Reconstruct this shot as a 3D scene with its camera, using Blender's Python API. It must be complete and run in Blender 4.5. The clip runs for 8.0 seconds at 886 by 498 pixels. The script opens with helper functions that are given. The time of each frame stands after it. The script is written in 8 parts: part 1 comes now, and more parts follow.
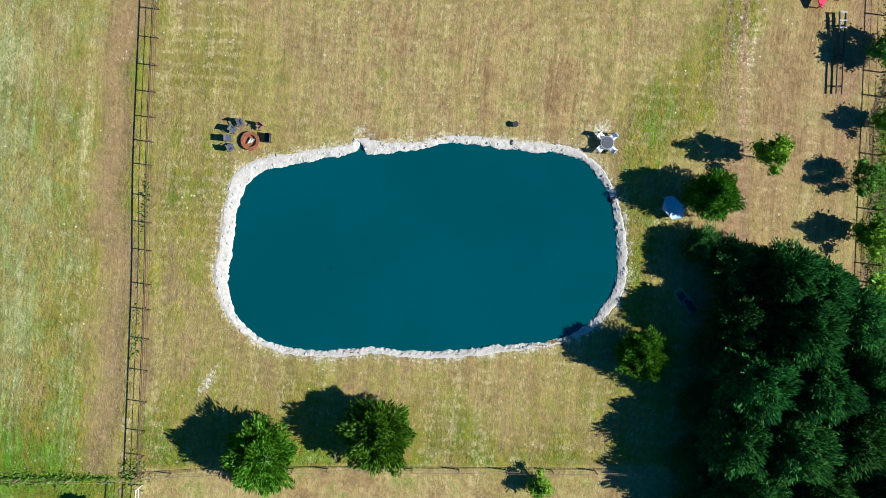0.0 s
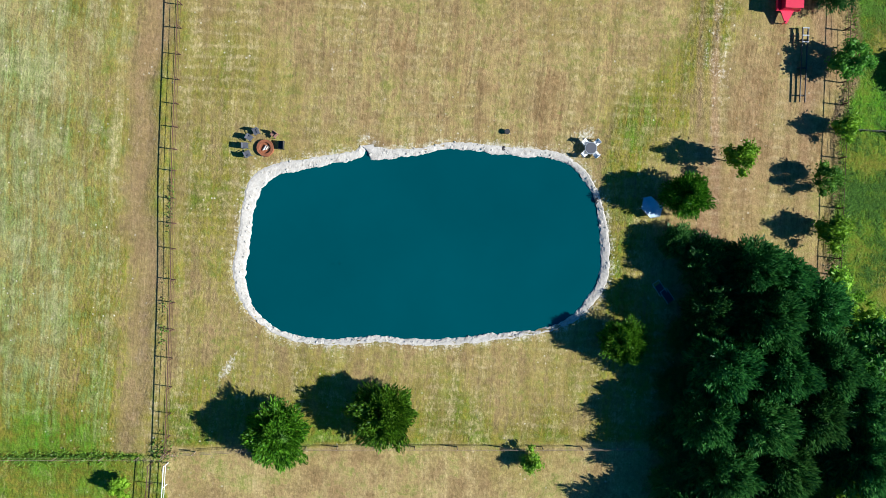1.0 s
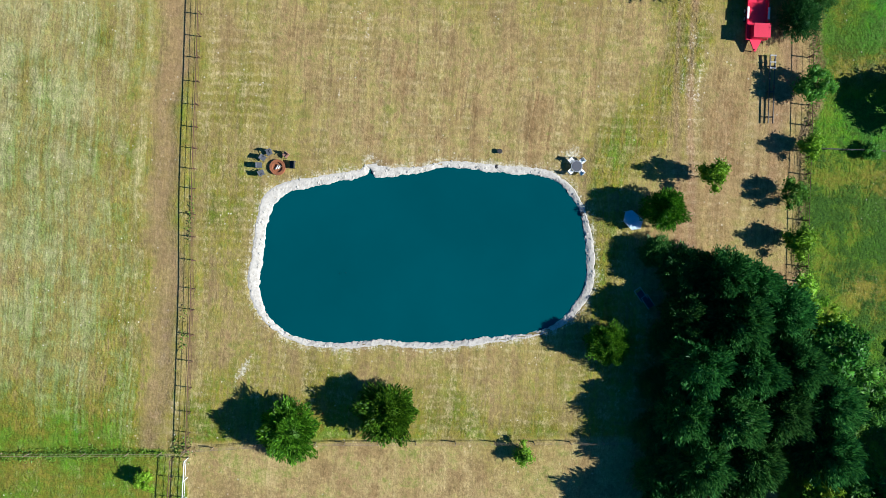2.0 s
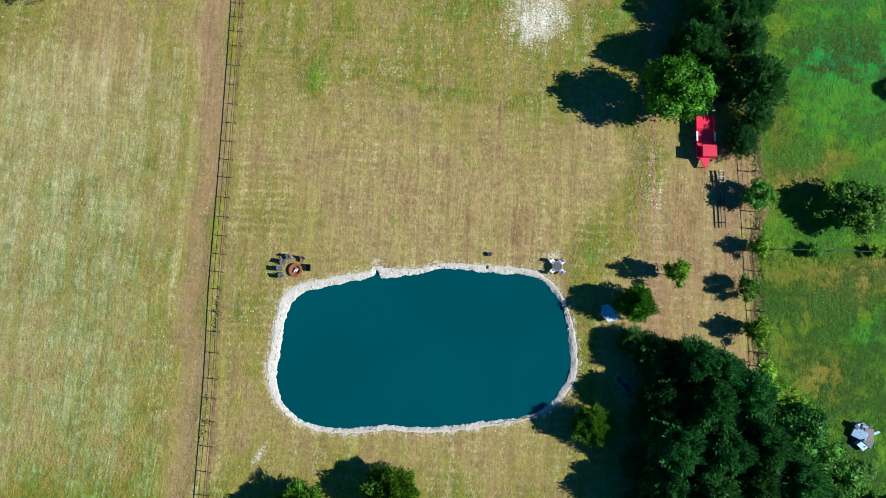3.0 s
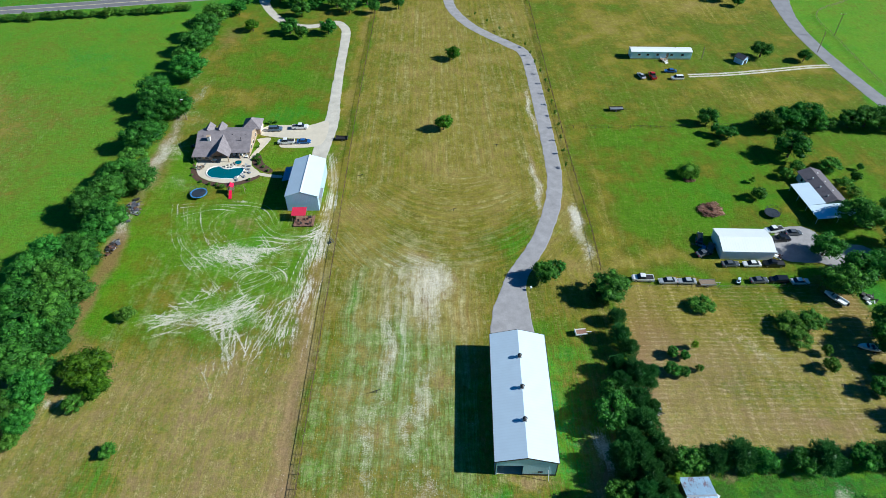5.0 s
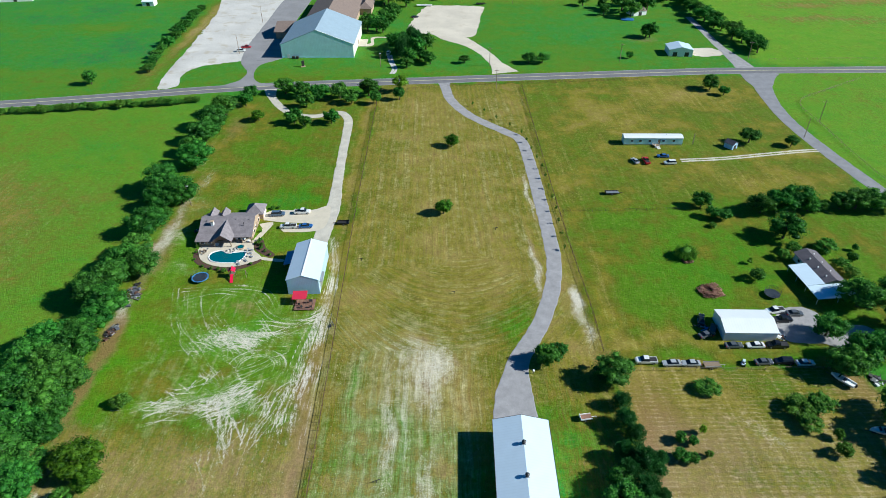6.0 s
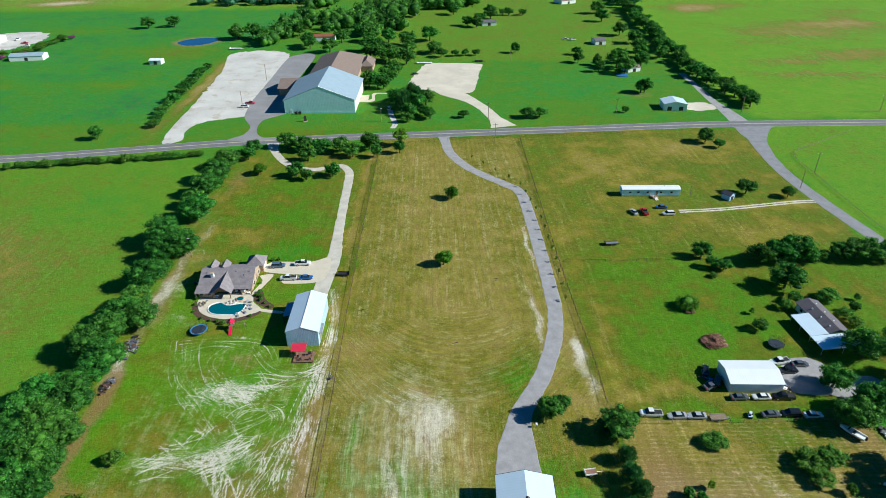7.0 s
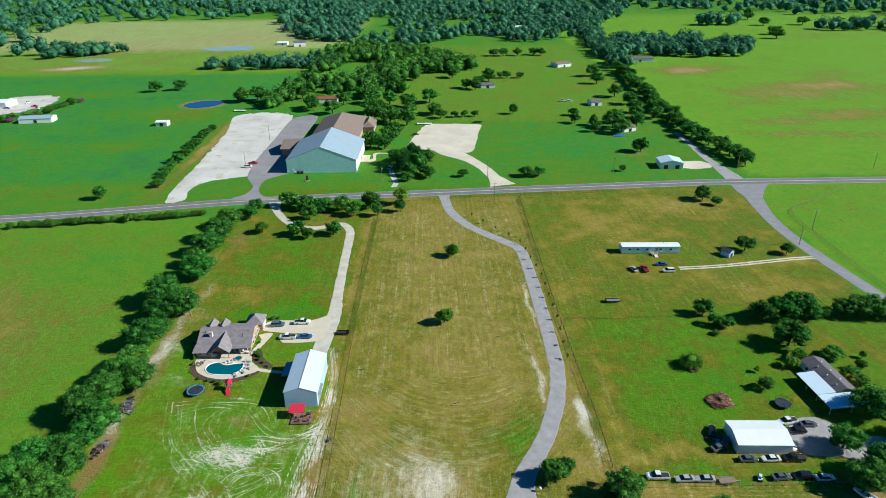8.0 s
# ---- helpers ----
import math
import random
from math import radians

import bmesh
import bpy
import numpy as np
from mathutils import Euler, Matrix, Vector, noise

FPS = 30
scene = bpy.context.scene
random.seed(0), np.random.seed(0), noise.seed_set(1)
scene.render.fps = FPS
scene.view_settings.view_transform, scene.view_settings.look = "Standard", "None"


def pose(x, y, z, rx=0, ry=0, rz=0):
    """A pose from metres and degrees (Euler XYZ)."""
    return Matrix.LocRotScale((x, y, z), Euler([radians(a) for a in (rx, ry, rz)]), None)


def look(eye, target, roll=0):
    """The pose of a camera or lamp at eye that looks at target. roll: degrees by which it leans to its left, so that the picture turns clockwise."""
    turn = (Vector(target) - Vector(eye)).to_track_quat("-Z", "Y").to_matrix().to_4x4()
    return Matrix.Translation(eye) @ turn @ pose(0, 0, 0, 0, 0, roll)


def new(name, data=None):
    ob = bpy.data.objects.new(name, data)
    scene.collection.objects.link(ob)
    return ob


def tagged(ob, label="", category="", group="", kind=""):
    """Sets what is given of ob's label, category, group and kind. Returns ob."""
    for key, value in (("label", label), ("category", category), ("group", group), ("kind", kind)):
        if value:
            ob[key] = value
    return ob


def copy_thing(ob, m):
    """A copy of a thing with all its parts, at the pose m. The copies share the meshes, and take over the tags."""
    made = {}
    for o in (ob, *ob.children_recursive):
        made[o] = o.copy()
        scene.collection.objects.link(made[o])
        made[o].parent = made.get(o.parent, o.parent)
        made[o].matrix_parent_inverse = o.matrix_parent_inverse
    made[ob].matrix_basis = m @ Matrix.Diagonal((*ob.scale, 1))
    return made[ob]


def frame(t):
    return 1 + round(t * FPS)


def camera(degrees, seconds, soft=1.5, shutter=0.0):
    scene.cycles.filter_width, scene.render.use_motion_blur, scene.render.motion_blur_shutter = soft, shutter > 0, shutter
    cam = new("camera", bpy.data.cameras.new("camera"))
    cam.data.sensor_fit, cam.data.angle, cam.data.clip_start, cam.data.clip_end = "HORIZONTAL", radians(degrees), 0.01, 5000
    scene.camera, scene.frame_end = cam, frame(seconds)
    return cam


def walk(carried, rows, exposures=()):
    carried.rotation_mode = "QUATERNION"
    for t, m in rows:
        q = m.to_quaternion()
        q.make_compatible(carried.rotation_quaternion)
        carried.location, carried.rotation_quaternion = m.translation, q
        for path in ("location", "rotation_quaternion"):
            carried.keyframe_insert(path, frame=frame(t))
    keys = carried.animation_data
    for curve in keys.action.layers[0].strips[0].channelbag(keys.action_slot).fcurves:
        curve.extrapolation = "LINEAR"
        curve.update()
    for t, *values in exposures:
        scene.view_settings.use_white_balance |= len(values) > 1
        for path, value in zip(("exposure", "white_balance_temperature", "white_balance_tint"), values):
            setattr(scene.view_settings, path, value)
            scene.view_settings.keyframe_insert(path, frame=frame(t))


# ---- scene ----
cam = camera(69.88, 8.0, soft=0.78)
# seconds, eye, yaw, pitch, roll
PATH = [
    (0.0, 0.00, 0.00, 64.00, 3.80, -91.30, -0.02),
    (0.5, 0.07, 0.14, 67.06, 3.68, -91.46, 0.00),
    (1.0, 0.15, 0.09, 70.14, 3.52, -91.54, -0.02),
    (1.2, 0.18, 0.05, 71.14, 3.45, -91.54, -0.04),
    (2.3, 0.38, 1.07, 78.63, 3.21, -90.32, -0.05),
    (2.5, 0.43, 0.74, 80.46, 3.09, -88.75, -0.04),
    (3.0, 0.62, -0.11, 86.28, 2.66, -82.03, -0.02),
    (3.5, 0.53, 0.41, 95.01, 1.96, -73.15, 0.16),
    (4.0, -0.09, -0.80, 105.32, 0.96, -62.57, 0.49),
    (4.5, -0.85, -0.82, 115.01, 0.40, -53.22, 0.50),
    (4.8, -1.30, -0.80, 118.38, 0.29, -46.33, 0.17),
    (5.0, -1.50, -0.95, 119.93, 0.23, -42.66, -0.03),
    (5.2, -1.60, -0.95, 120.99, 0.20, -40.23, -0.20),
    (6.3, -2.06, -1.15, 120.06, 0.05, -34.09, -0.32),
    (6.5, -2.07, -1.15, 119.95, 0.03, -33.20, -0.37),
    (7.0, -2.12, -1.16, 119.94, 0.03, -30.56, -0.47),
    (7.5, -2.16, -0.91, 120.14, 0.01, -28.00, -0.56),
    (8.0, -2.15, -0.96, 120.23, 0.00, -25.42, -0.65),
]
walk(cam, [(t, pose(x, y, z, 90 + pitch, 0, yaw) @ pose(0, 0, 0, 0, 0, roll)) for t, x, y, z, yaw, pitch, roll in PATH],
     [(0.0, 0.78, 6000, 6), (2.5, 0.72, 6000, 5), (4.5, 0.49, 5750, 3), (8.0, 0.45, 6050, 1)])

# ---------------------------------------------------------------- light
SUN_EL, SUN_AZ = radians(33), radians(94)          # azimuth clockwise from +y
world = bpy.data.worlds.new("world")
scene.world = world
world.use_nodes = True
sky = world.node_tree.nodes.new("ShaderNodeTexSky")
sky.sky_type, sky.sun_disc, sky.sun_elevation, sky.sun_rotation = "NISHITA", False, SUN_EL, SUN_AZ
sky.ozone_density, sky.dust_density = 5.0, 0.3
sky_hue = world.node_tree.nodes.new("ShaderNodeHueSaturation")
sky_hue.inputs["Saturation"].default_value = 1.35
world.node_tree.links.new(sky.outputs[0], sky_hue.inputs["Color"])
world.node_tree.links.new(sky_hue.outputs[0], world.node_tree.nodes["Background"].inputs[0])
world.node_tree.nodes["Background"].inputs[1].default_value = 0.052
sun = new("sun", bpy.data.lights.new("sun", "SUN"))
sun.data.energy, sun.data.angle, sun.data.color = 5.4, radians(0.5), (1.0, 0.955, 0.88)
to_sun = Vector((math.sin(SUN_AZ) * math.cos(SUN_EL), math.cos(SUN_AZ) * math.cos(SUN_EL), math.sin(SUN_EL)))
sun.matrix_world = look(to_sun * 300, (0, 0, 0))


# ---------------------------------------------------------------- materials
def nodes_of(name, rough=0.8, metal=0.0):
    m = bpy.data.materials.new(name)
    m.use_nodes = True
    t = m.node_tree
    b = t.nodes["Principled BSDF"]
    b.inputs["Roughness"].default_value, b.inputs["Metallic"].default_value = rough, metal
    return m, t, b


def coords(t):
    return t.nodes.new("ShaderNodeTexCoord").outputs["Object"]


def geo_pos(t):
    return t.nodes.new("ShaderNodeNewGeometry").outputs["Position"]


def tex_noise(t, vec, scale, detail=4.0, rough=0.55):
    n = t.nodes.new("ShaderNodeTexNoise")
    n.inputs["Scale"].default_value, n.inputs["Detail"].default_value, n.inputs["Roughness"].default_value = scale, detail, rough
    t.links.new(vec, n.inputs["Vector"])
    return n.outputs["Fac"]


def ramp(t, fac, lo, hi):
    """0 below lo, 1 above hi."""
    n = t.nodes.new("ShaderNodeMapRange")
    n.inputs[1].default_value, n.inputs[2].default_value = lo, hi
    t.links.new(fac, n.inputs[0])
    return n.outputs[0]


def calc(t, op, a, b=0.0):
    n = t.nodes.new("ShaderNodeMath")
    n.operation = op
    for i, v in enumerate((a, b)):
        if isinstance(v, (int, float)):
            n.inputs[i].default_value = v
        else:
            t.links.new(v, n.inputs[i])
    return n.outputs[0]


def blend(t, fac, a, b):
    n = t.nodes.new("ShaderNodeMix")
    n.data_type = "RGBA"
    for sock, v in ((n.inputs[0], fac), (n.inputs[6], a), (n.inputs[7], b)):
        if isinstance(v, (int, float)):
            sock.default_value = v
        elif isinstance(v, tuple):
            sock.default_value = (*v, 1) if len(v) == 3 else v
        else:
            t.links.new(v, sock)
    return n.outputs[2]


def bump(t, b, height, strength=0.4, dist=0.05):
    n = t.nodes.new("ShaderNodeBump")
    n.inputs["Strength"].default_value, n.inputs["Distance"].default_value = strength, dist
    t.links.new(height, n.inputs["Height"])
    t.links.new(n.outputs[0], b.inputs["Normal"])


def surface(name, colour, rough=0.7, metal=0.0, vary=0.25, scale=0.6, fine=7.0, stain=None, stain_at=0.6, relief=0.25, spread=0.0):
    """A worn surface: colour varied at two scales, with stains and fine relief."""
    m, t, b = nodes_of(name, rough, metal)
    vec = geo_pos(t)
    big, small = tex_noise(t, vec, scale), tex_noise(t, vec, fine, 3)
    dark = tuple(c * (1 - vary) for c in colour)
    light = tuple(min(1, c * (1 + vary * 0.6)) for c in colour)
    c = blend(t, ramp(t, calc(t, "ADD", calc(t, "MULTIPLY", big, 0.6), calc(t, "MULTIPLY", small, 0.4)), 0.3, 0.7), dark, light)
    if stain:
        c = blend(t, calc(t, "MULTIPLY", ramp(t, tex_noise(t, vec, scale * 2.3, 6, 0.65), stain_at, stain_at + 0.1), 0.8), c, stain)
    if spread:
        info = t.nodes.new("ShaderNodeObjectInfo")
        hsv = t.nodes.new("ShaderNodeHueSaturation")
        t.links.new(ramp(t, info.outputs["Random"], 0, 1), hsv.inputs["Value"])
        r = t.nodes.new("ShaderNodeMapRange")
        r.inputs[3].default_value, r.inputs[4].default_value = 1 - spread, 1 + spread
        t.links.new(info.outputs["Random"], r.inputs[0])
        t.links.new(r.outputs[0], hsv.inputs["Value"])
        t.links.new(c, hsv.inputs["Color"])
        c = hsv.outputs[0]
    t.links.new(c, b.inputs["Base Color"])
    if relief:
        bump(t, b, small, relief, 0.03)
    return m


def ribbed(name, colour, axis, pitch, rough=0.4, metal=0.3, stain=None, depth=0.5, vary=0.12, stain_at=0.58):
    """Profiled metal sheet: ribs at a pitch in metres along an object axis (0 or 1 or 2)."""
    m, t, b = nodes_of(name, rough, metal)
    vec = coords(t)
    sep = t.nodes.new("ShaderNodeSeparateXYZ")
    t.links.new(vec, sep.inputs[0])
    saw = calc(t, "PINGPONG", calc(t, "DIVIDE", sep.outputs[axis], pitch), 0.5)
    rib = ramp(t, saw, 0.36, 0.48)
    big = tex_noise(t, vec, 0.35, 4)
    c = blend(t, ramp(t, big, 0.3, 0.7), tuple(x * (1 - vary) for x in colour), colour)
    c = blend(t, calc(t, "MULTIPLY", rib, 0.10), c, tuple(x * 0.6 for x in colour))
    if stain:
        run = t.nodes.new("ShaderNodeMapping")
        run.inputs["Scale"].default_value = (1.0, 0.3, 1.0) if axis == 0 else (0.3, 1.0, 1.0)
        t.links.new(vec, run.inputs["Vector"])
        streaks = calc(t, "ADD", calc(t, "MULTIPLY", tex_noise(t, run.outputs[0], 3.6, 6, 0.75), 0.6), calc(t, "MULTIPLY", tex_noise(t, vec, 0.45, 4), 0.4))
        c = blend(t, calc(t, "MULTIPLY", ramp(t, streaks, stain_at - 0.02, stain_at + 0.04), 0.85), c, stain)
    t.links.new(c, b.inputs["Base Color"])
    bump(t, b, rib, depth, 0.03)
    return m


def leaf_material(name, dark, light, spread=0.2, through_light=0.3):
    m = bpy.data.materials.new(name)
    m.use_nodes = True
    t = m.node_tree
    t.nodes.remove(t.nodes["Principled BSDF"])
    geo = t.nodes.new("ShaderNodeNewGeometry")
    info = t.nodes.new("ShaderNodeObjectInfo")
    c = blend(t, ramp(t, geo.outputs["Random Per Island"], 0.0, 1.0), dark, light)
    hsv = t.nodes.new("ShaderNodeHueSaturation")
    r = t.nodes.new("ShaderNodeMapRange")
    r.inputs[3].default_value, r.inputs[4].default_value = 1 - spread, 1 + spread
    t.links.new(info.outputs["Random"], r.inputs[0])
    t.links.new(r.outputs[0], hsv.inputs["Value"])
    h = t.nodes.new("ShaderNodeMapRange")
    h.inputs[3].default_value, h.inputs[4].default_value = 0.485, 0.51
    t.links.new(calc(t, "FRACT", calc(t, "MULTIPLY", info.outputs["Random"], 7.3)), h.inputs[0])
    t.links.new(h.outputs[0], hsv.inputs["Hue"])
    t.links.new(c, hsv.inputs["Color"])
    d, tr, gl = (t.nodes.new(k) for k in ("ShaderNodeBsdfDiffuse", "ShaderNodeBsdfTranslucent", "ShaderNodeBsdfGlossy"))
    gl.inputs["Roughness"].default_value = 0.45
    for n in (d, tr):
        t.links.new(hsv.outputs[0], n.inputs[0])
    mix, mix2 = t.nodes.new("ShaderNodeMixShader"), t.nodes.new("ShaderNodeMixShader")
    mix.inputs[0].default_value, mix2.inputs[0].default_value = through_light, 0.012
    t.links.new(d.outputs[0], mix.inputs[1])
    t.links.new(tr.outputs[0], mix.inputs[2])
    t.links.new(mix.outputs[0], mix2.inputs[1])
    t.links.new(gl.outputs[0], mix2.inputs[2])
    t.links.new(mix2.outputs[0], t.nodes["Material Output"].inputs[0])
    return m


def ground_material():
    """Grassland: dry straw to lush green by the sheet's own attributes, with mower lines, bare soil, chalk and flecks."""
    m, t, b = nodes_of("field_ground", 0.95)
    b.inputs["Specular IOR Level"].default_value = 0.12

    def att(name):
        n = t.nodes.new("ShaderNodeAttribute")
        n.attribute_name = name
        return n.outputs["Fac"]

    def stretched(x, y):
        n = t.nodes.new("ShaderNodeMapping")
        n.inputs["Scale"].default_value = (x, y, 1.0)
        t.links.new(vec, n.inputs["Vector"])
        return n.outputs[0]

    def swath(x, y):
        n = t.nodes.new("ShaderNodeMapping")
        n.inputs["Scale"].default_value = (x, y, 1.0)
        t.links.new(pass_vec.outputs[0], n.inputs["Vector"])
        return n.outputs[0]

    def centred(fac, amount):
        return calc(t, "MULTIPLY", calc(t, "SUBTRACT", fac, 0.5), amount)

    def total(*terms):
        out = terms[0]
        for q in terms[1:]:
            out = calc(t, "ADD", out, q)
        return out

    vec = geo_pos(t)
    across = att("across")
    pass_vec = t.nodes.new("ShaderNodeCombineXYZ")
    t.links.new(across, pass_vec.inputs[0])
    t.links.new(att("along"), pass_vec.inputs[1])
    n_far, n_big = tex_noise(t, vec, 0.022, 5, 0.6), tex_noise(t, vec, 0.10, 5, 0.62)
    n_mid, n_fine, n_tiny = tex_noise(t, vec, 0.6, 6, 0.68), tex_noise(t, vec, 3.4, 4, 0.7), tex_noise(t, vec, 9.0, 3, 0.7)
    n_pass = tex_noise(t, swath(1.0, 0.025), 0.62, 4, 0.62)          # broad mower passes
    n_line = tex_noise(t, swath(1.0, 0.04), 2.2, 4, 0.68)          # fine lines along them
    n_row = tex_noise(t, stretched(0.06, 1.0), 0.9, 4, 0.65)           # lines across
    ns, ew, lush = att("mow_ns"), att("mow_ew"), att("lush")
    lines = calc(t, "MULTIPLY", centred(n_line, 1.0), calc(t, "ADD", ns, 0.05))
    n_patch = tex_noise(t, vec, 0.23, 6, 0.7)
    wander = total(centred(n_big, 1.6), centred(n_patch, 0.9))
    shown = ramp(t, total(tex_noise(t, vec, 0.045, 4, 0.6), centred(n_patch, 0.4)), 0.42, 0.78)      # passes show here and fade there
    wave = calc(t, "SINE", calc(t, "MULTIPLY", calc(t, "ADD", across, wander), 2 * math.pi / 2.5))
    turf = att("turf")
    quiet = calc(t, "SUBTRACT", 1.0, calc(t, "MULTIPLY", turf, 0.62))
    n_wide = tex_noise(t, vec, 0.05, 4, 0.6)
    g = total(lush, centred(n_far, 0.42), centred(n_big, 0.42), calc(t, "MULTIPLY", centred(n_wide, 0.6), turf), calc(t, "MULTIPLY", calc(t, "MULTIPLY", total(centred(n_big, 0.8), centred(n_patch, 0.9)), ns), quiet),
              calc(t, "MULTIPLY", total(centred(n_patch, 0.55), centred(n_mid, 0.38), centred(n_fine, 0.26)), quiet), calc(t, "MULTIPLY", centred(n_pass, 1.0), ns), calc(t, "MULTIPLY", lines, 1.2),
              calc(t, "MULTIPLY", centred(n_row, 1.0), ew), calc(t, "MULTIPLY", calc(t, "MULTIPLY", calc(t, "MULTIPLY", wave, ns), shown), 0.10))
    g = calc(t, "MINIMUM", g, calc(t, "ADD", lush, calc(t, "SUBTRACT", 0.13, calc(t, "MULTIPLY", turf, 0.07))))
    cr = t.nodes.new("ShaderNodeValToRGB")
    stops = [(0.0, (0.300, 0.185, 0.095)), (0.2, (0.360, 0.255, 0.125)), (0.34, (0.325, 0.258, 0.090)), (0.46, (0.245, 0.212, 0.034)), (0.56, (0.142, 0.166, 0.018)),
             (0.65, (0.108, 0.190, 0.015)), (0.73, (0.090, 0.232, 0.014)), (0.82, (0.048, 0.228, 0.019)), (0.91, (0.025, 0.270, 0.040)), (1.0, (0.009, 0.180, 0.052))]
    cr.color_ramp.elements[0].position, cr.color_ramp.elements[0].color = stops[0][0], (*stops[0][1], 1)
    cr.color_ramp.elements[1].position, cr.color_ramp.elements[1].color = stops[-1][0], (*stops[-1][1], 1)
    for p, c in stops[1:-1]:
        cr.color_ramp.elements.new(p).color = (*c, 1)
    t.links.new(g, cr.inputs[0])
    c = cr.outputs[0]
    straw = calc(t, "ADD", 0.12, calc(t, "MULTIPLY", ramp(t, total(n_patch, calc(t, "MULTIPLY", lines, 1.2), centred(n_pass, 0.5), calc(t, "MULTIPLY", centred(n_row, 0.8), ew), centred(n_mid, 0.5)), 0.38, 0.62), 0.62))
    c = blend(t, calc(t, "MULTIPLY", ramp(t, lush, 0.46, 0.28), straw), c, blend(t, ramp(t, n_patch, 0.35, 0.65), (0.43, 0.305, 0.165), (0.375, 0.33, 0.14)))
    # young bright pasture
    c = blend(t, calc(t, "MULTIPLY", att("fresh"), ramp(t, g, 0.48, 0.66)), c, blend(t, ramp(t, n_big, 0.35, 0.65), (0.190, 0.370, 0.026), (0.115, 0.330, 0.020)))
    # matted thatch: shade in the hollows between the blades painted dark, cut stems lighter
    dark_fleck = ramp(t, total(tex_noise(t, stretched(1.0, 0.4), 4.0, 3, 0.65), centred(n_mid, 0.6), calc(t, "MULTIPLY", lines, 0.6)), 0.50, 0.34)
    c = blend(t, calc(t, "MULTIPLY", dark_fleck, 0.34), c, blend(t, 0.72, c, (0.02, 0.022, 0.006)))
    pale_fleck = ramp(t, total(tex_noise(t, vec, 7.0, 3, 0.75), centred(n_mid, 0.5)), 0.6, 0.74)
    c = blend(t, calc(t, "MULTIPLY", pale_fleck, 0.6), c, (0.47, 0.40, 0.22))
    tufts = ramp(t, total(tex_noise(t, vec, 1.2, 6, 0.78), centred(n_patch, 0.7), calc(t, "MULTIPLY", lush, 0.10)), 0.56, 0.66)
    c = blend(t, calc(t, "MULTIPLY", calc(t, "MULTIPLY", tufts, quiet), 0.65), c, blend(t, n_fine, (0.060, 0.115, 0.014), (0.150, 0.200, 0.030)))
    # olive and brown bands left by the mower, along and across
    band = calc(t, "MULTIPLY", ramp(t, total(n_pass, centred(n_mid, 0.7), centred(n_patch, 0.6), centred(n_fine, 0.3), calc(t, "MULTIPLY", wave, 0.03)), 0.48, 0.58), calc(t, "MULTIPLY", ns, ramp(t, lush, 0.66, 0.46)))
    c = blend(t, calc(t, "MULTIPLY", band, 0.75), c, blend(t, n_fine, (0.125, 0.125, 0.026), (0.225, 0.200, 0.060)))
    row = calc(t, "MULTIPLY", ramp(t, total(n_row, centred(n_mid, 0.7), centred(n_patch, 0.5), centred(n_fine, 0.3)), 0.50, 0.63), ew)
    c = blend(t, calc(t, "MULTIPLY", row, 0.8), c, blend(t, n_fine, (0.190, 0.125, 0.052), (0.300, 0.215, 0.100)))
    # one turned swath beside the other: pale cut stems on the ridge, dark stubble in the furrow
    strength = calc(t, "MULTIPLY", ns, shown)
    furrow = calc(t, "MULTIPLY", ramp(t, total(calc(t, "MULTIPLY", wave, 0.8), centred(n_mid, 4.2), centred(n_patch, 3.4), centred(n_fine, 2.6)), 0.0, 1.2), calc(t, "MINIMUM", calc(t, "MULTIPLY", strength, 0.8), 0.45))
    c = blend(t, furrow, c, blend(t, 0.5, c, (0.060, 0.050, 0.006)))
    ridge = calc(t, "MULTIPLY", ramp(t, total(wave, centred(n_mid, 3.2), centred(n_fine, 2.4)), -0.35, -1.2), calc(t, "MULTIPLY", strength, 0.7))
    c = blend(t, ridge, c, blend(t, 0.45, c, (0.46, 0.31, 0.10)))
    # clumps: shaded hollows painted dark and bright cut stems, strongest where the grass is dry
    dry = ramp(t, lush, 0.70, 0.44)
    calm = ramp(t, lush, 0.56, 0.40)          # short dry grass lies flat
    clump = ramp(t, total(tex_noise(t, vec, 2.4, 6, 0.82), centred(n_patch, 0.7), calc(t, "MULTIPLY", lines, 0.8)), 0.56, 0.40)
    c = blend(t, calc(t, "MULTIPLY", clump, calc(t, "ADD", 0.16, calc(t, "MULTIPLY", dry, 0.36))), c, blend(t, 0.7, c, (0.075, 0.072, 0.018)))
    stems = ramp(t, total(tex_noise(t, stretched(1.0, 0.5), 3.3, 6, 0.82), centred(n_pass, 0.5), centred(n_mid, 0.5)), 0.53, 0.68)
    c = blend(t, calc(t, "MULTIPLY", calc(t, "MULTIPLY", stems, dry), 0.6), c, (0.52, 0.41, 0.21))
    # brown matted patches in the dry grass
    brown = calc(t, "MULTIPLY", ramp(t, total(tex_noise(t, stretched(1.0, 0.6), 0.32, 6, 0.7), centred(n_fine, 0.3)), 0.50, 0.66), ramp(t, lush, 0.62, 0.42))
    c = blend(t, calc(t, "MULTIPLY", calc(t, "MULTIPLY", brown, quiet), 0.55), c, blend(t, n_fine, (0.170, 0.105, 0.050), (0.300, 0.205, 0.105)))
    # light and dark handfuls of hay and thatch
    hay = ramp(t, total(n_patch, centred(n_fine, 0.6), calc(t, "MULTIPLY", lines, 0.6)), 0.36, 0.64)
    c = blend(t, calc(t, "MULTIPLY", calc(t, "SUBTRACT", 1.0, hay), 0.30), c, blend(t, 0.65, c, (0.04, 0.035, 0.012)))
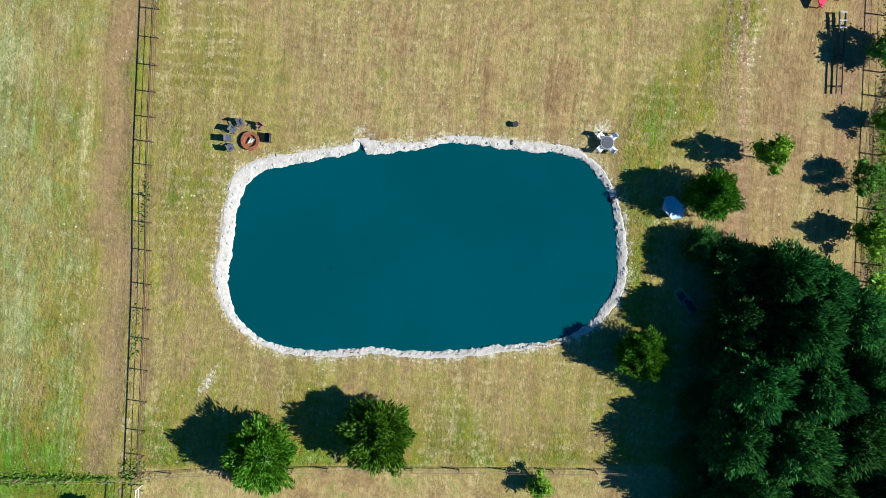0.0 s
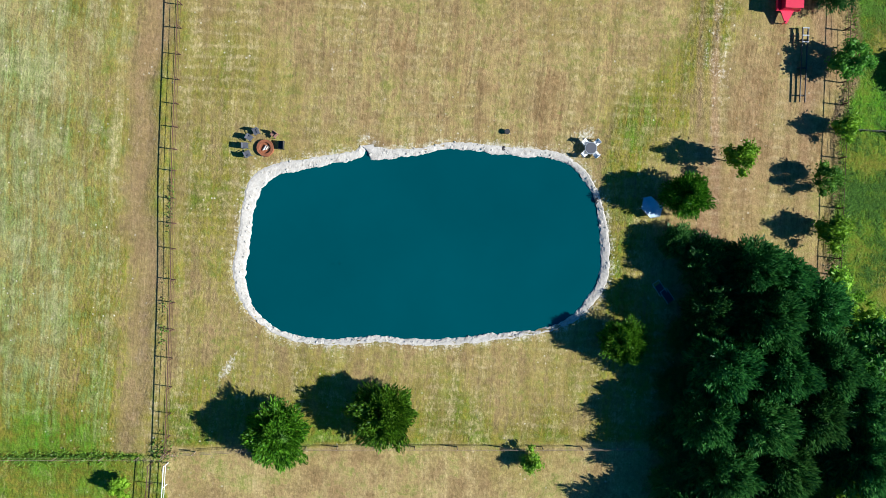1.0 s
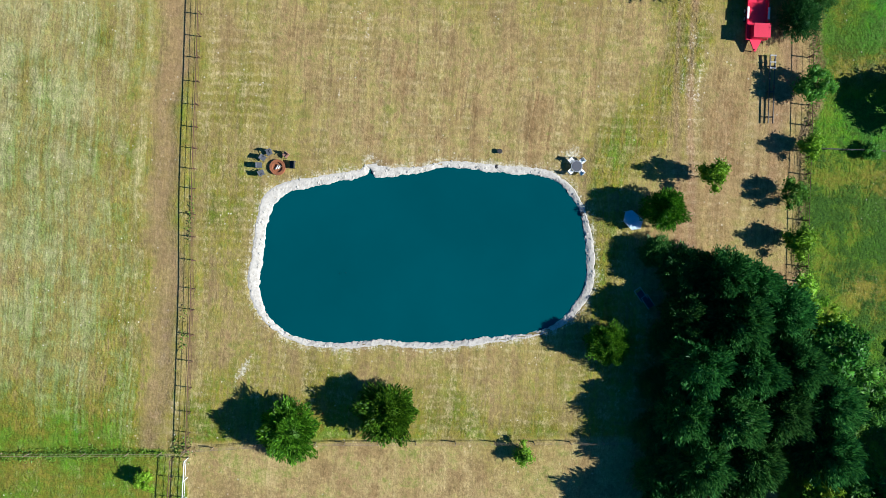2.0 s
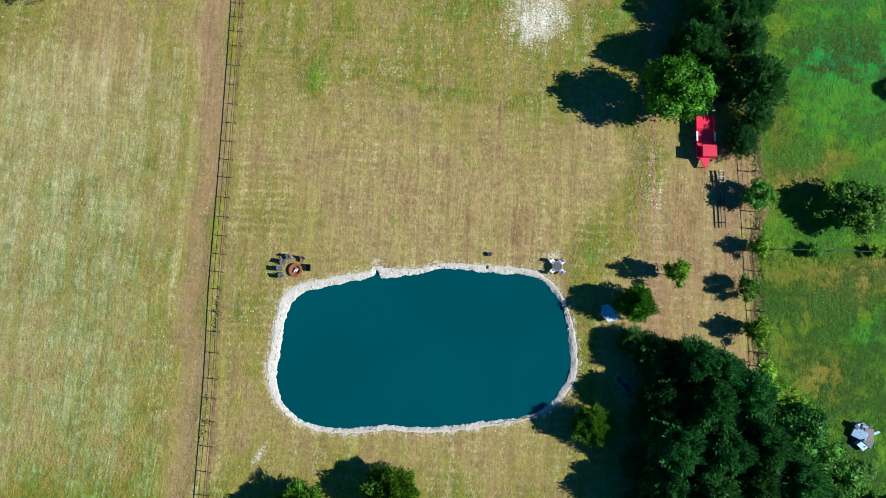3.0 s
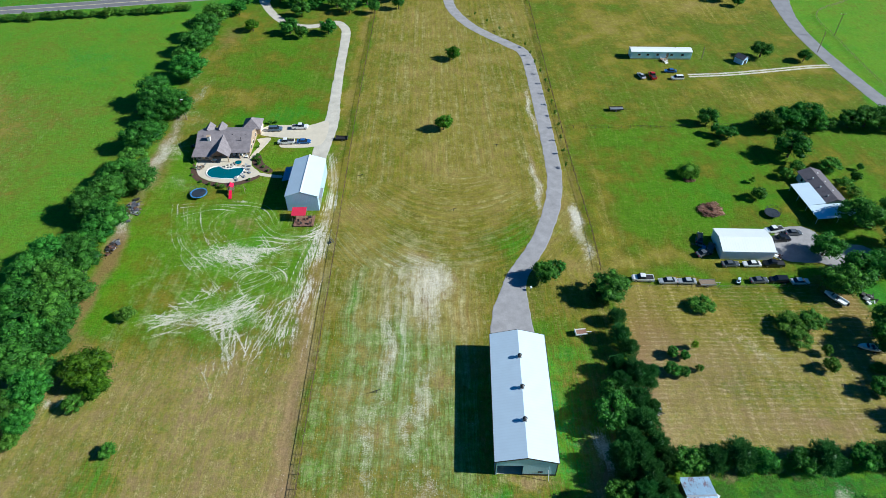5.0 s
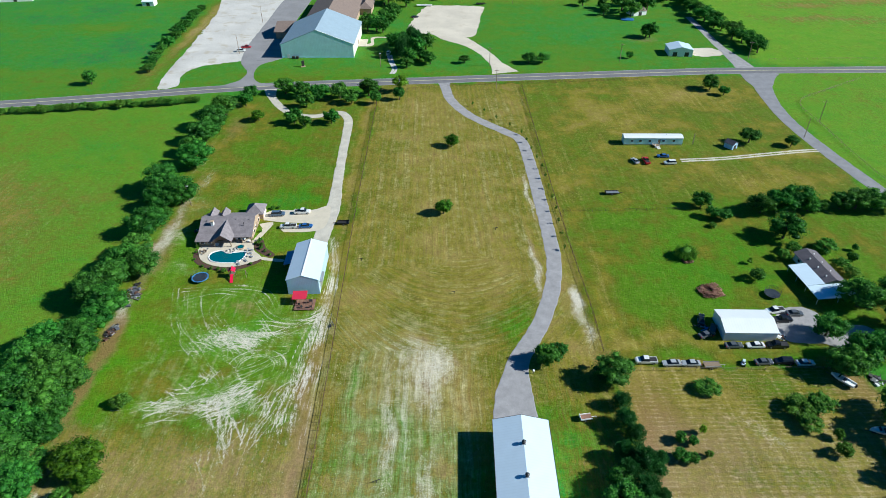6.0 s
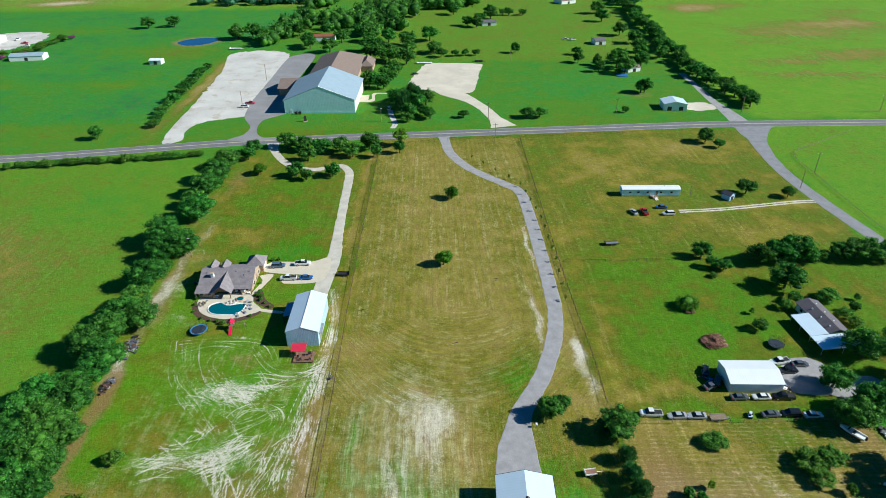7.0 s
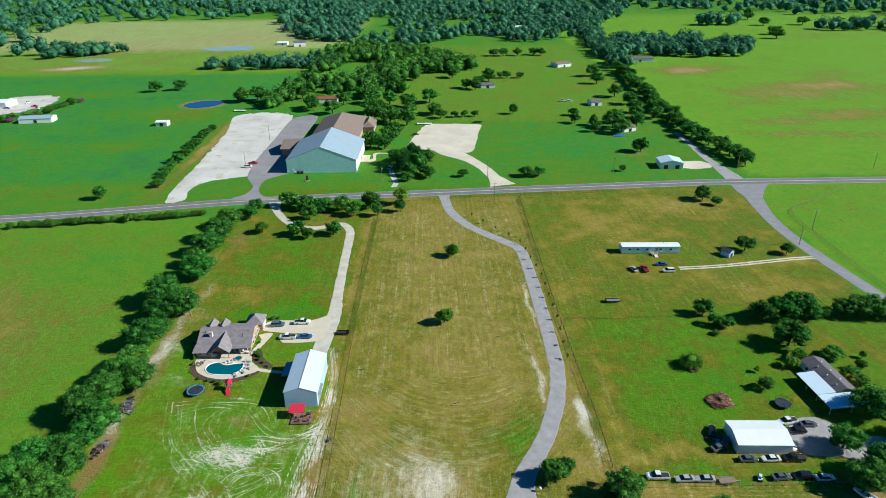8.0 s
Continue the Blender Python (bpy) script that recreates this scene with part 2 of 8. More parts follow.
    # tall rank weeds; their self-shading is painted as dark gaps between the heads
    shaded_weeds = calc(t, "MULTIPLY", att("shaded_weeds"), ramp(t, total(n_mid, centred(n_patch, 1.6), centred(n_big, 1.0), centred(n_fine, 0.7)), 0.38, 0.62))
    c = blend(t, shaded_weeds, c, blend(t, ramp(t, n_fine, 0.35, 0.65), (0.016, 0.045, 0.008), (0.055, 0.115, 0.016)))
    # brown soil
    s = ramp(t, total(att("soil"), centred(n_mid, 0.8), centred(n_patch, 0.5), calc(t, "MULTIPLY", lines, 0.5)), 0.30, 0.80)
    c = blend(t, calc(t, "MULTIPLY", s, 0.85), c, blend(t, ramp(t, n_fine, 0.3, 0.7), (0.165, 0.098, 0.055), (0.31, 0.205, 0.125)))
    # pale chalk and gravel
    br = ramp(t, total(att("bare"), centred(n_mid, 0.7), calc(t, "MULTIPLY", lines, 1.2), calc(t, "MULTIPLY", centred(n_pass, 0.9), ns), centred(n_fine, 1.3), centred(n_patch, 0.4)), 0.36, 0.80)
    c = blend(t, calc(t, "MULTIPLY", br, 0.92), c, blend(t, ramp(t, n_fine, 0.3, 0.7), (0.40, 0.36, 0.29), (0.70, 0.66, 0.57)))
    # small pale stones and flower heads
    v = t.nodes.new("ShaderNodeTexVoronoi")
    v.inputs["Scale"].default_value = 1.0
    t.links.new(vec, v.inputs["Vector"])
    dots = calc(t, "MULTIPLY", ramp(t, total(v.outputs["Distance"], centred(n_fine, 0.25)), 0.13, 0.06), ramp(t, total(n_big, centred(n_mid, 0.6), calc(t, "MULTIPLY", att("bare"), 0.8)), 0.50, 0.66))
    c = blend(t, calc(t, "MULTIPLY", calc(t, "MULTIPLY", dots, ramp(t, lush, 0.70, 0.58)), 0.7), c, (0.60, 0.56, 0.44))
    # living grass yellows as it dries: little blue in olive and gold turf
    olive = calc(t, "MULTIPLY", turf, ramp(t, calc(t, "ADD", lush, att("bare")), 0.84, 0.74))
    gold = t.nodes.new("ShaderNodeMix")
    gold.data_type, gold.blend_type = "RGBA", "MULTIPLY"
    gold.inputs[7].default_value = (0.88, 0.90, 0.62, 1)
    t.links.new(olive, gold.inputs[0])
    t.links.new(c, gold.inputs[6])
    c = gold.outputs[2]
    # sun-bleached straw is reddish, and crossed by faint rows within each pass
    warm = t.nodes.new("ShaderNodeMix")
    warm.data_type, warm.blend_type = "RGBA", "MULTIPLY"
    warm.inputs[7].default_value = (1.0, 0.955, 0.95, 1)
    t.links.new(calc(t, "MULTIPLY", ramp(t, lush, 0.44, 0.28), ramp(t, att("bare"), 0.5, 0.3)), warm.inputs[0])
    t.links.new(c, warm.inputs[6])
    c = warm.outputs[2]
    rung = calc(t, "SINE", calc(t, "MULTIPLY", calc(t, "ADD", att("along"), centred(n_patch, 2.2)), 2 * math.pi / 1.25))
    rung = calc(t, "MULTIPLY", ramp(t, total(rung, centred(n_mid, 2.4), centred(n_fine, 1.6)), 0.3, 1.3), calc(t, "MULTIPLY", ew, ramp(t, total(n_pass, centred(n_big, 0.6)), 0.44, 0.60)))
    c = blend(t, calc(t, "MULTIPLY", rung, 0.65), c, (0.50, 0.40, 0.24))
    stripe = calc(t, "SINE", calc(t, "MULTIPLY", calc(t, "ADD", across, centred(n_big, 2.2)), 2 * math.pi / 3.4))
    stripe = calc(t, "MULTIPLY", ramp(t, total(stripe, centred(n_mid, 1.8), centred(n_patch, 2.0)), -0.2, 1.2), calc(t, "MULTIPLY", calm, ns))
    c = blend(t, calc(t, "MULTIPLY", stripe, 0.62), c, blend(t, 0.55, c, (0.26, 0.19, 0.07)))
    # pale cut hay lying in soft streaks; over the west field also painted glare
    cut = ramp(t, total(att("pale"), calc(t, "MULTIPLY", lines, 1.1), centred(n_pass, 0.7), centred(n_patch, 0.8), centred(n_mid, 0.4)), 0.22, 0.85)
    c = blend(t, calc(t, "MULTIPLY", cut, 0.6), c, blend(t, n_fine, (0.46, 0.41, 0.22), (0.54, 0.48, 0.32)))
    # single tufts, lighter and darker
    grain = total(centred(tex_noise(t, vec, 1.3, 6, 0.8), 1.5), centred(tex_noise(t, swath(1.0, 0.35), 0.7, 4, 0.7), calc(t, "ADD", 0.3, ns)))
    tuft = t.nodes.new("ShaderNodeVectorMath")
    tuft.operation = "SCALE"
    t.links.new(c, tuft.inputs[0])
    t.links.new(calc(t, "MAXIMUM", calc(t, "ADD", 1.0, calc(t, "MULTIPLY", grain, calc(t, "SUBTRACT", 1.0, calc(t, "MULTIPLY", calm, 0.18)))), 0.45), tuft.inputs["Scale"])
    c = tuft.outputs[0]
    rich = t.nodes.new("ShaderNodeHueSaturation")
    rich.inputs["Saturation"].default_value, rich.inputs["Value"].default_value = 1.03, 1.06
    t.links.new(c, rich.inputs["Color"])
    t.links.new(rich.outputs[0], b.inputs["Base Color"])
    clods = tex_noise(t, vec, 0.8, 5, 0.66)
    rough = total(calc(t, "MULTIPLY", n_tiny, 0.3), calc(t, "MULTIPLY", n_fine, 1.1), calc(t, "MULTIPLY", tex_noise(t, vec, 1.7, 3, 0.6), 1.5), calc(t, "MULTIPLY", clods, 2.6))
    height = total(calc(t, "MULTIPLY", rough, calc(t, "SUBTRACT", 1.0, calc(t, "MULTIPLY", calm, 0.62))),
                   calc(t, "MULTIPLY", n_line, calc(t, "MULTIPLY", ns, 0.7)), calc(t, "MULTIPLY", wave, calc(t, "MULTIPLY", strength, 0.35)), calc(t, "MULTIPLY", shaded_weeds, calc(t, "MULTIPLY", n_mid, 4.0)))
    bump(t, b, height, 0.8, 0.12)
    return m


M_GROUND = ground_material()
M_CHALK = surface("chalk_rock", (0.50, 0.46, 0.41), 0.9, vary=0.3, scale=1.3, fine=9, stain=(0.34, 0.29, 0.24), stain_at=0.54, relief=0.35)
M_STONE = surface("pale_stone", (0.46, 0.43, 0.38), 0.9, vary=0.3, spread=0.25)
M_ASPHALT = surface("worn_asphalt", (0.16, 0.155, 0.165), 0.9, vary=0.25, scale=0.3, fine=5, stain=(0.09, 0.088, 0.09), relief=0.3)
M_DRIVE = surface("grey_gravel", (0.315, 0.30, 0.305), 0.95, vary=0.3, scale=0.4, fine=6, stain=(0.26, 0.24, 0.235), relief=0.5)
M_CALICHE = surface("white_gravel", (0.56, 0.53, 0.49), 0.95, vary=0.3, scale=0.05, fine=1.2, stain=(0.40, 0.34, 0.25), stain_at=0.54, relief=0.15)
M_TANGRAVEL = surface("tan_gravel", (0.60, 0.53, 0.43), 0.95, vary=0.25, scale=0.06, fine=1.2, stain=(0.46, 0.38, 0.28), stain_at=0.58, relief=0.15)
M_APRON = surface("pale_worn_asphalt", (0.25, 0.24, 0.245), 0.95, vary=0.3, scale=0.08, fine=1.4, stain=(0.17, 0.165, 0.17), relief=0.2)
M_HOUSEDRIVE = surface("pale_tan_gravel", (0.52, 0.475, 0.40), 0.95, vary=0.3, scale=0.25, fine=3, stain=(0.40, 0.34, 0.26), stain_at=0.58, relief=0.3)
M_CHIPSEAL = surface("chip_seal", (0.235, 0.23, 0.245), 0.95, vary=0.25, scale=0.3, fine=4, stain=(0.18, 0.175, 0.185), relief=0.3)
M_PALEWATER = surface("pale_grey_water", (0.34, 0.42, 0.42), 0.15, vary=0.15, scale=0.05, relief=0.02)
M_CONCRETE = surface("pale_concrete", (0.57, 0.50, 0.39), 0.85, vary=0.14, scale=0.5, stain=(0.46, 0.39, 0.29))
M_PAINTLINE = surface("road_paint", (0.55, 0.50, 0.30), 0.7)
M_WHITE = surface("white_paint", (0.80, 0.80, 0.79), 0.5, vary=0.08, relief=0.05)
M_BLACK = surface("black_rubber", (0.02, 0.02, 0.022), 0.7, vary=0.3)
M_DARK = surface("dark_metal", (0.055, 0.05, 0.05), 0.5, 0.4, vary=0.3)
M_STEEL = surface("galvanised_steel", (0.50, 0.51, 0.52), 0.4, 0.7, vary=0.2)
M_RUST = surface("rusty_pipe", (0.095, 0.045, 0.03), 0.75, 0.2, vary=0.4, stain=(0.17, 0.07, 0.03))
M_RUSTBRIGHT = surface("rust_orange_steel", (0.25, 0.085, 0.035), 0.85, vary=0.4, scale=2.5, stain=(0.13, 0.05, 0.03))
M_WOOD = surface("weathered_wood", (0.26, 0.19, 0.13), 0.85, vary=0.4, scale=1.5, spread=0.2)
M_DECK = surface("red_brown_deck", (0.24, 0.125, 0.085), 0.8, vary=0.3, spread=0.2)
M_BARK = surface("bark", (0.085, 0.062, 0.045), 0.95, vary=0.4, scale=2, relief=0.7)
M_RED = surface("red_paint", (0.72, 0.008, 0.06), 0.45, vary=0.2, relief=0.1)
M_REDTIN = surface("red_tin", (0.62, 0.03, 0.07), 0.4, 0.1, vary=0.12)
# gable copy twice as bright as the side copy: missing south light painted in
M_BLUEGREY_LIFTED = ribbed("blue_grey_siding_lifted", (0.46, 0.66, 0.88), 0, 0.5, 0.5, 0.1, depth=0.6)
M_BLUEGREY_Y = ribbed("blue_grey_siding_side", (0.23, 0.33, 0.42), 1, 0.5, 0.5, 0.1, depth=0.6)
M_ROOFBLUE = ribbed("blue_tin_roof", (0.16, 0.29, 0.46), 1, 0.5, 0.4, 0.1)
# gable copy brightened and blued in place of skylight; side copy left darker
M_BARNWALL_LIFTED = ribbed("pale_blue_siding_lifted", (0.58, 0.88, 0.98), 0, 0.6, 0.5, 0.1)
M_BARNWALL_Y = ribbed("pale_blue_siding_side", (0.42, 0.55, 0.62), 1, 0.6, 0.5, 0.1)
M_WHITEROOF = ribbed("white_tin_roof", (0.60, 0.72, 0.82), 1, 0.7, 0.38, 0.05, depth=0.35, vary=0.06)
M_WHITEROOF_X = ribbed("white_tin_roof_cross", (0.80, 0.82, 0.83), 0, 0.7, 0.38, 0.05, depth=0.35, vary=0.06)
M_OLDTIN = ribbed("old_rusty_tin", (0.34, 0.50, 0.66), 0, 0.35, 0.55, 0.15, stain=(0.17, 0.085, 0.10), stain_at=0.535, vary=0.3)
M_CHURCHWALL = ribbed("sea_green_siding", (0.64, 0.86, 0.90), 0, 0.9, 0.5, 0.05)
M_CHURCHWALL_Y = ribbed("cream_siding", (0.72, 0.70, 0.62), 1, 0.9, 0.5, 0.05)
M_CHURCHROOF = ribbed("grey_green_tin_roof", (0.36, 0.45, 0.52), 1, 0.9, 0.4, 0.1)
M_SHINGLE = surface("brown_shingles", (0.225, 0.195, 0.205), 0.9, vary=0.35, scale=0.8, fine=5, relief=0.7)
M_SHINGLE_W = surface("weathered_brown_shingles", (0.21, 0.155, 0.13), 0.9, vary=0.3, scale=0.8, fine=5, relief=0.6)
M_SHINGLE_G = surface("grey_violet_shingles", (0.125, 0.11, 0.125), 0.9, vary=0.3, scale=0.8, fine=5, relief=0.6)
M_BRICK = surface("tan_brick", (0.40, 0.29, 0.20), 0.9, vary=0.3, scale=1.0, fine=6)
M_MULCH = surface("brown_mulch", (0.085, 0.045, 0.028), 0.95, vary=0.5, scale=2, fine=9, relief=0.8)
M_CLOTH = surface("grey_canvas", (0.085, 0.09, 0.11), 0.9, vary=0.2)
M_TARP = surface("pale_blue_tarp", (0.50, 0.62, 0.74), 0.6, vary=0.15, scale=1.5)
M_NET = surface("black_mesh", (0.025, 0.035, 0.05), 0.6, vary=0.2)
M_BLUEPAD = surface("blue_pad", (0.07, 0.24, 0.48), 0.5, vary=0.2)
M_YELLOW = surface("yellow_paint", (0.55, 0.34, 0.03), 0.5, vary=0.25)
M_GLASS = surface("dark_glass", (0.015, 0.02, 0.025), 0.08, vary=0.1, relief=0)
M_TEALGLASS = surface("blue_paint", (0.04, 0.16, 0.42), 0.35, vary=0.1, relief=0)
M_GRASSY = surface("track_chalk", (0.60, 0.56, 0.46), 0.95, vary=0.35, scale=0.6, fine=3, stain=(0.30, 0.26, 0.12), stain_at=0.5)


def water_material(name, colour, rough, wave, wscale):
    m, t, b = nodes_of(name, rough)
    vec = geo_pos(t)
    c = blend(t, ramp(t, tex_noise(t, vec, 0.06, 4), 0.3, 0.7), tuple(x * 0.9 for x in colour), tuple(x * 1.1 for x in colour))
    t.links.new(c, b.inputs["Base Color"])
    bump(t, b, tex_noise(t, vec, wscale, 4), wave, 0.05)
    return m


M_WATER = water_material("pond_water", (0.0008, 0.055, 0.066), 0.12, 0.12, 1.6)
M_POOL = water_material("pool_water", (0.006, 0.11, 0.14), 0.08, 0.2, 2.5)
M_FARWATER = water_material("tank_water", (0.012, 0.06, 0.16), 0.1, 0.1, 1.0)

L_OAK = leaf_material("oak_leaves", (0.014, 0.078, 0.013), (0.086, 0.275, 0.030), 0.24)
L_CEDAR = leaf_material("cedar_sprays", (0.014, 0.072, 0.005), (0.112, 0.275, 0.014), 0.18)
L_DARKCEDAR = leaf_material("dark_cedar_sprays", (0.010, 0.066, 0.016), (0.072, 0.225, 0.046), 0.24)
L_LIGHT = leaf_material("young_leaves", (0.090, 0.210, 0.012), (0.230, 0.410, 0.030), 0.18)
L_BUSH = leaf_material("bush_leaves", (0.040, 0.130, 0.014), (0.120, 0.280, 0.032), 0.22)
L_CREPE = leaf_material("purple_blossom", (0.150, 0.035, 0.120), (0.380, 0.110, 0.290), 0.2)
L_DEAD = leaf_material("dead_brush", (0.150, 0.055, 0.040), (0.400, 0.230, 0.170), 0.2)
# distant woods: aerial haze put into the leaf colour, paler and bluer
L_FAR_HAZED = leaf_material("far_leaves_hazed", (0.020, 0.098, 0.056), (0.095, 0.265, 0.130), 0.12)
L_HEDGE = leaf_material("hedge_sprays", (0.014, 0.078, 0.020), (0.070, 0.215, 0.044), 0.26)
L_WEED = leaf_material("weed_blades", (0.080, 0.180, 0.020), (0.190, 0.320, 0.050), 0.1)


# ---------------------------------------------------------------- building helpers
def thing(name, x, y, rz=0, label="", category="", group="", kind="", z=0.0):
    ob = new(name)
    ob.empty_display_size = 0.3
    ob.matrix_basis = pose(x, y, z, 0, 0, rz)
    return tagged(ob, label, category, group, kind)


def mesh_object(name, verts, faces, material, parent=None, label="", smooth=False):
    me = bpy.data.meshes.new(name)
    me.from_pydata(verts, [], faces)
    me.materials.append(material)
    if smooth:
        me.polygons.foreach_set("use_smooth", [True] * len(me.polygons))
    me.update()
    ob = new(name, me)
    if parent is not None:
        ob.parent = parent
    return tagged(ob, label)


def part(name, bm, material, parent, label="", smooth=False):
    me = bpy.data.meshes.new(name)
    bmesh.ops.recalc_face_normals(bm, faces=bm.faces)
    bm.to_mesh(me)
    bm.free()
    me.materials.append(material)
    if smooth:
        me.polygons.foreach_set("use_smooth", [True] * len(me.polygons))
    ob = new(name, me)
    if parent is not None:
        ob.parent = parent
    return tagged(ob, label)


def box(x0, x1, y0, y1, z0, z1, bm=None, bevel=0.0, m=None):
    bm = bm or bmesh.new()
    got = bmesh.ops.create_cube(bm, size=1.0)["verts"]
    for v in got:
        v.co = Vector((x0 + (v.co.x + .5) * (x1 - x0), y0 + (v.co.y + .5) * (y1 - y0), z0 + (v.co.z + .5) * (z1 - z0)))
    if bevel:
        edges = list({e for v in got for e in v.link_edges})
        got = bmesh.ops.bevel(bm, geom=edges, offset=bevel, segments=1, affect="EDGES")["verts"]
    if m is not None:
        bmesh.ops.transform(bm, matrix=m, verts=[v for v in got if v.is_valid])
    return bm


def rod(a, b, r, bm=None, seg=8, r2=None):
    """A round bar from a to b."""
    bm = bm or bmesh.new()
    a, b = Vector(a), Vector(b)
    d = b - a
    m = Matrix.Translation((a + b) / 2) @ d.to_track_quat("Z", "Y").to_matrix().to_4x4()
    bmesh.ops.create_cone(bm, cap_ends=True, segments=seg, radius1=r, radius2=r if r2 is None else r2, depth=d.length, matrix=m)
    return bm


def disc(x, y, z0, z1, r, bm=None, seg=24, r2=None):
    return rod((x, y, z0), (x, y, z1), r, bm, seg, r2)


def slab(corners, thick, bm=None):
    """A sloping sheet: corners of its top, thickened downwards."""
    bm = bm or bmesh.new()
    hi = [bm.verts.new(c) for c in corners]
    lo = [bm.verts.new((c[0], c[1], c[2] - thick)) for c in corners]
    bm.faces.new(hi)
    bm.faces.new(lo[::-1])
    n = len(corners)
    for i in range(n):
        j = (i + 1) % n
        bm.faces.new((lo[i], lo[j], hi[j], hi[i]))
    return bm


def gable_end(y, t, w, h_eave, h_ridge, bm=None):
    """A pentagon wall across x, from y to y + t."""
    bm = bm or bmesh.new()
    prof = [(-w, 0), (w, 0), (w, h_eave), (0, h_ridge), (-w, h_eave)]
    a = [bm.verts.new((x, y, z)) for x, z in prof]
    b = [bm.verts.new((x, y + t, z)) for x, z in prof]
    bm.faces.new(a)
    bm.faces.new(b[::-1])
    for i in range(5):
        j = (i + 1) % 5
        bm.faces.new((a[i], b[i], b[j], a[j]))
    return bm


def spline(pts, step=1.0, closed=False):
    """A smooth line through control points, sampled about every step metres."""
    p = [np.array(q, float) for q in pts]
    n, out = len(p), []
    for i in range(n if closed else n - 1):
        if closed:
            a, b, c, d = p[i - 1], p[i], p[(i + 1) % n], p[(i + 2) % n]
        else:
            a, b, c, d = p[max(i - 1, 0)], p[i], p[i + 1], p[min(i + 2, n - 1)]
        k = max(2, int(np.linalg.norm(c - b) / step))
        for s in np.arange(k) / k:
            out.append(0.5 * (2 * b + (c - a) * s + (2 * a - 5 * b + 4 * c - d) * s ** 2 + (3 * b - a - 3 * c + d) * s ** 3))
    if not closed:
        out.append(p[-1])
    return np.array(out)


def wobble(x, y, scale, seed=0.0):
    return noise.noise((x * scale + seed, y * scale - seed, seed * 1.7))


def ribbon(name, pts, width, z, material, rough=0.2, closed=False, step=1.0, thick=0.12, widths=None):
    """A strip of paving along a line, with uneven edges and a low side."""
    line = spline(pts, step, closed)
    d = np.gradient(line, axis=0)
    d /= np.linalg.norm(d, axis=1)[:, None] + 1e-9
    nrm = np.stack([-d[:, 1], d[:, 0]], 1)
    w = np.full(len(line), width) if widths is None else np.interp(np.linspace(0, 1, len(line)), np.linspace(0, 1, len(widths)), widths)
    verts, faces = [], []
    for i, (p, q) in enumerate(zip(line, nrm)):
        for side in (-1, 1):
            e = p + q * side * (w[i] / 2 + rough * (wobble(*p, 0.35, side * 3.1) + 0.5 * wobble(*p, 1.3, side * 7.7)))
            verts.append((e[0], e[1], z))
            o = p + q * side * (w[i] / 2 + rough + 0.12)
            verts.append((o[0], o[1], z - thick))
    for i in range(len(line) - 1):
        a, b = 4 * i, 4 * (i + 1)
        faces += [(a, b, b + 2, a + 2)[::1], (a + 1, b + 1, b, a), (a + 2, b + 2, b + 3, a + 3)]
    return mesh_object(name, verts, [f[::-1] for f in faces], material)


def inside(px, py, poly):
    hit = np.zeros(px.shape, bool)
    j = len(poly) - 1
    for i in range(len(poly)):
        xi, yi, xj, yj = *poly[i], *poly[j]
        c = ((yi > py) != (yj > py)) & (px < (xj - xi) * (py - yi) / (yj - yi + 1e-12) + xi)
        hit ^= c
        j = i
    return hit


def line_distance(px, py, line):
    best = np.full(px.shape, 1e9)
    for (ax, ay), (bx, by) in zip(line[:-1], line[1:]):
        dx, dy = bx - ax, by - ay
        s = np.clip(((px - ax) * dx + (py - ay) * dy) / (dx * dx + dy * dy + 1e-9), 0, 1)
        best = np.minimum(best, (px - ax - s * dx) ** 2 + (py - ay - s * dy) ** 2)
    return np.sqrt(best)


def smooth(a):
    a = np.clip(a, 0, 1)
    return a * a * (3 - 2 * a)


# ---------------------------------------------------------------- plan of the place
POND = [(-21.4, -6.3), (-21.1, -2.2), (-20.8, 1.8), (-19.2, 4.7), (-15.0, 6.2), (-9.9, 7.5), (-9.15, 7.8), (-8.8, 9.0), (-8.45, 7.8), (-7.6, 7.6), (-3.1, 8.4), (0.9, 9.3),
        (6.3, 9.0), (12.4, 8.7), (15.1, 7.0), (16.9, 4.0), (17.8, -2.5), (16.5, -6.4), (12.8, -9.7), (5.1, -11.0), (-1.2, -12.0), (-6.9, -11.9),
        (-11.5, -12.6), (-16.7, -12.0), (-20.0, -9.9)]
RIM = [(-22.9, -5.8), (-22.5, -2.4), (-22.1, 2.3), (-20.5, 5.8), (-14.5, 7.5), (-10.2, 8.4), (-9.3, 9.6), (-8.8, 10.1), (-8.2, 9.5), (-6.9, 8.9), (-3.0, 9.2), (0.6, 10.1),
       (6.2, 9.9), (12.0, 9.7), (15.2, 8.0), (17.4, 4.6), (18.8, -1.5), (17.9, -6.0), (14.2, -9.6), (6.0, -11.7), (-1.0, -12.7), (-6.4, -12.6),
       (-11.5, -13.3), (-16.9, -12.7), (-21.2, -9.9)]
ROAD = [(-900, 225), (-420, 268), (-223, 292.7), (-104.9, 314), (-4.6, 323.5), (116.7, 333.3), (161.7, 335.6), (247.2, 336.5), (420, 338), (900, 345)]
SIDE_ROAD = [(168, 334), (163, 318), (157, 285), (156.5, 254), (162, 207), (171, 150), (182, 80), (196, -40)]
DRIVE = [(15, 93.5), (15.2, 104), (15.9, 110), (17.4, 117.5), (20.5, 123.6), (24.2, 130.2), (27.6, 138.4), (30.4, 147), (32.2, 155), (33.5, 166), (33.7, 185), (33.6, 202), (33.2, 226), (31.8, 249.5), (25.8, 259), (17.4, 268.2), (8.9, 279.8), (1.8, 296.4), (-0.9, 314), (-1.6, 323)]
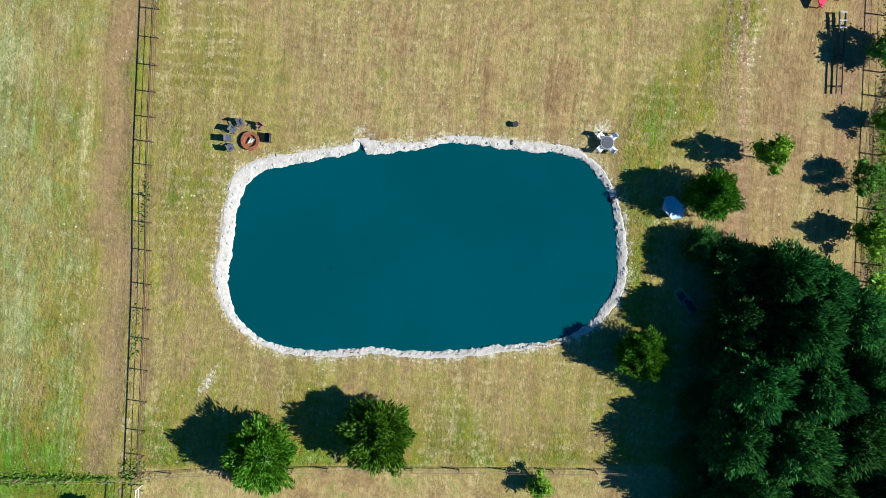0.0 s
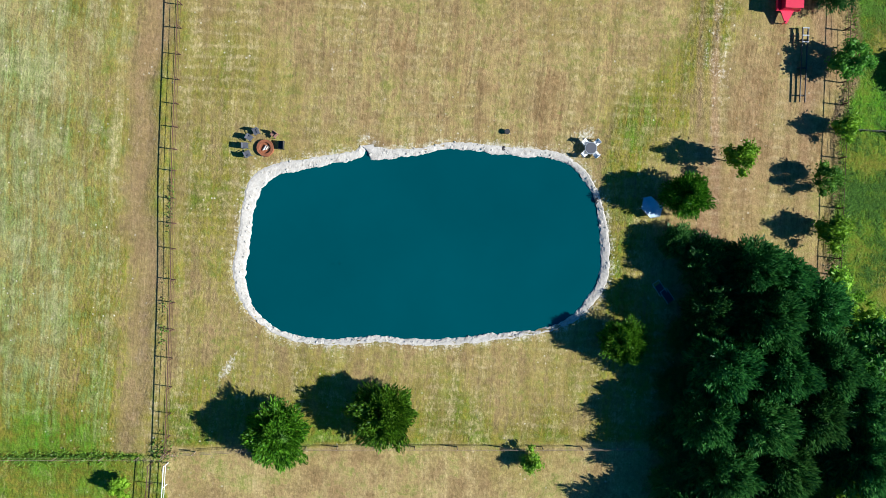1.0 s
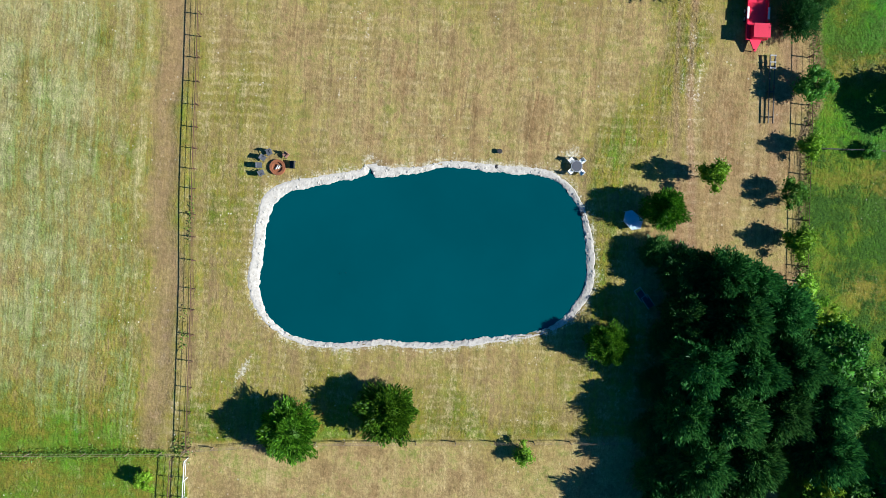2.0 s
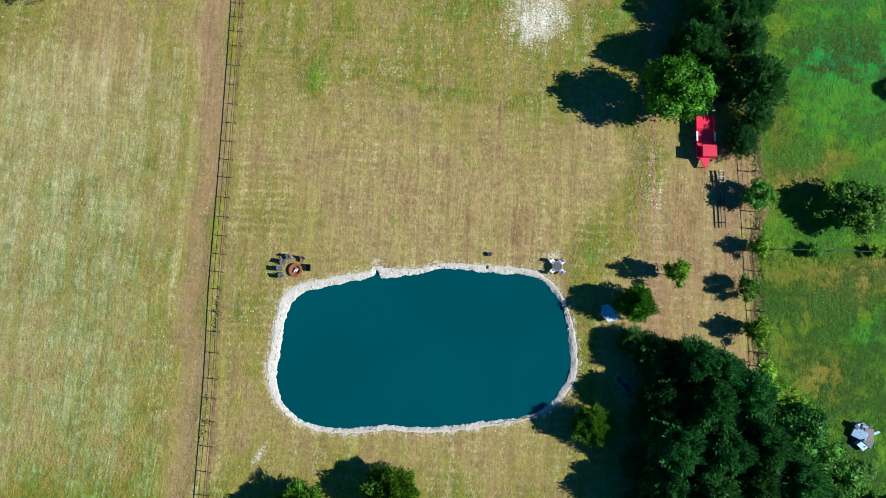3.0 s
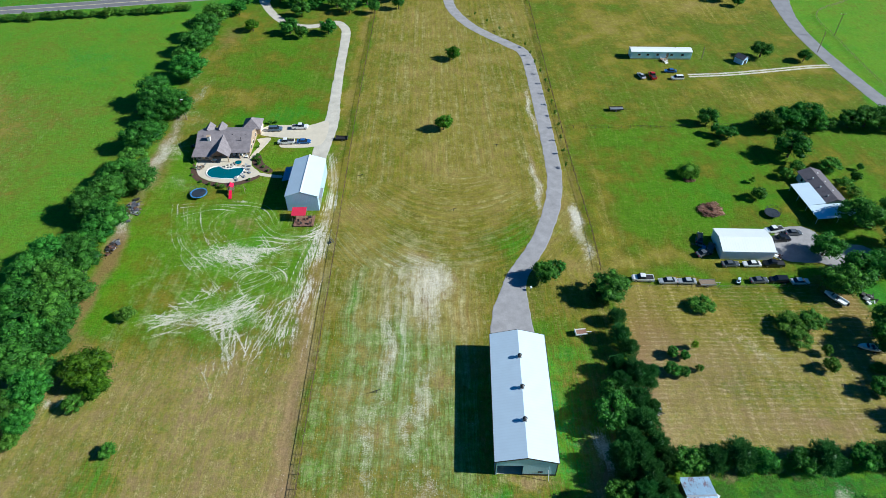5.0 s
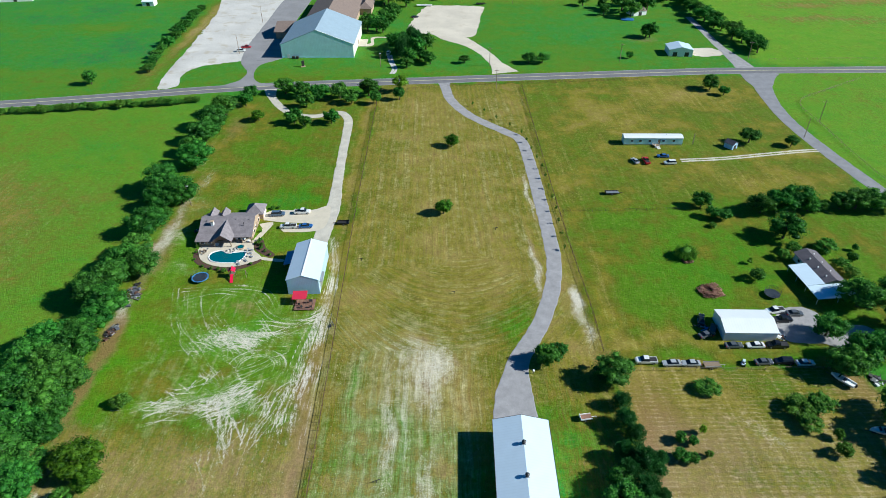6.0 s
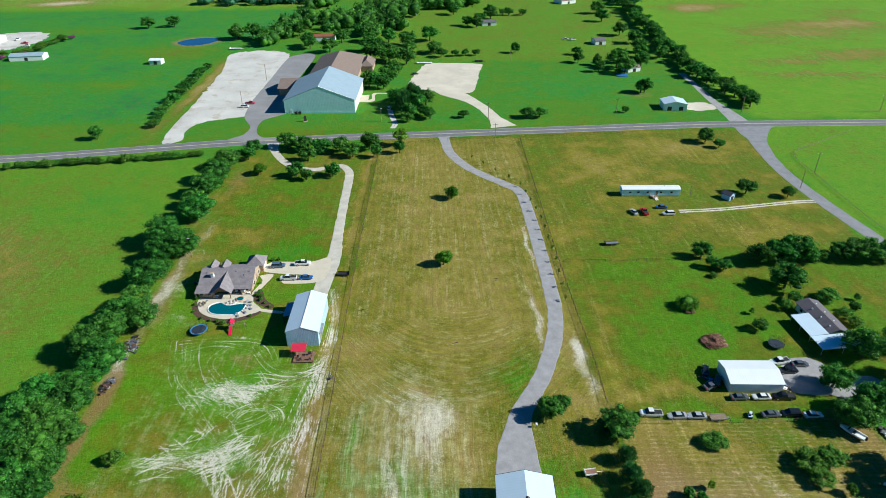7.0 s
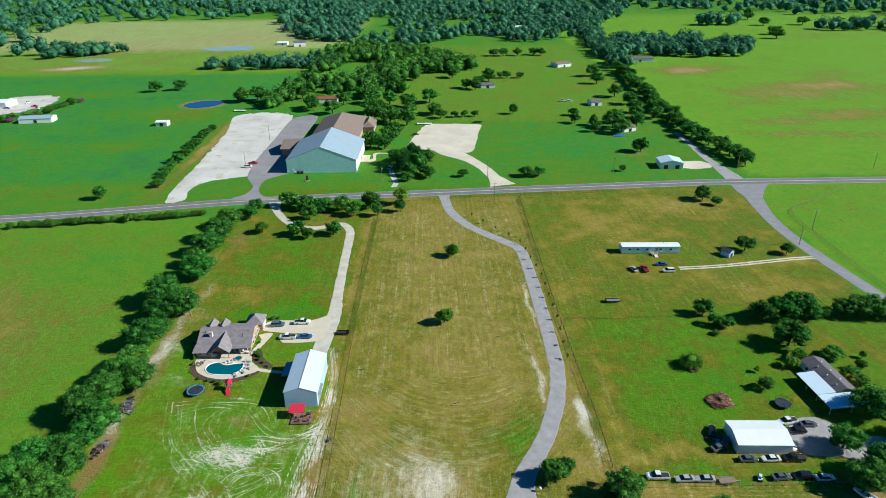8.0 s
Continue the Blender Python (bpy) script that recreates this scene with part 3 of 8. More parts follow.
HOUSE_DRIVE = [(-43.5, 170), (-43.0, 183), (-42.0, 196), (-43.0, 216), (-44.0, 237), (-45.0, 262), (-46.2, 274), (-51.5, 281.5), (-62.3, 277), (-74, 281), (-82, 291), (-88, 303), (-91, 316)]
PADDOCK = [(-300, -45), (-30, -26.5), (20.9, -22.6), (43, -20)]


def region(X, Y, x0, x1, y0, y1, soft):
    d = np.minimum(np.minimum(X - x0, x1 - X), np.minimum(Y - y0, y1 - Y))
    return smooth(d / soft + 0.5)


def blob(X, Y, x, y, rx, ry):
    return np.exp(-((X - x) / rx) ** 2 - ((Y - y) / ry) ** 2)


def steps(*runs):
    out = []
    for a, b, s in runs:
        out += list(np.arange(a, b, s))
    return out


def growing(start, end, first, factor=1.22):
    out, s = [start], first
    while abs(out[-1]) < abs(end):
        out.append(out[-1] + math.copysign(s, end - start))
        s *= factor
    return out


def wheel_runs():
    """Lines along which wheels have worn the grass, with the half width of each."""
    rng = random.Random(8)
    runs = []

    def pair(pts, half, shift=0.0, gauge=0.75):
        """Two ruts side by side."""
        line = spline([(x + rng.gauss(0, shift), y + rng.gauss(0, shift)) for x, y in pts], 2.0)
        d = np.gradient(line, axis=0)
        d /= np.linalg.norm(d, axis=1)[:, None] + 1e-9
        for side in (-gauge, gauge):
            runs.append(([(p[0] - q[1] * side, p[1] + q[0] * side) for p, q in zip(line, d)], half))

    def fan(n, x, y, sx, sy, turn, spread, short, long):
        for k in range(n):
            cx, cy = x + rng.gauss(0, sx), y + rng.gauss(0, sy)
            a, l, b = radians(rng.gauss(turn, spread)), rng.uniform(short, long), rng.gauss(0, 0.12)
            runs.append(([(cx - l * math.cos(a - b), cy - l * math.sin(a - b)), (cx, cy), (cx + l * math.cos(a + b), cy + l * math.sin(a + b))], rng.uniform(0.13, 0.20)))

    for pts in ([(-83, 148), (-82.5, 144.9), (-77.8, 131.8), (-68.8, 120.9), (-61, 113)], [(-80.2, 146.2), (-76.1, 134.1), (-68.2, 124.2), (-58, 118)], [(-77.4, 146.6), (-74.2, 136), (-67.4, 126.2), (-56, 121)],
                [(-75.2, 146.3), (-72.0, 136.6), (-65.7, 128.0), (-54, 124)], [(-66, 146), (-69.6, 140), (-67.4, 134.3), (-60.5, 129.9), (-50, 128)], [(-80.5, 147.5), (-68, 149), (-56.2, 147.2), (-50, 140)],
                [(-80, 144), (-70, 147), (-58, 145)], [(-59, 146), (-52, 139), (-47.8, 135.9), (-40.1, 136), (-35.8, 143), (-35.2, 156), (-39.5, 174)], [(-57, 143), (-50, 136), (-42, 133), (-36.4, 136), (-35, 150)],
                [(-64, 131), (-54, 133), (-44, 132), (-37, 137)], [(-79.5, 141), (-75, 131), (-66, 122), (-57, 109)]):
        pair(pts, 0.2, 0.35)
    for k in range(5):                                   # small circles round the green oval
        r = 0.75 + 0.12 * k
        a0, a1 = rng.uniform(0, 6), rng.uniform(3.4, 6.2)
        runs.append(([(-50.9 + 6.2 * r * math.cos(a0 + a1 * q / 9), 116.1 + 5.2 * r * math.sin(a0 + a1 * q / 9)) for q in range(10)], 0.26))
    fan(7, -51, 116, 1.6, 2.4, 35, 6, 2.5, 4.5)
    fan(120, -60, 126.4, 5.2, 2.1, -28, 20, 2.0, 6.0)
    fan(26, -52, 128.6, 6.0, 1.8, 12, 14, 2.0, 6.0)
    fan(86, -66, 103.4, 5.2, 2.6, 14, 14, 2.0, 5.5)
    fan(84, -55.5, 105.0, 5.6, 3.4, 32, 18, 2.0, 5.0)
    fan(24, -61, 110, 4.6, 3.0, -40, 14, 2.0, 4.5)
    fan(44, -55, 94, 2.6, 5.2, 112, 10, 2.0, 4.5)
    fan(40, -46.5, 98, 2.6, 6.0, 80, 9, 2.0, 5.0)
    for k in range(34):                                  # along the fence to the drive
        x = rng.gauss(0, 2.3)
        pts = [(-40.5 + x * 1.3, 98 + rng.uniform(-9, 9)), (-38.9 + x, 112), (-37.8 + x * 0.9, 124), (-36.9 + x * 0.6, 136)]
        runs.append((pts + ([(-36.4 + x * 0.35, 150), (-37 + x * 0.35, 163), (-39.8 + x * 0.4, 176)] if k % 2 else []), rng.uniform(0.09, 0.15)))
    return runs


def build_ground():
    xs = sorted(set(growing(-240, -4600, 5)[1:] + steps((-240, -115, 2.2), (-115, -85, 0.95), (-85, -34, 0.27), (-34, 46, 0.5), (46, 130, 0.95), (130, 262, 2.2)) + growing(262, 4600, 5)))
    ys = sorted(set(growing(-32, -3000, 2)[1:] + steps((-32, 32, 0.5), (32, 80, 0.95), (80, 150, 0.28), (150, 340, 1.5), (340, 620, 4)) + growing(620, 4900, 6, 1.15)))
    X, Y = np.meshgrid(np.array(xs), np.array(ys))
    nx, ny = len(xs), len(ys)
    rim = spline(RIM, 0.8, True)
    near = (X > -28) & (X < 24) & (Y > -18) & (Y < 14)
    Z = np.zeros_like(X)
    d = line_distance(X[near], Y[near], np.vstack([rim, rim[:1]]))
    ins = inside(X[near], Y[near], rim)
    Z[near] = np.where(ins, -1.6 * smooth((d - 0.35) / 0.7), 0)
    bare_near = np.where(ins, 0.4, 0.58 * np.exp(-d / 0.8))

    lush = np.full_like(X, 0.76)
    mow, mew, shaded_weeds, fresh = (np.zeros_like(X) for _ in range(4))
    soil, bare = np.zeros_like(X), np.zeros_like(X)
    Yw = Y + 1.6 * np.sin(X / 6.1 + 1.0) + 1.1 * np.sin(X / 2.7 + Y / 9) + 0.8 * np.sin(X / 1.3 + Y / 4)
    Xw = X + 0.7 * np.sin(Y / 5.3) + 0.5 * np.sin(Y / 2.1 + X / 6)

    def lay(x0, x1, y0, y1, value, soft, ns=0.0, ew=0.0, sy=None, rough=0.0, young=0.0, Yq=None):
        """Grass of one kind on a piece of land: straight at the fences, ragged from south to north."""
        nonlocal lush, mow, mew, shaded_weeds, fresh
        k = smooth(np.minimum(np.minimum(Xw - x0, x1 - Xw) / soft, np.minimum((Yw if Yq is None else Yq) - y0, y1 - (Yw if Yq is None else Yq)) / (sy or soft)) + 0.5)
        lush = lush * (1 - k) + value * k
        mow = mow * (1 - k) + ns * k
        mew = mew * (1 - k) + ew * k
        shaded_weeds = shaded_weeds * (1 - k) + rough * k
        fresh = fresh * (1 - k) + young * k

    # mower passes: straight beside the pond and the barn, round the edge in the north field
    across, along = Xw * 0.25 + X * 0.75, Y.copy()
    k = (X > -35) & (X < 40) & (Y > 122) & (Y < 318)
    across[k], along[k] = X[k] + 0.06 * (Y[k] - 220) * (X[k] + 34) / 70, Y[k]
    k &= Y + 0.012 * (X - 2) ** 2 < 163 + 3 * np.sin(X / 5.0)
    across[k], along[k] = Y[k] - 0.022 * (X[k] - 2) ** 2, X[k]
    # far land north of the road
    lay(-4600, 4600, 340, 4900, 0.80, 8)
    lay(-700, -130, 700, 1300, 0.62, 30, young=0.85)
    lay(-700, -150, 345, 700, 0.91, 14)
    lay(175, 1400, 345, 1300, 0.70, 10, young=0.85)
    lay(-60, 170, 480, 900, 0.68, 20, young=0.25)
    # fields west
    lay(-4600, -108, -3000, 292, 0.70, 6, young=0.3)
    lay(-106, -34, 180, 300, 0.61, 6, 0.15)
    lay(-108, -31, 100, 182, 0.625, 8, 0.1, young=0.3)
    lay(-106, -30, 55, 96, 0.43, 8, 0.55, sy=22)
    lay(-300, -30, -26, 64, 0.42, 10, 0.55, 0.1, sy=20)
    lay(-300, -30, -3000, -27, 0.55, 1.5, 0.1, Yq=Y)
    # the mown strip in the middle
    lay(-34, 42, 118, 318, 0.485, 3, 0.6, 0.06)
    lay(-33, 42, 94, 132, 0.50, 3, 0.55, 0.15, sy=14)
    lay(-34, 43, 57, 102, 0.61, 4, 0.48, 0.05, sy=10)
    lay(-30.5, 43, 22, 59, 0.47, 2.5, 0.55, 0.25, sy=8)
    lay(-30.5, 43, -26, 30, 0.28, 2.5, 0.5, 0.4, sy=18)
    lay(-29, 43, -300, -23.6, 0.22, 1, 0.1, Yq=Y - 0.07 * X)
    # fields east
    # rough darkens the pasture: weed self-shading and tree shade put into colour
    lay(44, 400, -3000, 63, 0.84, 2, rough=0.68)
    lay(44, 130, -60, 13.6, 0.72, 2, rough=0.85, Yq=Y)
    lay(43, 106, 66, 116.5, 0.43, 3, 0.0, 0.6)
    lay(40, 156, 117, 199, 0.64, 3, 0.12)
    lay(38, 157, 199, 328, 0.575, 3, 0.12)
    lay(160, 900, 150, 332, 0.71, 4, young=0.6)
    # softer changes
    for x, y, rx, ry, v in ((-2, -19, 30, 6, 0.16), (-19, 10, 13, 11, 0.08), (35, 15, 9, 13, -0.10), (27.5, 22, 3.0, 12, 0.32), (20.5, 8, 3.5, 8, 0.28), (20, -4, 2.5, 8, 0.25), (25, 13, 6, 5, 0.12), (22, -12, 5, 6, 0.2), (-26, 0, 5, 20, 0.12),
                            (-45, -12, 18, 22, 0.10), (-52, 12, 10, 20, 0.08), (-15, 44, 2.4, 4, 0.16), (-19, 34.5, 1.8, 4, 0.16), (2, 50, 6, 5, 0.1), (7, 57, 5, 3.5, 0.3), (20, 55, 5, 4, 0.22), (14, 60, 8, 1.3, -0.3)):
        lush = lush + v * blob(Xw, Yw, x, y, rx, ry)
    for x, y, rx, ry, v in ((-72, 61, 6, 7, 0.25), (-49, 38, 6, 9, -0.14), (-75, 30, 9, 12, 0.14), (25, 72, 5, 28, 0.2), (-12, 90, 1.6, 12, 0.14), (-24.5, 109, 1.7, 12, 0.18), (3, 103, 4, 10, -0.22),
                            (18, 132, 8, 10, 0.22), (8, 160, 14, 30, -0.08), (-2, 215, 16, 40, -0.06), (-6, 285, 18, 22, -0.09), (45, 215, 5, 60, -0.08), (110, 300, 30, 14, -0.2), (76, 270, 20, 20, -0.12), (120, 215, 30, 8, -0.14), (80, 300, 30, 5, 0.1)):
        lush = lush + v * blob(Xw, Yw, x, y, rx, ry)
    for x, y, rx, ry, v in ((46, 145, 4, 26, -0.16), (60, 125, 30, 4, -0.22), (90, 160, 28, 20, 0.08), (85, 110, 20, 8, 0.16), (70, 84, 14, 5, 0.14), (-70, 230, 14, 30, 0.1), (-74, 214, 8, 9, -0.2), (-60, 200, 20, 9, 0.16), (-90, 110, 8, 22, 0.1),
                            (-60, 130, 9, 9, 0.10), (-180, 200, 40, 30, -0.16), (-150, 240, 20, 26, 0.1), (-230, 420, 30, 12, -0.18), (-290, 420, 26, 14, -0.16), (-215, 515, 40, 26, -0.26), (-330, 590, 40, 14, -0.16), (-420, 900, 120, 60, -0.08), (-300, 1000, 90, 50, -0.1), (-150, 150, 14, 40, -0.12), (-160, 405, 6, 70, -0.5), (-164, 470, 8, 30, -0.3)):
        lush = lush + v * blob(Xw, Yw, x, y, rx, ry)
    for x, y, rx, ry, v in ((58, 41.5, 15, 3.5, 0.16), (66, 36, 6, 4, 0.12), (46, 36, 3.5, 13, -0.26), (51, 25, 6, 3, -0.3), (80, 40, 18, 20, 0.05), (60, 9, 10, 5, -0.22), (52, -2, 5, 5, -0.18), (70, 5, 9, 4, -0.15), (58, 3, 7, 3, 0.22), (60, 52, 9, 4, 0.08),
                            (286, 581, 37, 24, -0.10), (310, 566, 50, 19, -0.12), (285, 702, 37, 19, -0.20), (255, 686, 22, 19, -0.20), (251, 468, 30, 9, -0.20), (244, 436, 32, 7, -0.20), (349, 604, 50, 19, -0.20), (302, 484, 37, 14, -0.20), (556, 976, 75, 28, -0.20), (300, 560, 52, 21, -0.10), (355, 590, 44, 26, -0.11), (408, 665, 52, 28, -0.11), (420, 470, 78, 24, -0.10), (330, 500, 26, 10, -0.16), (260, 530, 24, 9, -0.14), (380, 620, 14, 30, -0.14), (247, 677, 36, 24, -0.18), (480, 560, 78, 36, -0.12), (300, 430, 50, 12, -0.16), (-414, 744, 30, 20, -0.3), (90, 420, 30, 30, 0.1)):
        lush = lush + v * blob(Xw, Yw, x, y, rx, ry)
    # a strip of greener grass across the field
    lush = lush + 0.15 * np.exp(-(line_distance(X, Yw * 0.3 + Y * 0.7, spline([(-13, 36), (-4, 35.4), (4, 34.2), (13, 33.6)], 2)) / 0.55) ** 2)
    # rank weeds, their own shade included in the dark colour
    for x, y, rx, ry, v in ((58, 41.5, 15, 4, 0.5), (60, -10, 14, 12, 0.4), (46, 5, 3, 14, 0.2), (64, 36.5, 3, 3, 0.6)):
        shaded_weeds += v * blob(Xw, Yw, x, y, rx, ry)
    shaded_weeds = np.clip(shaded_weeds, 0, 1)
    # soil: worn strip beside the long fence, bare edges, ground below the hedges
    fx = np.interp(Y, [-30, 20, 70, 120, 184, 300], [-29.0, -29.9, -31.0, -32.1, -33.5, -34.4])
    k = ((X < fx) & (X > fx - 9) & (Y > -27) & (Y < 300)).astype(float)
    soil += 0.38 * k * smooth(1 - np.abs(Xw - fx + 3.0) / 4.6)
    lush = lush - 0.14 * k * smooth(1 - np.abs(Xw - fx + 3.4) / 5)
    soil += 0.28 * k * smooth((90 - Y) / 40) * smooth(1 - np.abs(Xw - fx + 3.4) / 4.0)
    for x, y, rx, ry, v in ((29.5, 55, 4, 30, 0.6), (29, -10, 5, 11, 0.75), (35, 13, 8, 14, 0.45), (-97, 190, 3.0, 60, 0.5), (-93, 165, 4.5, 20, 0.5), (-60, 139, 8, 5, 0.55), (-37.5, 108, 3.5, 20, 0.5), (-94, 127, 3.0, 10, 1.0), (-93, 106, 3.0, 12, 1.0), (-88, 90, 3, 8, 0.6), (60, 62, 16, 1.8, 0.6), (44, 88, 2.5, 22, 0.6), (41, 120, 4, 6, 0.55),
                            (40, 25, 2, 12, 0.6), (43.4, 20, 0.8, 22, 0.7), (46, 41, 1.6, 3, 0.5), (51, 25, 3, 1.6, 0.45), (102, 128, 8, 7, 0.6), (-62, 277, 16, 10, 0.5), (-95, 265, 7, 18, 0.5), (120, 392, 14, 8, 0.55), (104, 108, 8, 9, 0.5), (0, -30, 28, 2.5, 0.35), (-160, 400, 4, 60, 0.35)):
        soil += v * blob(Xw, Yw, x, y, rx, ry)
    for x, y, rx, ry, v in ((-49, 38, 5, 9, 0.3), (-4.8, 58.5, 4, 4, 0.45), (-9, 72, 3, 5, 0.35), (-17, 82, 2, 8, 0.3), (60, 88, 12, 10, 0.22), (50, 100, 5, 10, 0.4), (80, 75, 14, 3, 0.3), (63.6, 35, 2, 1, 0.6), (42.5, 0.5, 2, 2, 0.6)):
        soil += v * blob(Xw, Yw, x, y, rx, ry)
    soil += 0.30 * region(X, Y, 44, 104, 67, 115, 6) + 0.14 * region(X, Y, -80, -34, 30, 96, 20)
    soil += 0.7 * np.exp(-(((X + 208) / 23) ** 2 + ((Y - 549) / 21) ** 2) ** 4)
    # chalk: scraped places and gravel lots
    bare += 0.70 * blob(X + 0.3 * (Xw - X), Y + 0.25 * (Yw - Y), 12.6, 46.4, 5.4, 5.2)
    # the last term lightens the west field to carry lens glare
    bare += 0.20 * region(Xw, Yw, -31, 5, 62, 126, 14) + 0.05 * region(X, Y, -30, 42, -26, 60, 4) + 0.08 * region(X, Y, -90, -31, -30, 62, 14)
    for x, y, rx, ry, v in ((-4.8, 58.6, 3.4, 3.6, 0.34), (-19, 60.5, 10, 1.8, 0.2), (-4.5, 118, 6.0, 9, 0.46), (-5.5, 107, 3.6, 8, 0.30), (-14, 122, 6, 8, 0.20), (-20, 128, 6, 3, 0.16), (-23, 140, 4, 3, 0.22), (-29, 148, 3, 2, 0.3), (-18.2, 69, 1.5, 9, 0.26), (-9, 69, 1.3, 9, 0.3), (-6, 79, 2.4, 10, 0.34), (-15, 92, 1.8, 16, 0.42), (-11.5, 100, 1.0, 12, 0.3), (-17, 62, 1.5, 6, 0.14),
                            (-60, 126.5, 10, 3.6, 0.44), (-47, 131, 8, 3, 0.28), (-60, 103.5, 11, 4, 0.24), (-52, 104, 6, 5, 0.16), (-50, 100, 6, 8, 0.20), (-53, 88, 3, 6, 0.26), (-40.5, 110, 4.6, 22, 0.22), (-38, 136, 4, 6, 0.24), (-37, 155, 2.2, 22, 0.24), (-69, 103, 5, 3, 0.2),
                            (37.5, 145, 1.8, 5, 0.7), (37.6, 133, 2.8, 13, 0.55), (27, 158, 1.5, 20, 0.62), (29.8, 205, 1.3, 24, 0.55), (27.7, 22, 1.2, 9, 0.26), (30, 22, 1.0, 7, 0.2)):
        bare += v * blob(Xw, Yw, x, y, rx, ry)
    for x, y, rx, ry, v in ((32.2, 67, 2.6, 5, 0.95), (31, 54, 2, 3, 0.5), (-22.7, -16.5, 0.9, 0.7, 0.7), (-36, 60, 1.6, 30, 0.15), (95, 60, 5, 5, 0.7), (97, 54, 4, 3, 0.5), (76, 55, 2.6, 5.5, 0.85), (16, 12.2, 1.4, 1.2, 0.6), (-97, 195, 2.2, 14, 0.42), (-94, 215, 2.4, 12, 0.42),
                            (-95.5, 168, 2.4, 16, 0.4), (-101, 235, 3, 20, 0.35), (-95, 139, 2.6, 9, 0.7), (-88, 78.6, 3, 1.6, 0.6), (110, 127, 6, 5, 0.6), (-16, -15.5, 3, 1.2, 0.35), (70, 98, 5, 5, 0.32), (75, 92, 5, 4, 0.32), (-414, 744, 20, 8, 0.4), (-92, 176, 6, 8, 0.42), (-86, 158, 5, 4, 0.4), (-90, 196, 5, 8, 0.3)):
        bare += v * blob(Xw, Yw, x, y, rx, ry)
    for run in ([(-3, 52), (-6.6, 42.2), (-10.7, 29.7), (-13, 16)], [(-1.4, 52), (-5.0, 42.2), (-9.1, 29.7), (-11.4, 16)]):
        bare += 0.2 * np.exp(-(line_distance(X, Y, spline(run, 3)) / 0.45) ** 2)
    bare += 0.26 * region(X, Y, -700, -130, 715, 1300, 30)
    # wheel marks worn down to the chalk
    zone = (X > -88) & (X < -30) & (Y > 78) & (Y < 190)
    zx, zy = X[zone], Y[zone]
    worn, tone = np.zeros_like(zx), random.Random(3)
    for run, half in wheel_runs():
        line = spline(run, 1.2)
        lo, hi = line.min(0) - 2, line.max(0) + 2
        k = (zx > lo[0]) & (zx < hi[0]) & (zy > lo[1]) & (zy < hi[1])
        depth = 0.36 + 0.36 * tone.random()
        worn[k] = np.maximum(worn[k], depth * np.exp(-(line_distance(zx[k], zy[k], line) / half) ** 2))
    patchy = 0.95 + 0.25 * np.sin(zx / 2.3 + 1.7 * np.sin(zy / 3.1)) + 0.2 * np.sin(zy / 1.9 + 2.1 * np.sin(zx / 4.3))
    bare[zone] = np.maximum(bare[zone], bare[zone] * 0.55 + worn * patchy)
    for run in ([(28.6, -18), (28.6, 2), (27.2, 20), (27.4, 34), (29.5, 48), (31, 62), (34, 68), (33, 80)], [(30.2, -18), (30.2, 2), (28.8, 20), (29.0, 34), (31.1, 48), (32.6, 62), (35.6, 68), (34.6, 80)]):
        soil += 0.5 * np.exp(-(line_distance(X, Y, spline(run, 3)) / 0.5) ** 2)
    bare[near] = np.maximum(bare[near], bare_near)
    soil = np.clip(soil, 0, 1)
    # the -140 to -36 term puts left-hand glare into the west field
    pale = 0.40 * region(Xw, Yw, -31, 8, 58, 130, 20) + 0.22 * region(X, Y, -85, -33, 92, 150, 10) + 0.55 * region(X, Y, -700, -130, 860, 1300, 90) + 0.42 * region(X, Y, -140, -36, -24, 40, 18) + 0.2 * region(X, Y, -34, 40, 130, 300, 12)
    turf = region(Xw, Yw, -108, 158, 96, 332, 16)

    verts = np.stack([X.ravel(), Y.ravel(), Z.ravel()], 1)
    i = np.arange(nx * ny).reshape(ny, nx)
    faces = np.stack([i[:-1, :-1].ravel(), i[:-1, 1:].ravel(), i[1:, 1:].ravel(), i[1:, :-1].ravel()], 1)
    me = bpy.data.meshes.new("ground")
    me.vertices.add(len(verts))
    me.vertices.foreach_set("co", verts.ravel())
    me.loops.add(len(faces) * 4)
    me.loops.foreach_set("vertex_index", faces.ravel())
    me.polygons.add(len(faces))
    me.polygons.foreach_set("loop_start", np.arange(len(faces)) * 4)
    me.polygons.foreach_set("loop_total", np.full(len(faces), 4))
    me.update(calc_edges=True)
    for name, data in (("lush", lush), ("mow_ns", mow), ("mow_ew", mew), ("soil", soil), ("bare", bare), ("shaded_weeds", shaded_weeds), ("fresh", fresh), ("across", across), ("along", along), ("turf", turf), ("pale", pale)):
        me.attributes.new(name, "FLOAT", "POINT").data.foreach_set("value", data.ravel().astype(np.float32))
    me.materials.append(M_GROUND)
    tagged(new("ground", me), "dry mown grassland with straw, green and chalky patches", "ground", kind="structure")


build_ground()


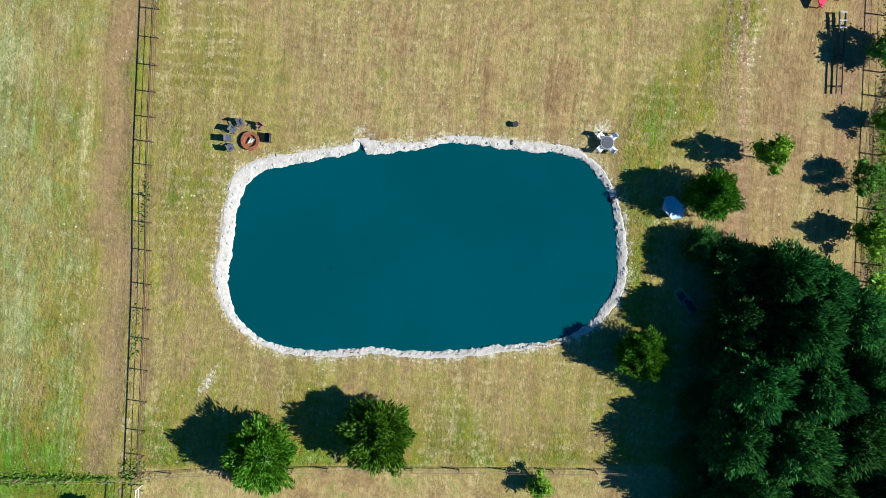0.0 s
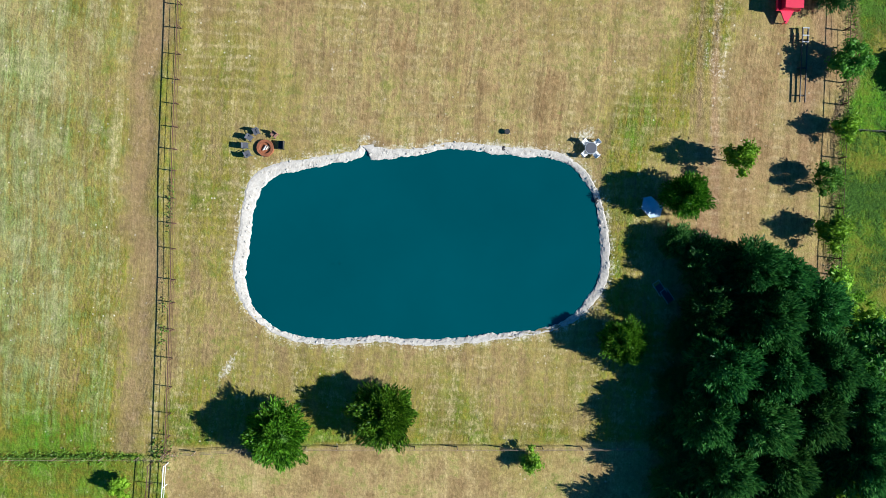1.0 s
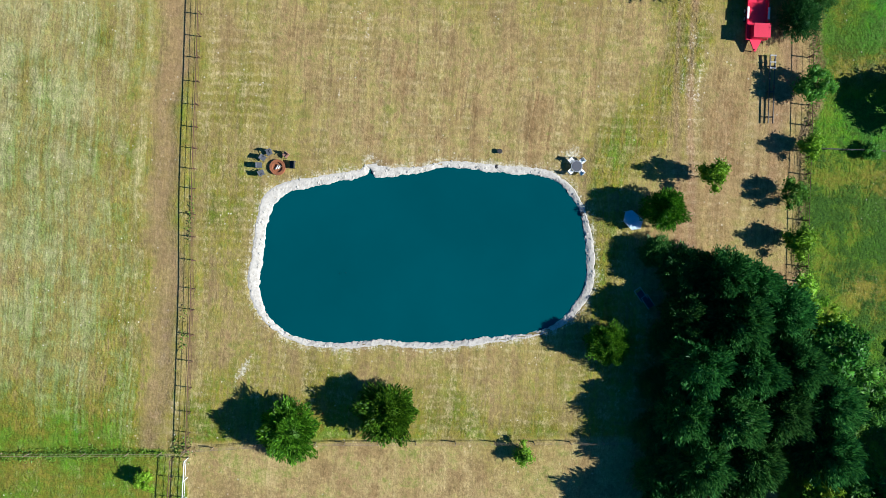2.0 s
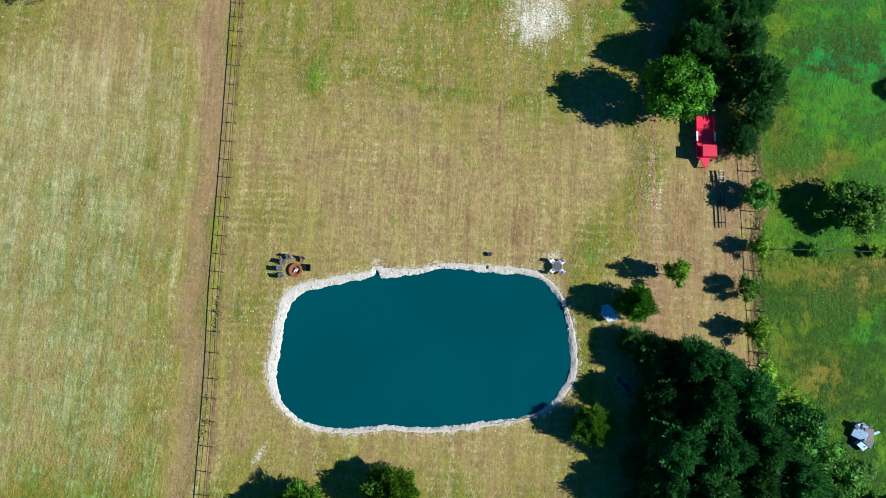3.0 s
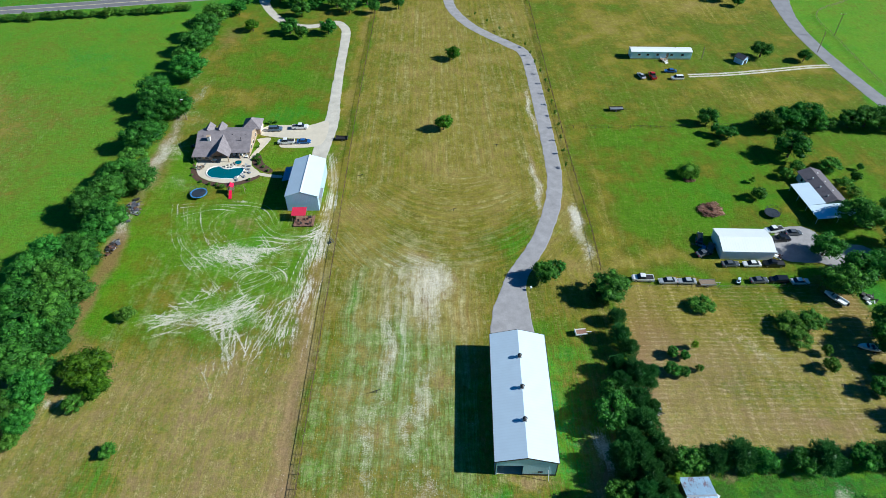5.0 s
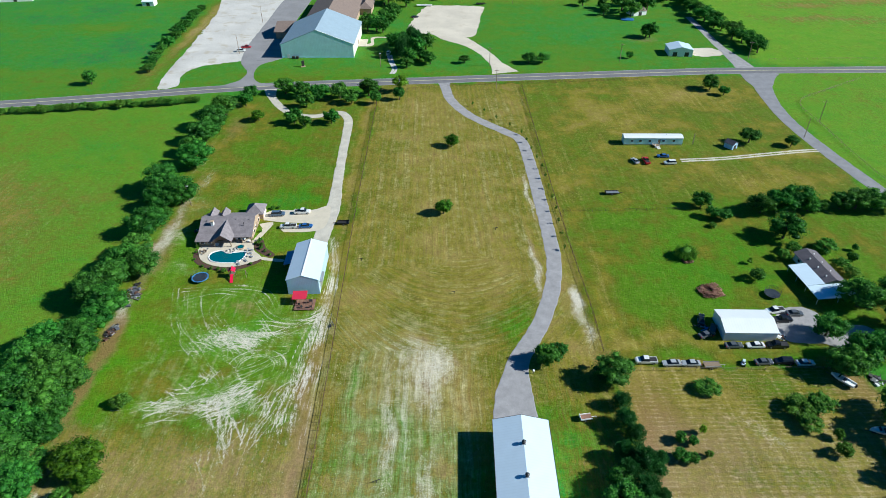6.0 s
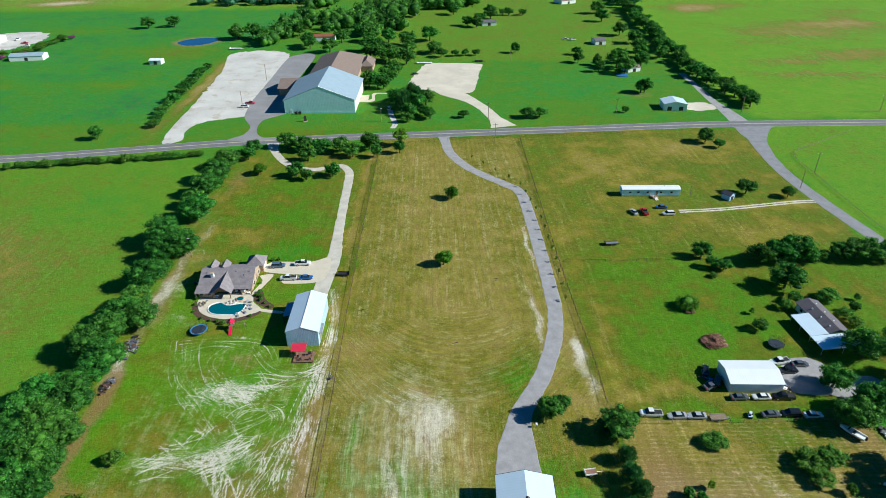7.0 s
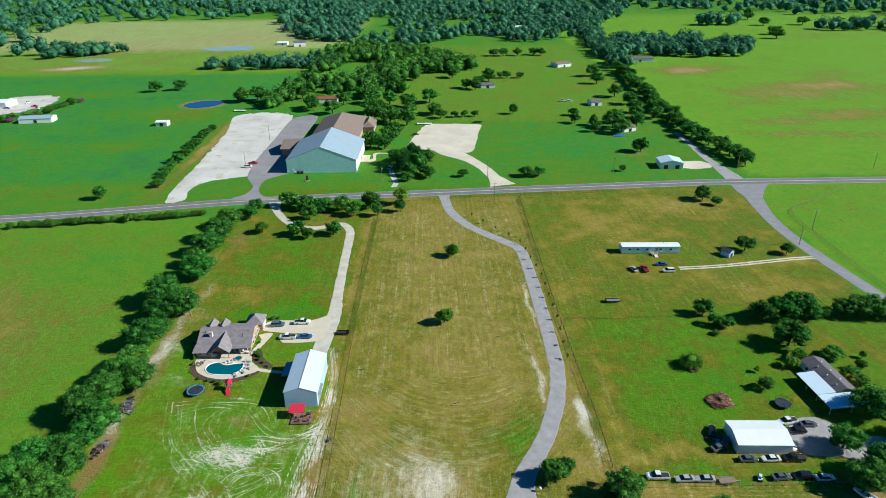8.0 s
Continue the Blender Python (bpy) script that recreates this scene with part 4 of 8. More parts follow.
def build_pond():
    n = 620

    def resample(pts):
        line = spline(pts, 0.4, True)
        s = np.concatenate([[0], np.cumsum(np.linalg.norm(np.diff(np.vstack([line, line[:1]]), axis=0), axis=1))])
        closed = np.vstack([line, line[:1]])
        u = np.linspace(0, s[-1], n, endpoint=False)
        return np.stack([np.interp(u, s, closed[:, 0]), np.interp(u, s, closed[:, 1])], 1)

    inner, outer = resample(POND), resample(RIM)
    # pair each inner point with its nearest outer point, kept in order
    pairs = []
    for p in inner:
        d = np.linalg.norm(outer - p, axis=1)
        pairs.append(outer[np.argmin(d)])
    mate = inner + (np.array(pairs) - inner) * 0.86
    for _ in range(10):
        mate = (np.roll(mate, 1, 0) + 2 * mate + np.roll(mate, -1, 0)) / 4
    prof = [(-0.45, -0.5), (-0.12, -0.32), (0.0, -0.23), (0.10, -0.15), (0.3, -0.09), (0.55, -0.03), (0.8, 0.02), (1.0, 0.03), (1.35, -0.06)]
    verts, faces = [], []
    for a, b in zip(inner, mate):
        w = b - a
        for k, (s, z) in enumerate(prof):
            jit = 0.2 * wobble(*a, 0.8, k * 0.12) + 0.18 * wobble(*a, 2.2, k * 0.2) + 0.14 * wobble(*a, 5.0, k * 0.4)
            q = a + w * s + w / (np.linalg.norm(w) + 1e-6) * jit * (0.8 if k < 8 else 0.2)
            verts.append((q[0], q[1], z + (0.03 * wobble(*q, 1.5, k * 0.5) if 2 < k < 8 else 0)))
    m = len(prof)
    for i in range(n):
        j = (i + 1) % n
        for k in range(m - 1):
            faces.append((i * m + k, i * m + k + 1, j * m + k + 1, j * m + k))
    bank = mesh_object("pond_bank", verts, faces, M_CHALK)
    tagged(bank, "white chalky limestone bank round the pond", "bank", kind="structure")
    c = (np.mean(inner[:, 0]), np.mean(inner[:, 1]), -0.23)
    grown = [(c[0] + (p[0] - c[0]) * 0.978, c[1] + (p[1] - c[1]) * 0.978, -0.23) for p in outer]
    water = mesh_object("water", grown + [c], [(i, (i + 1) % n, n) for i in range(n)][::1], M_WATER)
    tagged(water, "still deep teal pond water inside a chalk bank", "water", kind="structure")
    rng = random.Random(4)
    shapes = []
    for s in range(4):
        bm = bmesh.new()
        bmesh.ops.create_icosphere(bm, subdivisions=1, radius=1)
        for v in bm.verts:
            v.co = v.co * (0.75 + 0.5 * rng.random())
            v.co.z *= 0.6
        me = bpy.data.meshes.new("stone")
        bm.to_mesh(me)
        bm.free()
        me.materials.append(M_STONE)
        shapes.append(me)
    for i in range(150):
        k = rng.randrange(n)
        s = rng.uniform(0.05, 1.1)
        p = inner[k] + (mate[k] - inner[k]) * s
        st = new("stone", rng.choice(shapes))
        st.parent = bank
        r = rng.uniform(0.06, 0.16)
        st.matrix_basis = pose(p[0], p[1], np.interp(s, [0, 0.3, 1], [-0.2, -0.07, 0.03]), 0, 0, rng.uniform(0, 360)) @ Matrix.Diagonal((r, r * 1.2, r, 1))


build_pond()

# roads and drives
tagged(ribbon("road", ROAD, 8.4, 0.05, M_ASPHALT, 0.12, step=4), "grey two-lane asphalt road with worn edges", "road", kind="structure")
tagged(ribbon("road_shoulder", ROAD, 9.3, 0.02, M_DRIVE, 0.4, step=4, thick=0.06), "thin pale gravel shoulder beside the asphalt", "road", kind="structure")
tagged(ribbon("road_line", ROAD, 0.28, 0.062, M_PAINTLINE, 0.02, step=6, thick=0.005), "faded yellow centre line on the road", "marking", kind="structure")
tagged(ribbon("side_road", SIDE_ROAD, 6.0, 0.045, M_CHIPSEAL, 0.3, step=3, widths=[22, 9, 6.4] + [6.0] * 15), "narrow grey chip-seal side road through fields", "road", kind="structure")
tagged(ribbon("driveway", DRIVE, 4.2, 0.04, M_DRIVE, 0.35, step=1.5, widths=[10.8, 10.4, 8.6, 5.8, 5.0] + [4.6] * 27 + [5.0, 10]), "long winding grey gravel driveway to a barn", "driveway", kind="structure")
tagged(ribbon("house_drive", HOUSE_DRIVE, 4.6, 0.04, M_HOUSEDRIVE, 0.4, step=1.5, widths=[4.5, 5.6, 4.4, 3.6, 3.4, 3.4, 3.6, 3.6, 3.6, 3.6, 3.6, 3.6, 7]), "curving white gravel drive to the house", "driveway", kind="structure")
for _o in (-0.85, 0.85):
    tagged(ribbon("trailer_track", [(95, 231 + _o), (112, 232.5 + _o), (132, 236 + _o), (149, 239 + _o), (157, 239 + _o)], 0.5, 0.03, M_GRASSY, 0.35, step=1.2, thick=0.05), "worn pale wheel rut across the grass", "track", kind="structure")
for _o in (-0.8, 0.8):
    tagged(ribbon("lane_track", [(-29.5 + _o, 333), (-28.5 + _o, 341), (-31 + _o, 352), (-33 + _o, 364)], 0.9, 0.03, M_CALICHE, 0.35, step=1.2, thick=0.05), "worn pale wheel rut towards a van", "track", kind="structure")
tagged(ribbon("lane", [(164, 338), (163.6, 358), (162.8, 380), (163.6, 407), (164.4, 440)], 4.2, 0.03, M_DRIVE, 0.4, step=3, widths=[11, 5, 4.2, 4]), "short grey lane beside a hedge", "lane", kind="structure")
tagged(ribbon("lot_drive", [(32, 334), (27, 352), (22, 368), (14, 384), (4, 398), (0, 410)], 7, 0.035, M_TANGRAVEL, 0.6, step=3, widths=[15, 7, 6.5, 8, 14, 20]), "curving white gravel entrance to a lot", "driveway", kind="structure")


def yard(name, pts, z, material, label, category="yard", rough=0.6):
    line = spline(pts, 1.5, True)
    c = line.mean(0)
    verts = []
    for p in line:
        q = p + (p - c) / np.linalg.norm(p - c) * rough * (wobble(*p, 0.12, 2) + wobble(*p, 0.5, 5))
        verts.append((q[0], q[1], z))
    bm = bmesh.new()
    bm.faces.new([bm.verts.new(v) for v in verts])
    got = bmesh.ops.extrude_face_region(bm, geom=bm.faces[:])
    bmesh.ops.translate(bm, vec=(0, 0, -z - 0.02), verts=[v for v in got["geom"] if isinstance(v, bmesh.types.BMVert)])
    bmesh.ops.triangulate(bm, faces=bm.faces)
    return tagged(part(name, bm, material, None), label, category, kind="structure")


yard("gravel_lot", [(-149, 315), (-152.5, 340), (-154, 380), (-159, 452), (-167, 503), (-148, 515), (-127, 510), (-118.6, 488), (-118.6, 430), (-118.6, 380), (-117, 357), (-137, 346), (-142.5, 332), (-140, 316)], 0.03, M_CALICHE, "large white gravel parking lot beside the church", rough=2)
yard("asphalt_apron", [(-115, 315.5), (-109.5, 325), (-108.7, 337), (-116, 353), (-119.5, 382), (-119.5, 430), (-119.5, 486), (-114, 500), (-100, 498), (-100, 430), (-92, 420), (-92, 366), (-104, 348), (-103.5, 330), (-98, 321), (-89, 317)], 0.055, M_APRON, "worn grey asphalt apron along the church wall", rough=0.6)
yard("back_lot", [(-24, 411), (-21, 440), (-15, 466), (-13, 471.5), (-9, 472.5), (8, 472), (25, 468.5), (27.5, 467), (27, 462), (23, 435), (18, 402), (10, 396), (4, 397), (-8, 403)], 0.05, M_TANGRAVEL, "pale tan gravel lot behind trees", rough=1.0)
yard("caliche_verge", [(90.5, 126), (91.5, 133.5), (95, 137.5), (100, 139), (105, 137), (105.5, 133), (109, 131.5), (116, 131), (118, 127), (112, 123), (106, 121.5), (101, 123.5), (95, 124)], 0.03, M_DRIVE, "grey gravel yard between sheds and house", rough=0.6)

# ---------------------------------------------------------------- vegetation
def quads_to_mesh(name, centres, u, v, material, core=None):
    """Leaf blades: one four-cornered blade at each centre, spanned by u and v; core: (verts, faces) of the dense inside."""
    n = len(centres)
    verts = np.empty((n, 4, 3))
    verts[:, 0], verts[:, 1], verts[:, 2], verts[:, 3] = centres - u - v * 0.35, centres + v * 0.55 - u * 0.1, centres + u + v * 0.2, centres - v
    verts = verts.reshape(-1, 3)
    faces = np.arange(n * 4).reshape(-1, 4)
    loops, totals = [faces.ravel()], [np.full(n, 4)]
    if core is not None:
        cv, cf = core
        loops.append((np.array(cf) + len(verts)).ravel())
        totals.append(np.full(len(cf), 3))
        verts = np.vstack([verts, cv])
    loops, totals = np.concatenate(loops), np.concatenate(totals)
    me = bpy.data.meshes.new(name)
    me.vertices.add(len(verts))
    me.vertices.foreach_set("co", verts.ravel())
    me.loops.add(len(loops))
    me.loops.foreach_set("vertex_index", loops.astype(np.int32))
    me.polygons.add(len(totals))
    me.polygons.foreach_set("loop_start", np.concatenate([[0], np.cumsum(totals)[:-1]]).astype(np.int32))
    me.polygons.foreach_set("loop_total", totals.astype(np.int32))
    me.update(calc_edges=True)
    me.materials.append(material)
    return me


def ball(sub):
    bm = bmesh.new()
    bmesh.ops.create_icosphere(bm, subdivisions=sub, radius=1)
    v = np.array([q.co[:] for q in bm.verts])
    f = [[q.index for q in g.verts] for g in bm.faces]
    bm.free()
    return v, f


BALL1, BALL2 = ball(1), ball(2)


def unit(a):
    return a / (np.linalg.norm(a, axis=1)[:, None] + 1e-9)


def blades(rng, centres, outward, size, lean=0.7, slim=0.5):
    """Blade spans with normals that lean outwards."""
    n = len(centres)
    nrm = unit(outward * lean + rng.normal(size=(n, 3)) * 0.6)
    a = unit(np.cross(nrm, rng.normal(size=(n, 3))))
    b = np.cross(nrm, a)
    s = size * rng.uniform(0.6, 1.35, n)[:, None]
    return a * s, b * s * slim


def crown_clumps(rng, R, H, base, clumps, per, size, material, flat=1.0, hollow=0.45):
    """A broad-leaved crown: clumps of blades round the ends of the limbs."""
    cs, out, cv, cf = [], [], [], []
    mid = (H + base) / 2
    hz = (H - base) / 2
    for i in range(clumps):
        d = rng.normal(size=3)
        d[2] = d[2] * 0.8 + 0.25
        d /= np.linalg.norm(d)
        k = rng.uniform(hollow, 0.82)
        c = np.array([d[0] * R * k, d[1] * R * k, mid + d[2] * hz * k * flat])
        r = R * rng.uniform(0.26, 0.42) * (1 - 0.35 * max(0, d[2]))
        e = unit(rng.normal(size=(per, 3)) + np.array([0, 0, 0.25]))
        rad = r * rng.uniform(0.66, 1.16, per)[:, None]
        cs.append(c + e * rad * np.array([1, 1, 0.8]))
        out.append(e)
        bv, bf = BALL1
        start = sum(len(q) for q in cv)
        cv.append(bv * r * 0.64 * np.array([1, 1, 0.8]) * (1 + 0.2 * rng.normal(size=(len(bv), 1))) + c)
        cf += [[j + start for j in f] for f in bf]
    cs, out = np.vstack(cs), np.vstack(out)
    u, v = blades(rng, cs, out, size)
    return quads_to_mesh("crown", cs, u, v, material, (np.vstack(cv), cf))


def crown_cedar(rng, R, H, base, count, size, material, lumps=2.2):
    """A dense evergreen crown with feathery sprays that point out and up."""
    d = unit(rng.normal(size=(count, 3)) + np.array([0, 0, 0.18]))
    bump_ = np.array([noise.noise((q[0] * lumps + R, q[1] * lumps, q[2] * lumps)) for q in d])
    k = (0.86 + 0.42 * bump_) * rng.uniform(0.74, 1.06, count)
    mid, hz = (H + base) / 2, (H - base) / 2
    taper = np.clip(1.12 - 0.35 * (d[:, 2] + 1) / 2, 0.6, 1.1)
    cs = np.stack([d[:, 0] * R * k * taper, d[:, 1] * R * k * taper, mid + d[:, 2] * hz * k], 1)
    along = unit(d + np.array([0, 0, 0.5]) + rng.normal(size=(count, 3)) * 0.35)
    side = unit(np.cross(along, rng.normal(size=(count, 3))))
    s = size * rng.uniform(0.6, 1.4, count)[:, None]
    bv, bf = BALL2
    bb = np.array([noise.noise((q[0] * lumps + R, q[1] * lumps, q[2] * lumps)) for q in bv])
    kk = (0.56 + 0.30 * bb)[:, None] * (1 + 0.08 * rng.normal(size=(len(bv), 1)))
    tp = np.clip(1.12 - 0.35 * (bv[:, 2] + 1) / 2, 0.6, 1.1)[:, None]
    core = bv * kk * np.array([R, R, hz]) * np.hstack([tp, tp, np.ones_like(tp)]) + np.array([0, 0, mid])
    return quads_to_mesh("crown", cs, along * s, side * s * 0.33, material, (core, bf))


def crown_willow(rng, R, H, base, count, material):
    """Hanging strands of narrow leaves from a lumpy dome."""
    strands = count // 14
    d = unit(rng.normal(size=(strands, 3)) + np.array([0, 0, 0.5]))
    lump = np.array([noise.noise((q[0] * 2.4 + 3, q[1] * 2.4, q[2] * 2.4)) for q in d])[:, None]
    top = np.stack([d[:, 0] * R, d[:, 1] * R, (H - base) * (0.5 + 0.42 * d[:, 2])], 1) * rng.uniform(0.6, 0.98, (strands, 1)) * (0.9 + 0.5 * lump) + np.array([0, 0, base])
    drop = rng.uniform(0.4, 1.0, strands)[:, None] * top[:, 2:] * 0.75
    k = np.tile(np.linspace(0, 1, 14), strands)[:, None]
    cs = np.repeat(top, 14, 0) + np.hstack([np.repeat(d[:, :2], 14, 0) * 0.5 * k, -np.repeat(drop, 14, 0) * k]) + rng.normal(size=(strands * 14, 3)) * 0.08
    along = unit(np.array([0, 0, -1.0]) + rng.normal(size=cs.shape) * 0.25)
    side = unit(np.cross(along, rng.normal(size=cs.shape)))
    bv, bf = BALL2
    core = bv * np.array([R * 0.5, R * 0.5, (H - base) * 0.25]) + np.array([0, 0, H * 0.55])
    return quads_to_mesh("crown", cs, along * 0.3, side * 0.11, material, (core, bf))


def trunk_mesh(rng, H, base, r, limbs):
    bm = bmesh.new()
    rod((0, 0, -0.15), (0.05 * H * rng.normal() * 0.3, 0.02 * H * rng.normal(), H * 0.55), r, bm, 8, r * 0.5)
    for i in range(limbs):
        a = 2 * math.pi * (i + rng.uniform(0, 0.6)) / limbs
        z = base + (H * 0.5 - base) * rng.uniform(0.1, 0.9)
        rod((0, 0, z), (math.cos(a) * H * 0.22, math.sin(a) * H * 0.22, z + H * 0.22), r * 0.45, bm, 6, r * 0.15)
    me = bpy.data.meshes.new("trunk")
    bm.to_mesh(me)
    bm.free()
    me.materials.append(M_BARK)
    return me


TREE_R, TREE_H = 3.5, 7.0
KINDS = {}


def tree_meshes(kind, variant):
    """The crown and trunk of one variant, 3.5 m in radius and 7 m high."""
    key = (kind, variant)
    if key in KINDS:
        return KINDS[key]
    rng = np.random.default_rng(sum(map(ord, kind)) * 10 + variant)
    R, H = TREE_R, TREE_H
    if kind == "cedar":
        crown, base, tr = crown_cedar(rng, R, H, 0.25, 9500, 0.24, L_CEDAR), 0.4, 0.22
    elif kind == "dark":
        crown, base, tr = crown_cedar(rng, R, H, 0.2, 6800, 0.22, L_HEDGE, 3.2), 0.4, 0.22
    elif kind == "grove":
        crown, base, tr = crown_cedar(rng, R, H, 0.2, 8500, 0.25, L_DARKCEDAR, 2.8), 0.4, 0.2
    elif kind == "bright":
        crown, base, tr = crown_clumps(rng, R, H, 0.9, 46, 130, 0.19, L_CEDAR), 1.2, 0.22
    elif kind == "tall":
        crown, base, tr = crown_clumps(rng, R, H, 0.4, 60, 105, 0.175, L_OAK, hollow=0.5), 0.8, 0.2
    elif kind == "light":
        crown, base, tr = crown_clumps(rng, R, H, 0.5, 22, 60, 0.30, L_LIGHT, hollow=0.3), 0.8, 0.12
    elif kind == "bush":
        crown, base, tr = crown_clumps(rng, R, H, 0.0, 34, 80, 0.25, L_BUSH), 0.4, 0.12
    elif kind == "willow":
        crown, base, tr = crown_willow(rng, R, H, 0.4, 7000, L_BUSH), 1.2, 0.24
    elif kind == "crepe":
        crown, base, tr = crown_clumps(rng, R, H, 0.3, 16, 40, 0.45, L_CREPE), 0.6, 0.12
    elif kind == "brush":
        crown, base, tr = crown_clumps(rng, R, H, 0.0, 20, 50, 0.30, L_DEAD), 0.4, 0.08
    elif kind == "sapling":
        crown, base, tr = crown_clumps(rng, R * 0.8, H, 2.2, 9, 30, 0.42, L_BUSH, hollow=0.2), 2.2, 0.14
    elif kind == "far_oak":
        crown, base, tr = crown_clumps(rng, R, H, 0.5, 32, 60, 0.28, L_OAK), 1.0, 0.26
    else:
        crown, base, tr = crown_clumps(rng, R, H, 0.6, 42, 95, 0.21, L_OAK), 1.0, 0.26
    KINDS[key] = (crown, trunk_mesh(rng, H, base, tr, 5))
    return KINDS[key]


TREE_WORDS = {
    "cedar": ("cedar_tree", "dense feathery green cedar tree standing in dry grass", "tree"),
    "dark": ("evergreen_tree", "dark green dense evergreen tree in a hedgerow", "tree"),
    "grove": ("grove_tree", "tall dark blue-green cedar crowding a shady grove", "tree"),
    "bright": ("field_tree", "round bright green leafy tree in open grass", "tree"),
    "light": ("young_tree", "young yellow-green tree with a loose crown", "tree"),
    "bush": ("bush", "low spreading mid-green leafy bush on rough grass", "bush"),
    "willow": ("willow_tree", "drooping pale green willow tree on the lawn", "tree"),
    "crepe": ("flowering_bush", "purple blossoming bush beside a roofed shed", "bush"),
    "brush": ("brush_pile", "heap of reddish-brown dead brush on grass", "brush pile"),
    "tall": ("hedgerow_tree", "large dark green leafy tree in a hedgerow", "tree"),
    "sapling": ("sapling", "thin young sapling planted beside the gravel drive", "tree"),
    "far_oak": ("oak_tree", "dark green rounded leafy oak tree", "tree"),
    "oak": ("oak_tree", "dark green rounded leafy oak tree", "tree"),
}
tree_rng = random.Random(11)


def tree(kind, x, y, R, H, group=""):
    if kind == "oak" and y > 320:
        kind = "far_oak"
    variants = {"oak": 4, "dark": 3, "cedar": 3, "grove": 3, "tall": 4, "far_oak": 3}.get(kind, 2)
    crown, trunk = tree_meshes(kind, tree_rng.randrange(variants))
    name, label, cat = TREE_WORDS[kind]
    e = thing(name, x, y, tree_rng.uniform(0, 360), label, cat, group)
    k = tree_rng.uniform(0.93, 1.07)
    e.scale = (R / TREE_R * k, R / TREE_R / k, H / TREE_H)
    for n, me in (("trunk", trunk), ("crown", crown)):
        ob = new(n, me)
        ob.parent = e
    return e


def trees(group, rows, wide=1.0, high=1.0):
    for kind, x, y, R, H in rows:
        tree(kind, x, y, R * wide, H * high, group)


trees("trees round the pond", [
    ("cedar", -16.6, -22.6, 4.0, 5.6), ("cedar", -4.9, -20.0, 4.0, 5.6), ("cedar", 20.3, -10.7, 2.9, 4.4), ("light", 11.4, -24.3, 1.7, 2.4),
    ("cedar", 25.9, 5.6, 2.8, 5.6), ("light", 31.2, 9.8, 2.1, 5.6), ("bush", 42.7, 21.2, 2.4, 4.2), ("light", 42.8, 13.9, 1.8, 3.4),
    ("bush", 41.0, 8.3, 1.8, 3.6), ("light", 42.0, 2.6, 2.3, 4.2), ("bush", 55.8, 19.8, 4.2, 5.8), ("bush", 50.5, 14.0, 1.2, 1.6),
    ("light", 59.0, 14.2, 1.2, 1.6), ("light", -33.5, -30.2, 1.6, 2.6), ("bush", 62.5, 14.0, 1.0, 1.4)])
trees("trees in the pasture", [("oak", 77.4, 49.6, 5.6, 8.4), ("oak", 79, 27, 4.2, 8), ("bush", 63.0, 37.6, 1.8, 1.5), ("bush", 66.6, 37.6, 1.9, 1.2), ("bush", 71.5, 30, 1.2, 1.4), ("bush", 56.4, -14.6, 1.5, 1.3)])
trees("grove beside the pond", [
    ("grove", 25.6, 0.6, 2.2, 3.2), ("grove", 28.4, -1.3, 3.2, 4.7), ("grove", 32.9, -1.7, 3.6, 7.7), ("grove", 28.9, -6.6, 3.4, 6.4), ("grove", 34.3, -6.6, 4.2, 9.1),
    ("grove", 40.2, -5.6, 3.8, 6.6), ("grove", 30.4, -11.9, 4.3, 8.6), ("grove", 36.1, -12.2, 4.4, 8.5), ("grove", 41.4, -11.5, 4.2, 7.7), ("grove", 29.4, -18.0, 4.0, 7.4),
    ("grove", 34.4, -18.0, 4.4, 8.5), ("grove", 40.1, -16.8, 4.4, 7.7), ("grove", 31.0, -23.2, 4.2, 8.2), ("grove", 37.2, -22.9, 4.2, 7.7)])
trees("grove beside the pond", [
    ("grove", 45.5, -21.0, 4.4, 8.4), ("light", 43.0, -3.7, 2.9, 4.0), ("light", 45.6, -6.3, 2.5, 3.7), ("light", 45.4, -24.4, 2.8, 6.6), ("bush", 48.6, -13.4, 2.8, 4.2), ("bush", 48.2, -18.6, 2.6, 4.6), ("oak", 46.8, -9.4, 3.8, 6.2), ("oak", 50.5, -15.0, 3.8, 5.6), ("oak", 62, -23, 6.5, 13), ("oak", 61, -34, 6, 12), ("grove", 36.2, -2.6, 3.4, 6.8), ("grove", 45.6, -15.5, 4.2, 7.6), ("grove", 28.5, -29.5, 4.4, 7.4), ("dark", 26.6, -15.0, 2.6, 3.2), ("dark", 26.4, -20.8, 2.8, 3.2), ("dark", 26.8, -25.8, 2.8, 3.4), ("dark", 27.0, -9.6, 2.2, 2.8), ("grove", 36, -30, 4.5, 8.5),
    ("oak", 45, -30, 4.5, 8.5), ("oak", 51, -26, 4, 7.0), ("bush", 55, -16, 2.0, 1.8)])
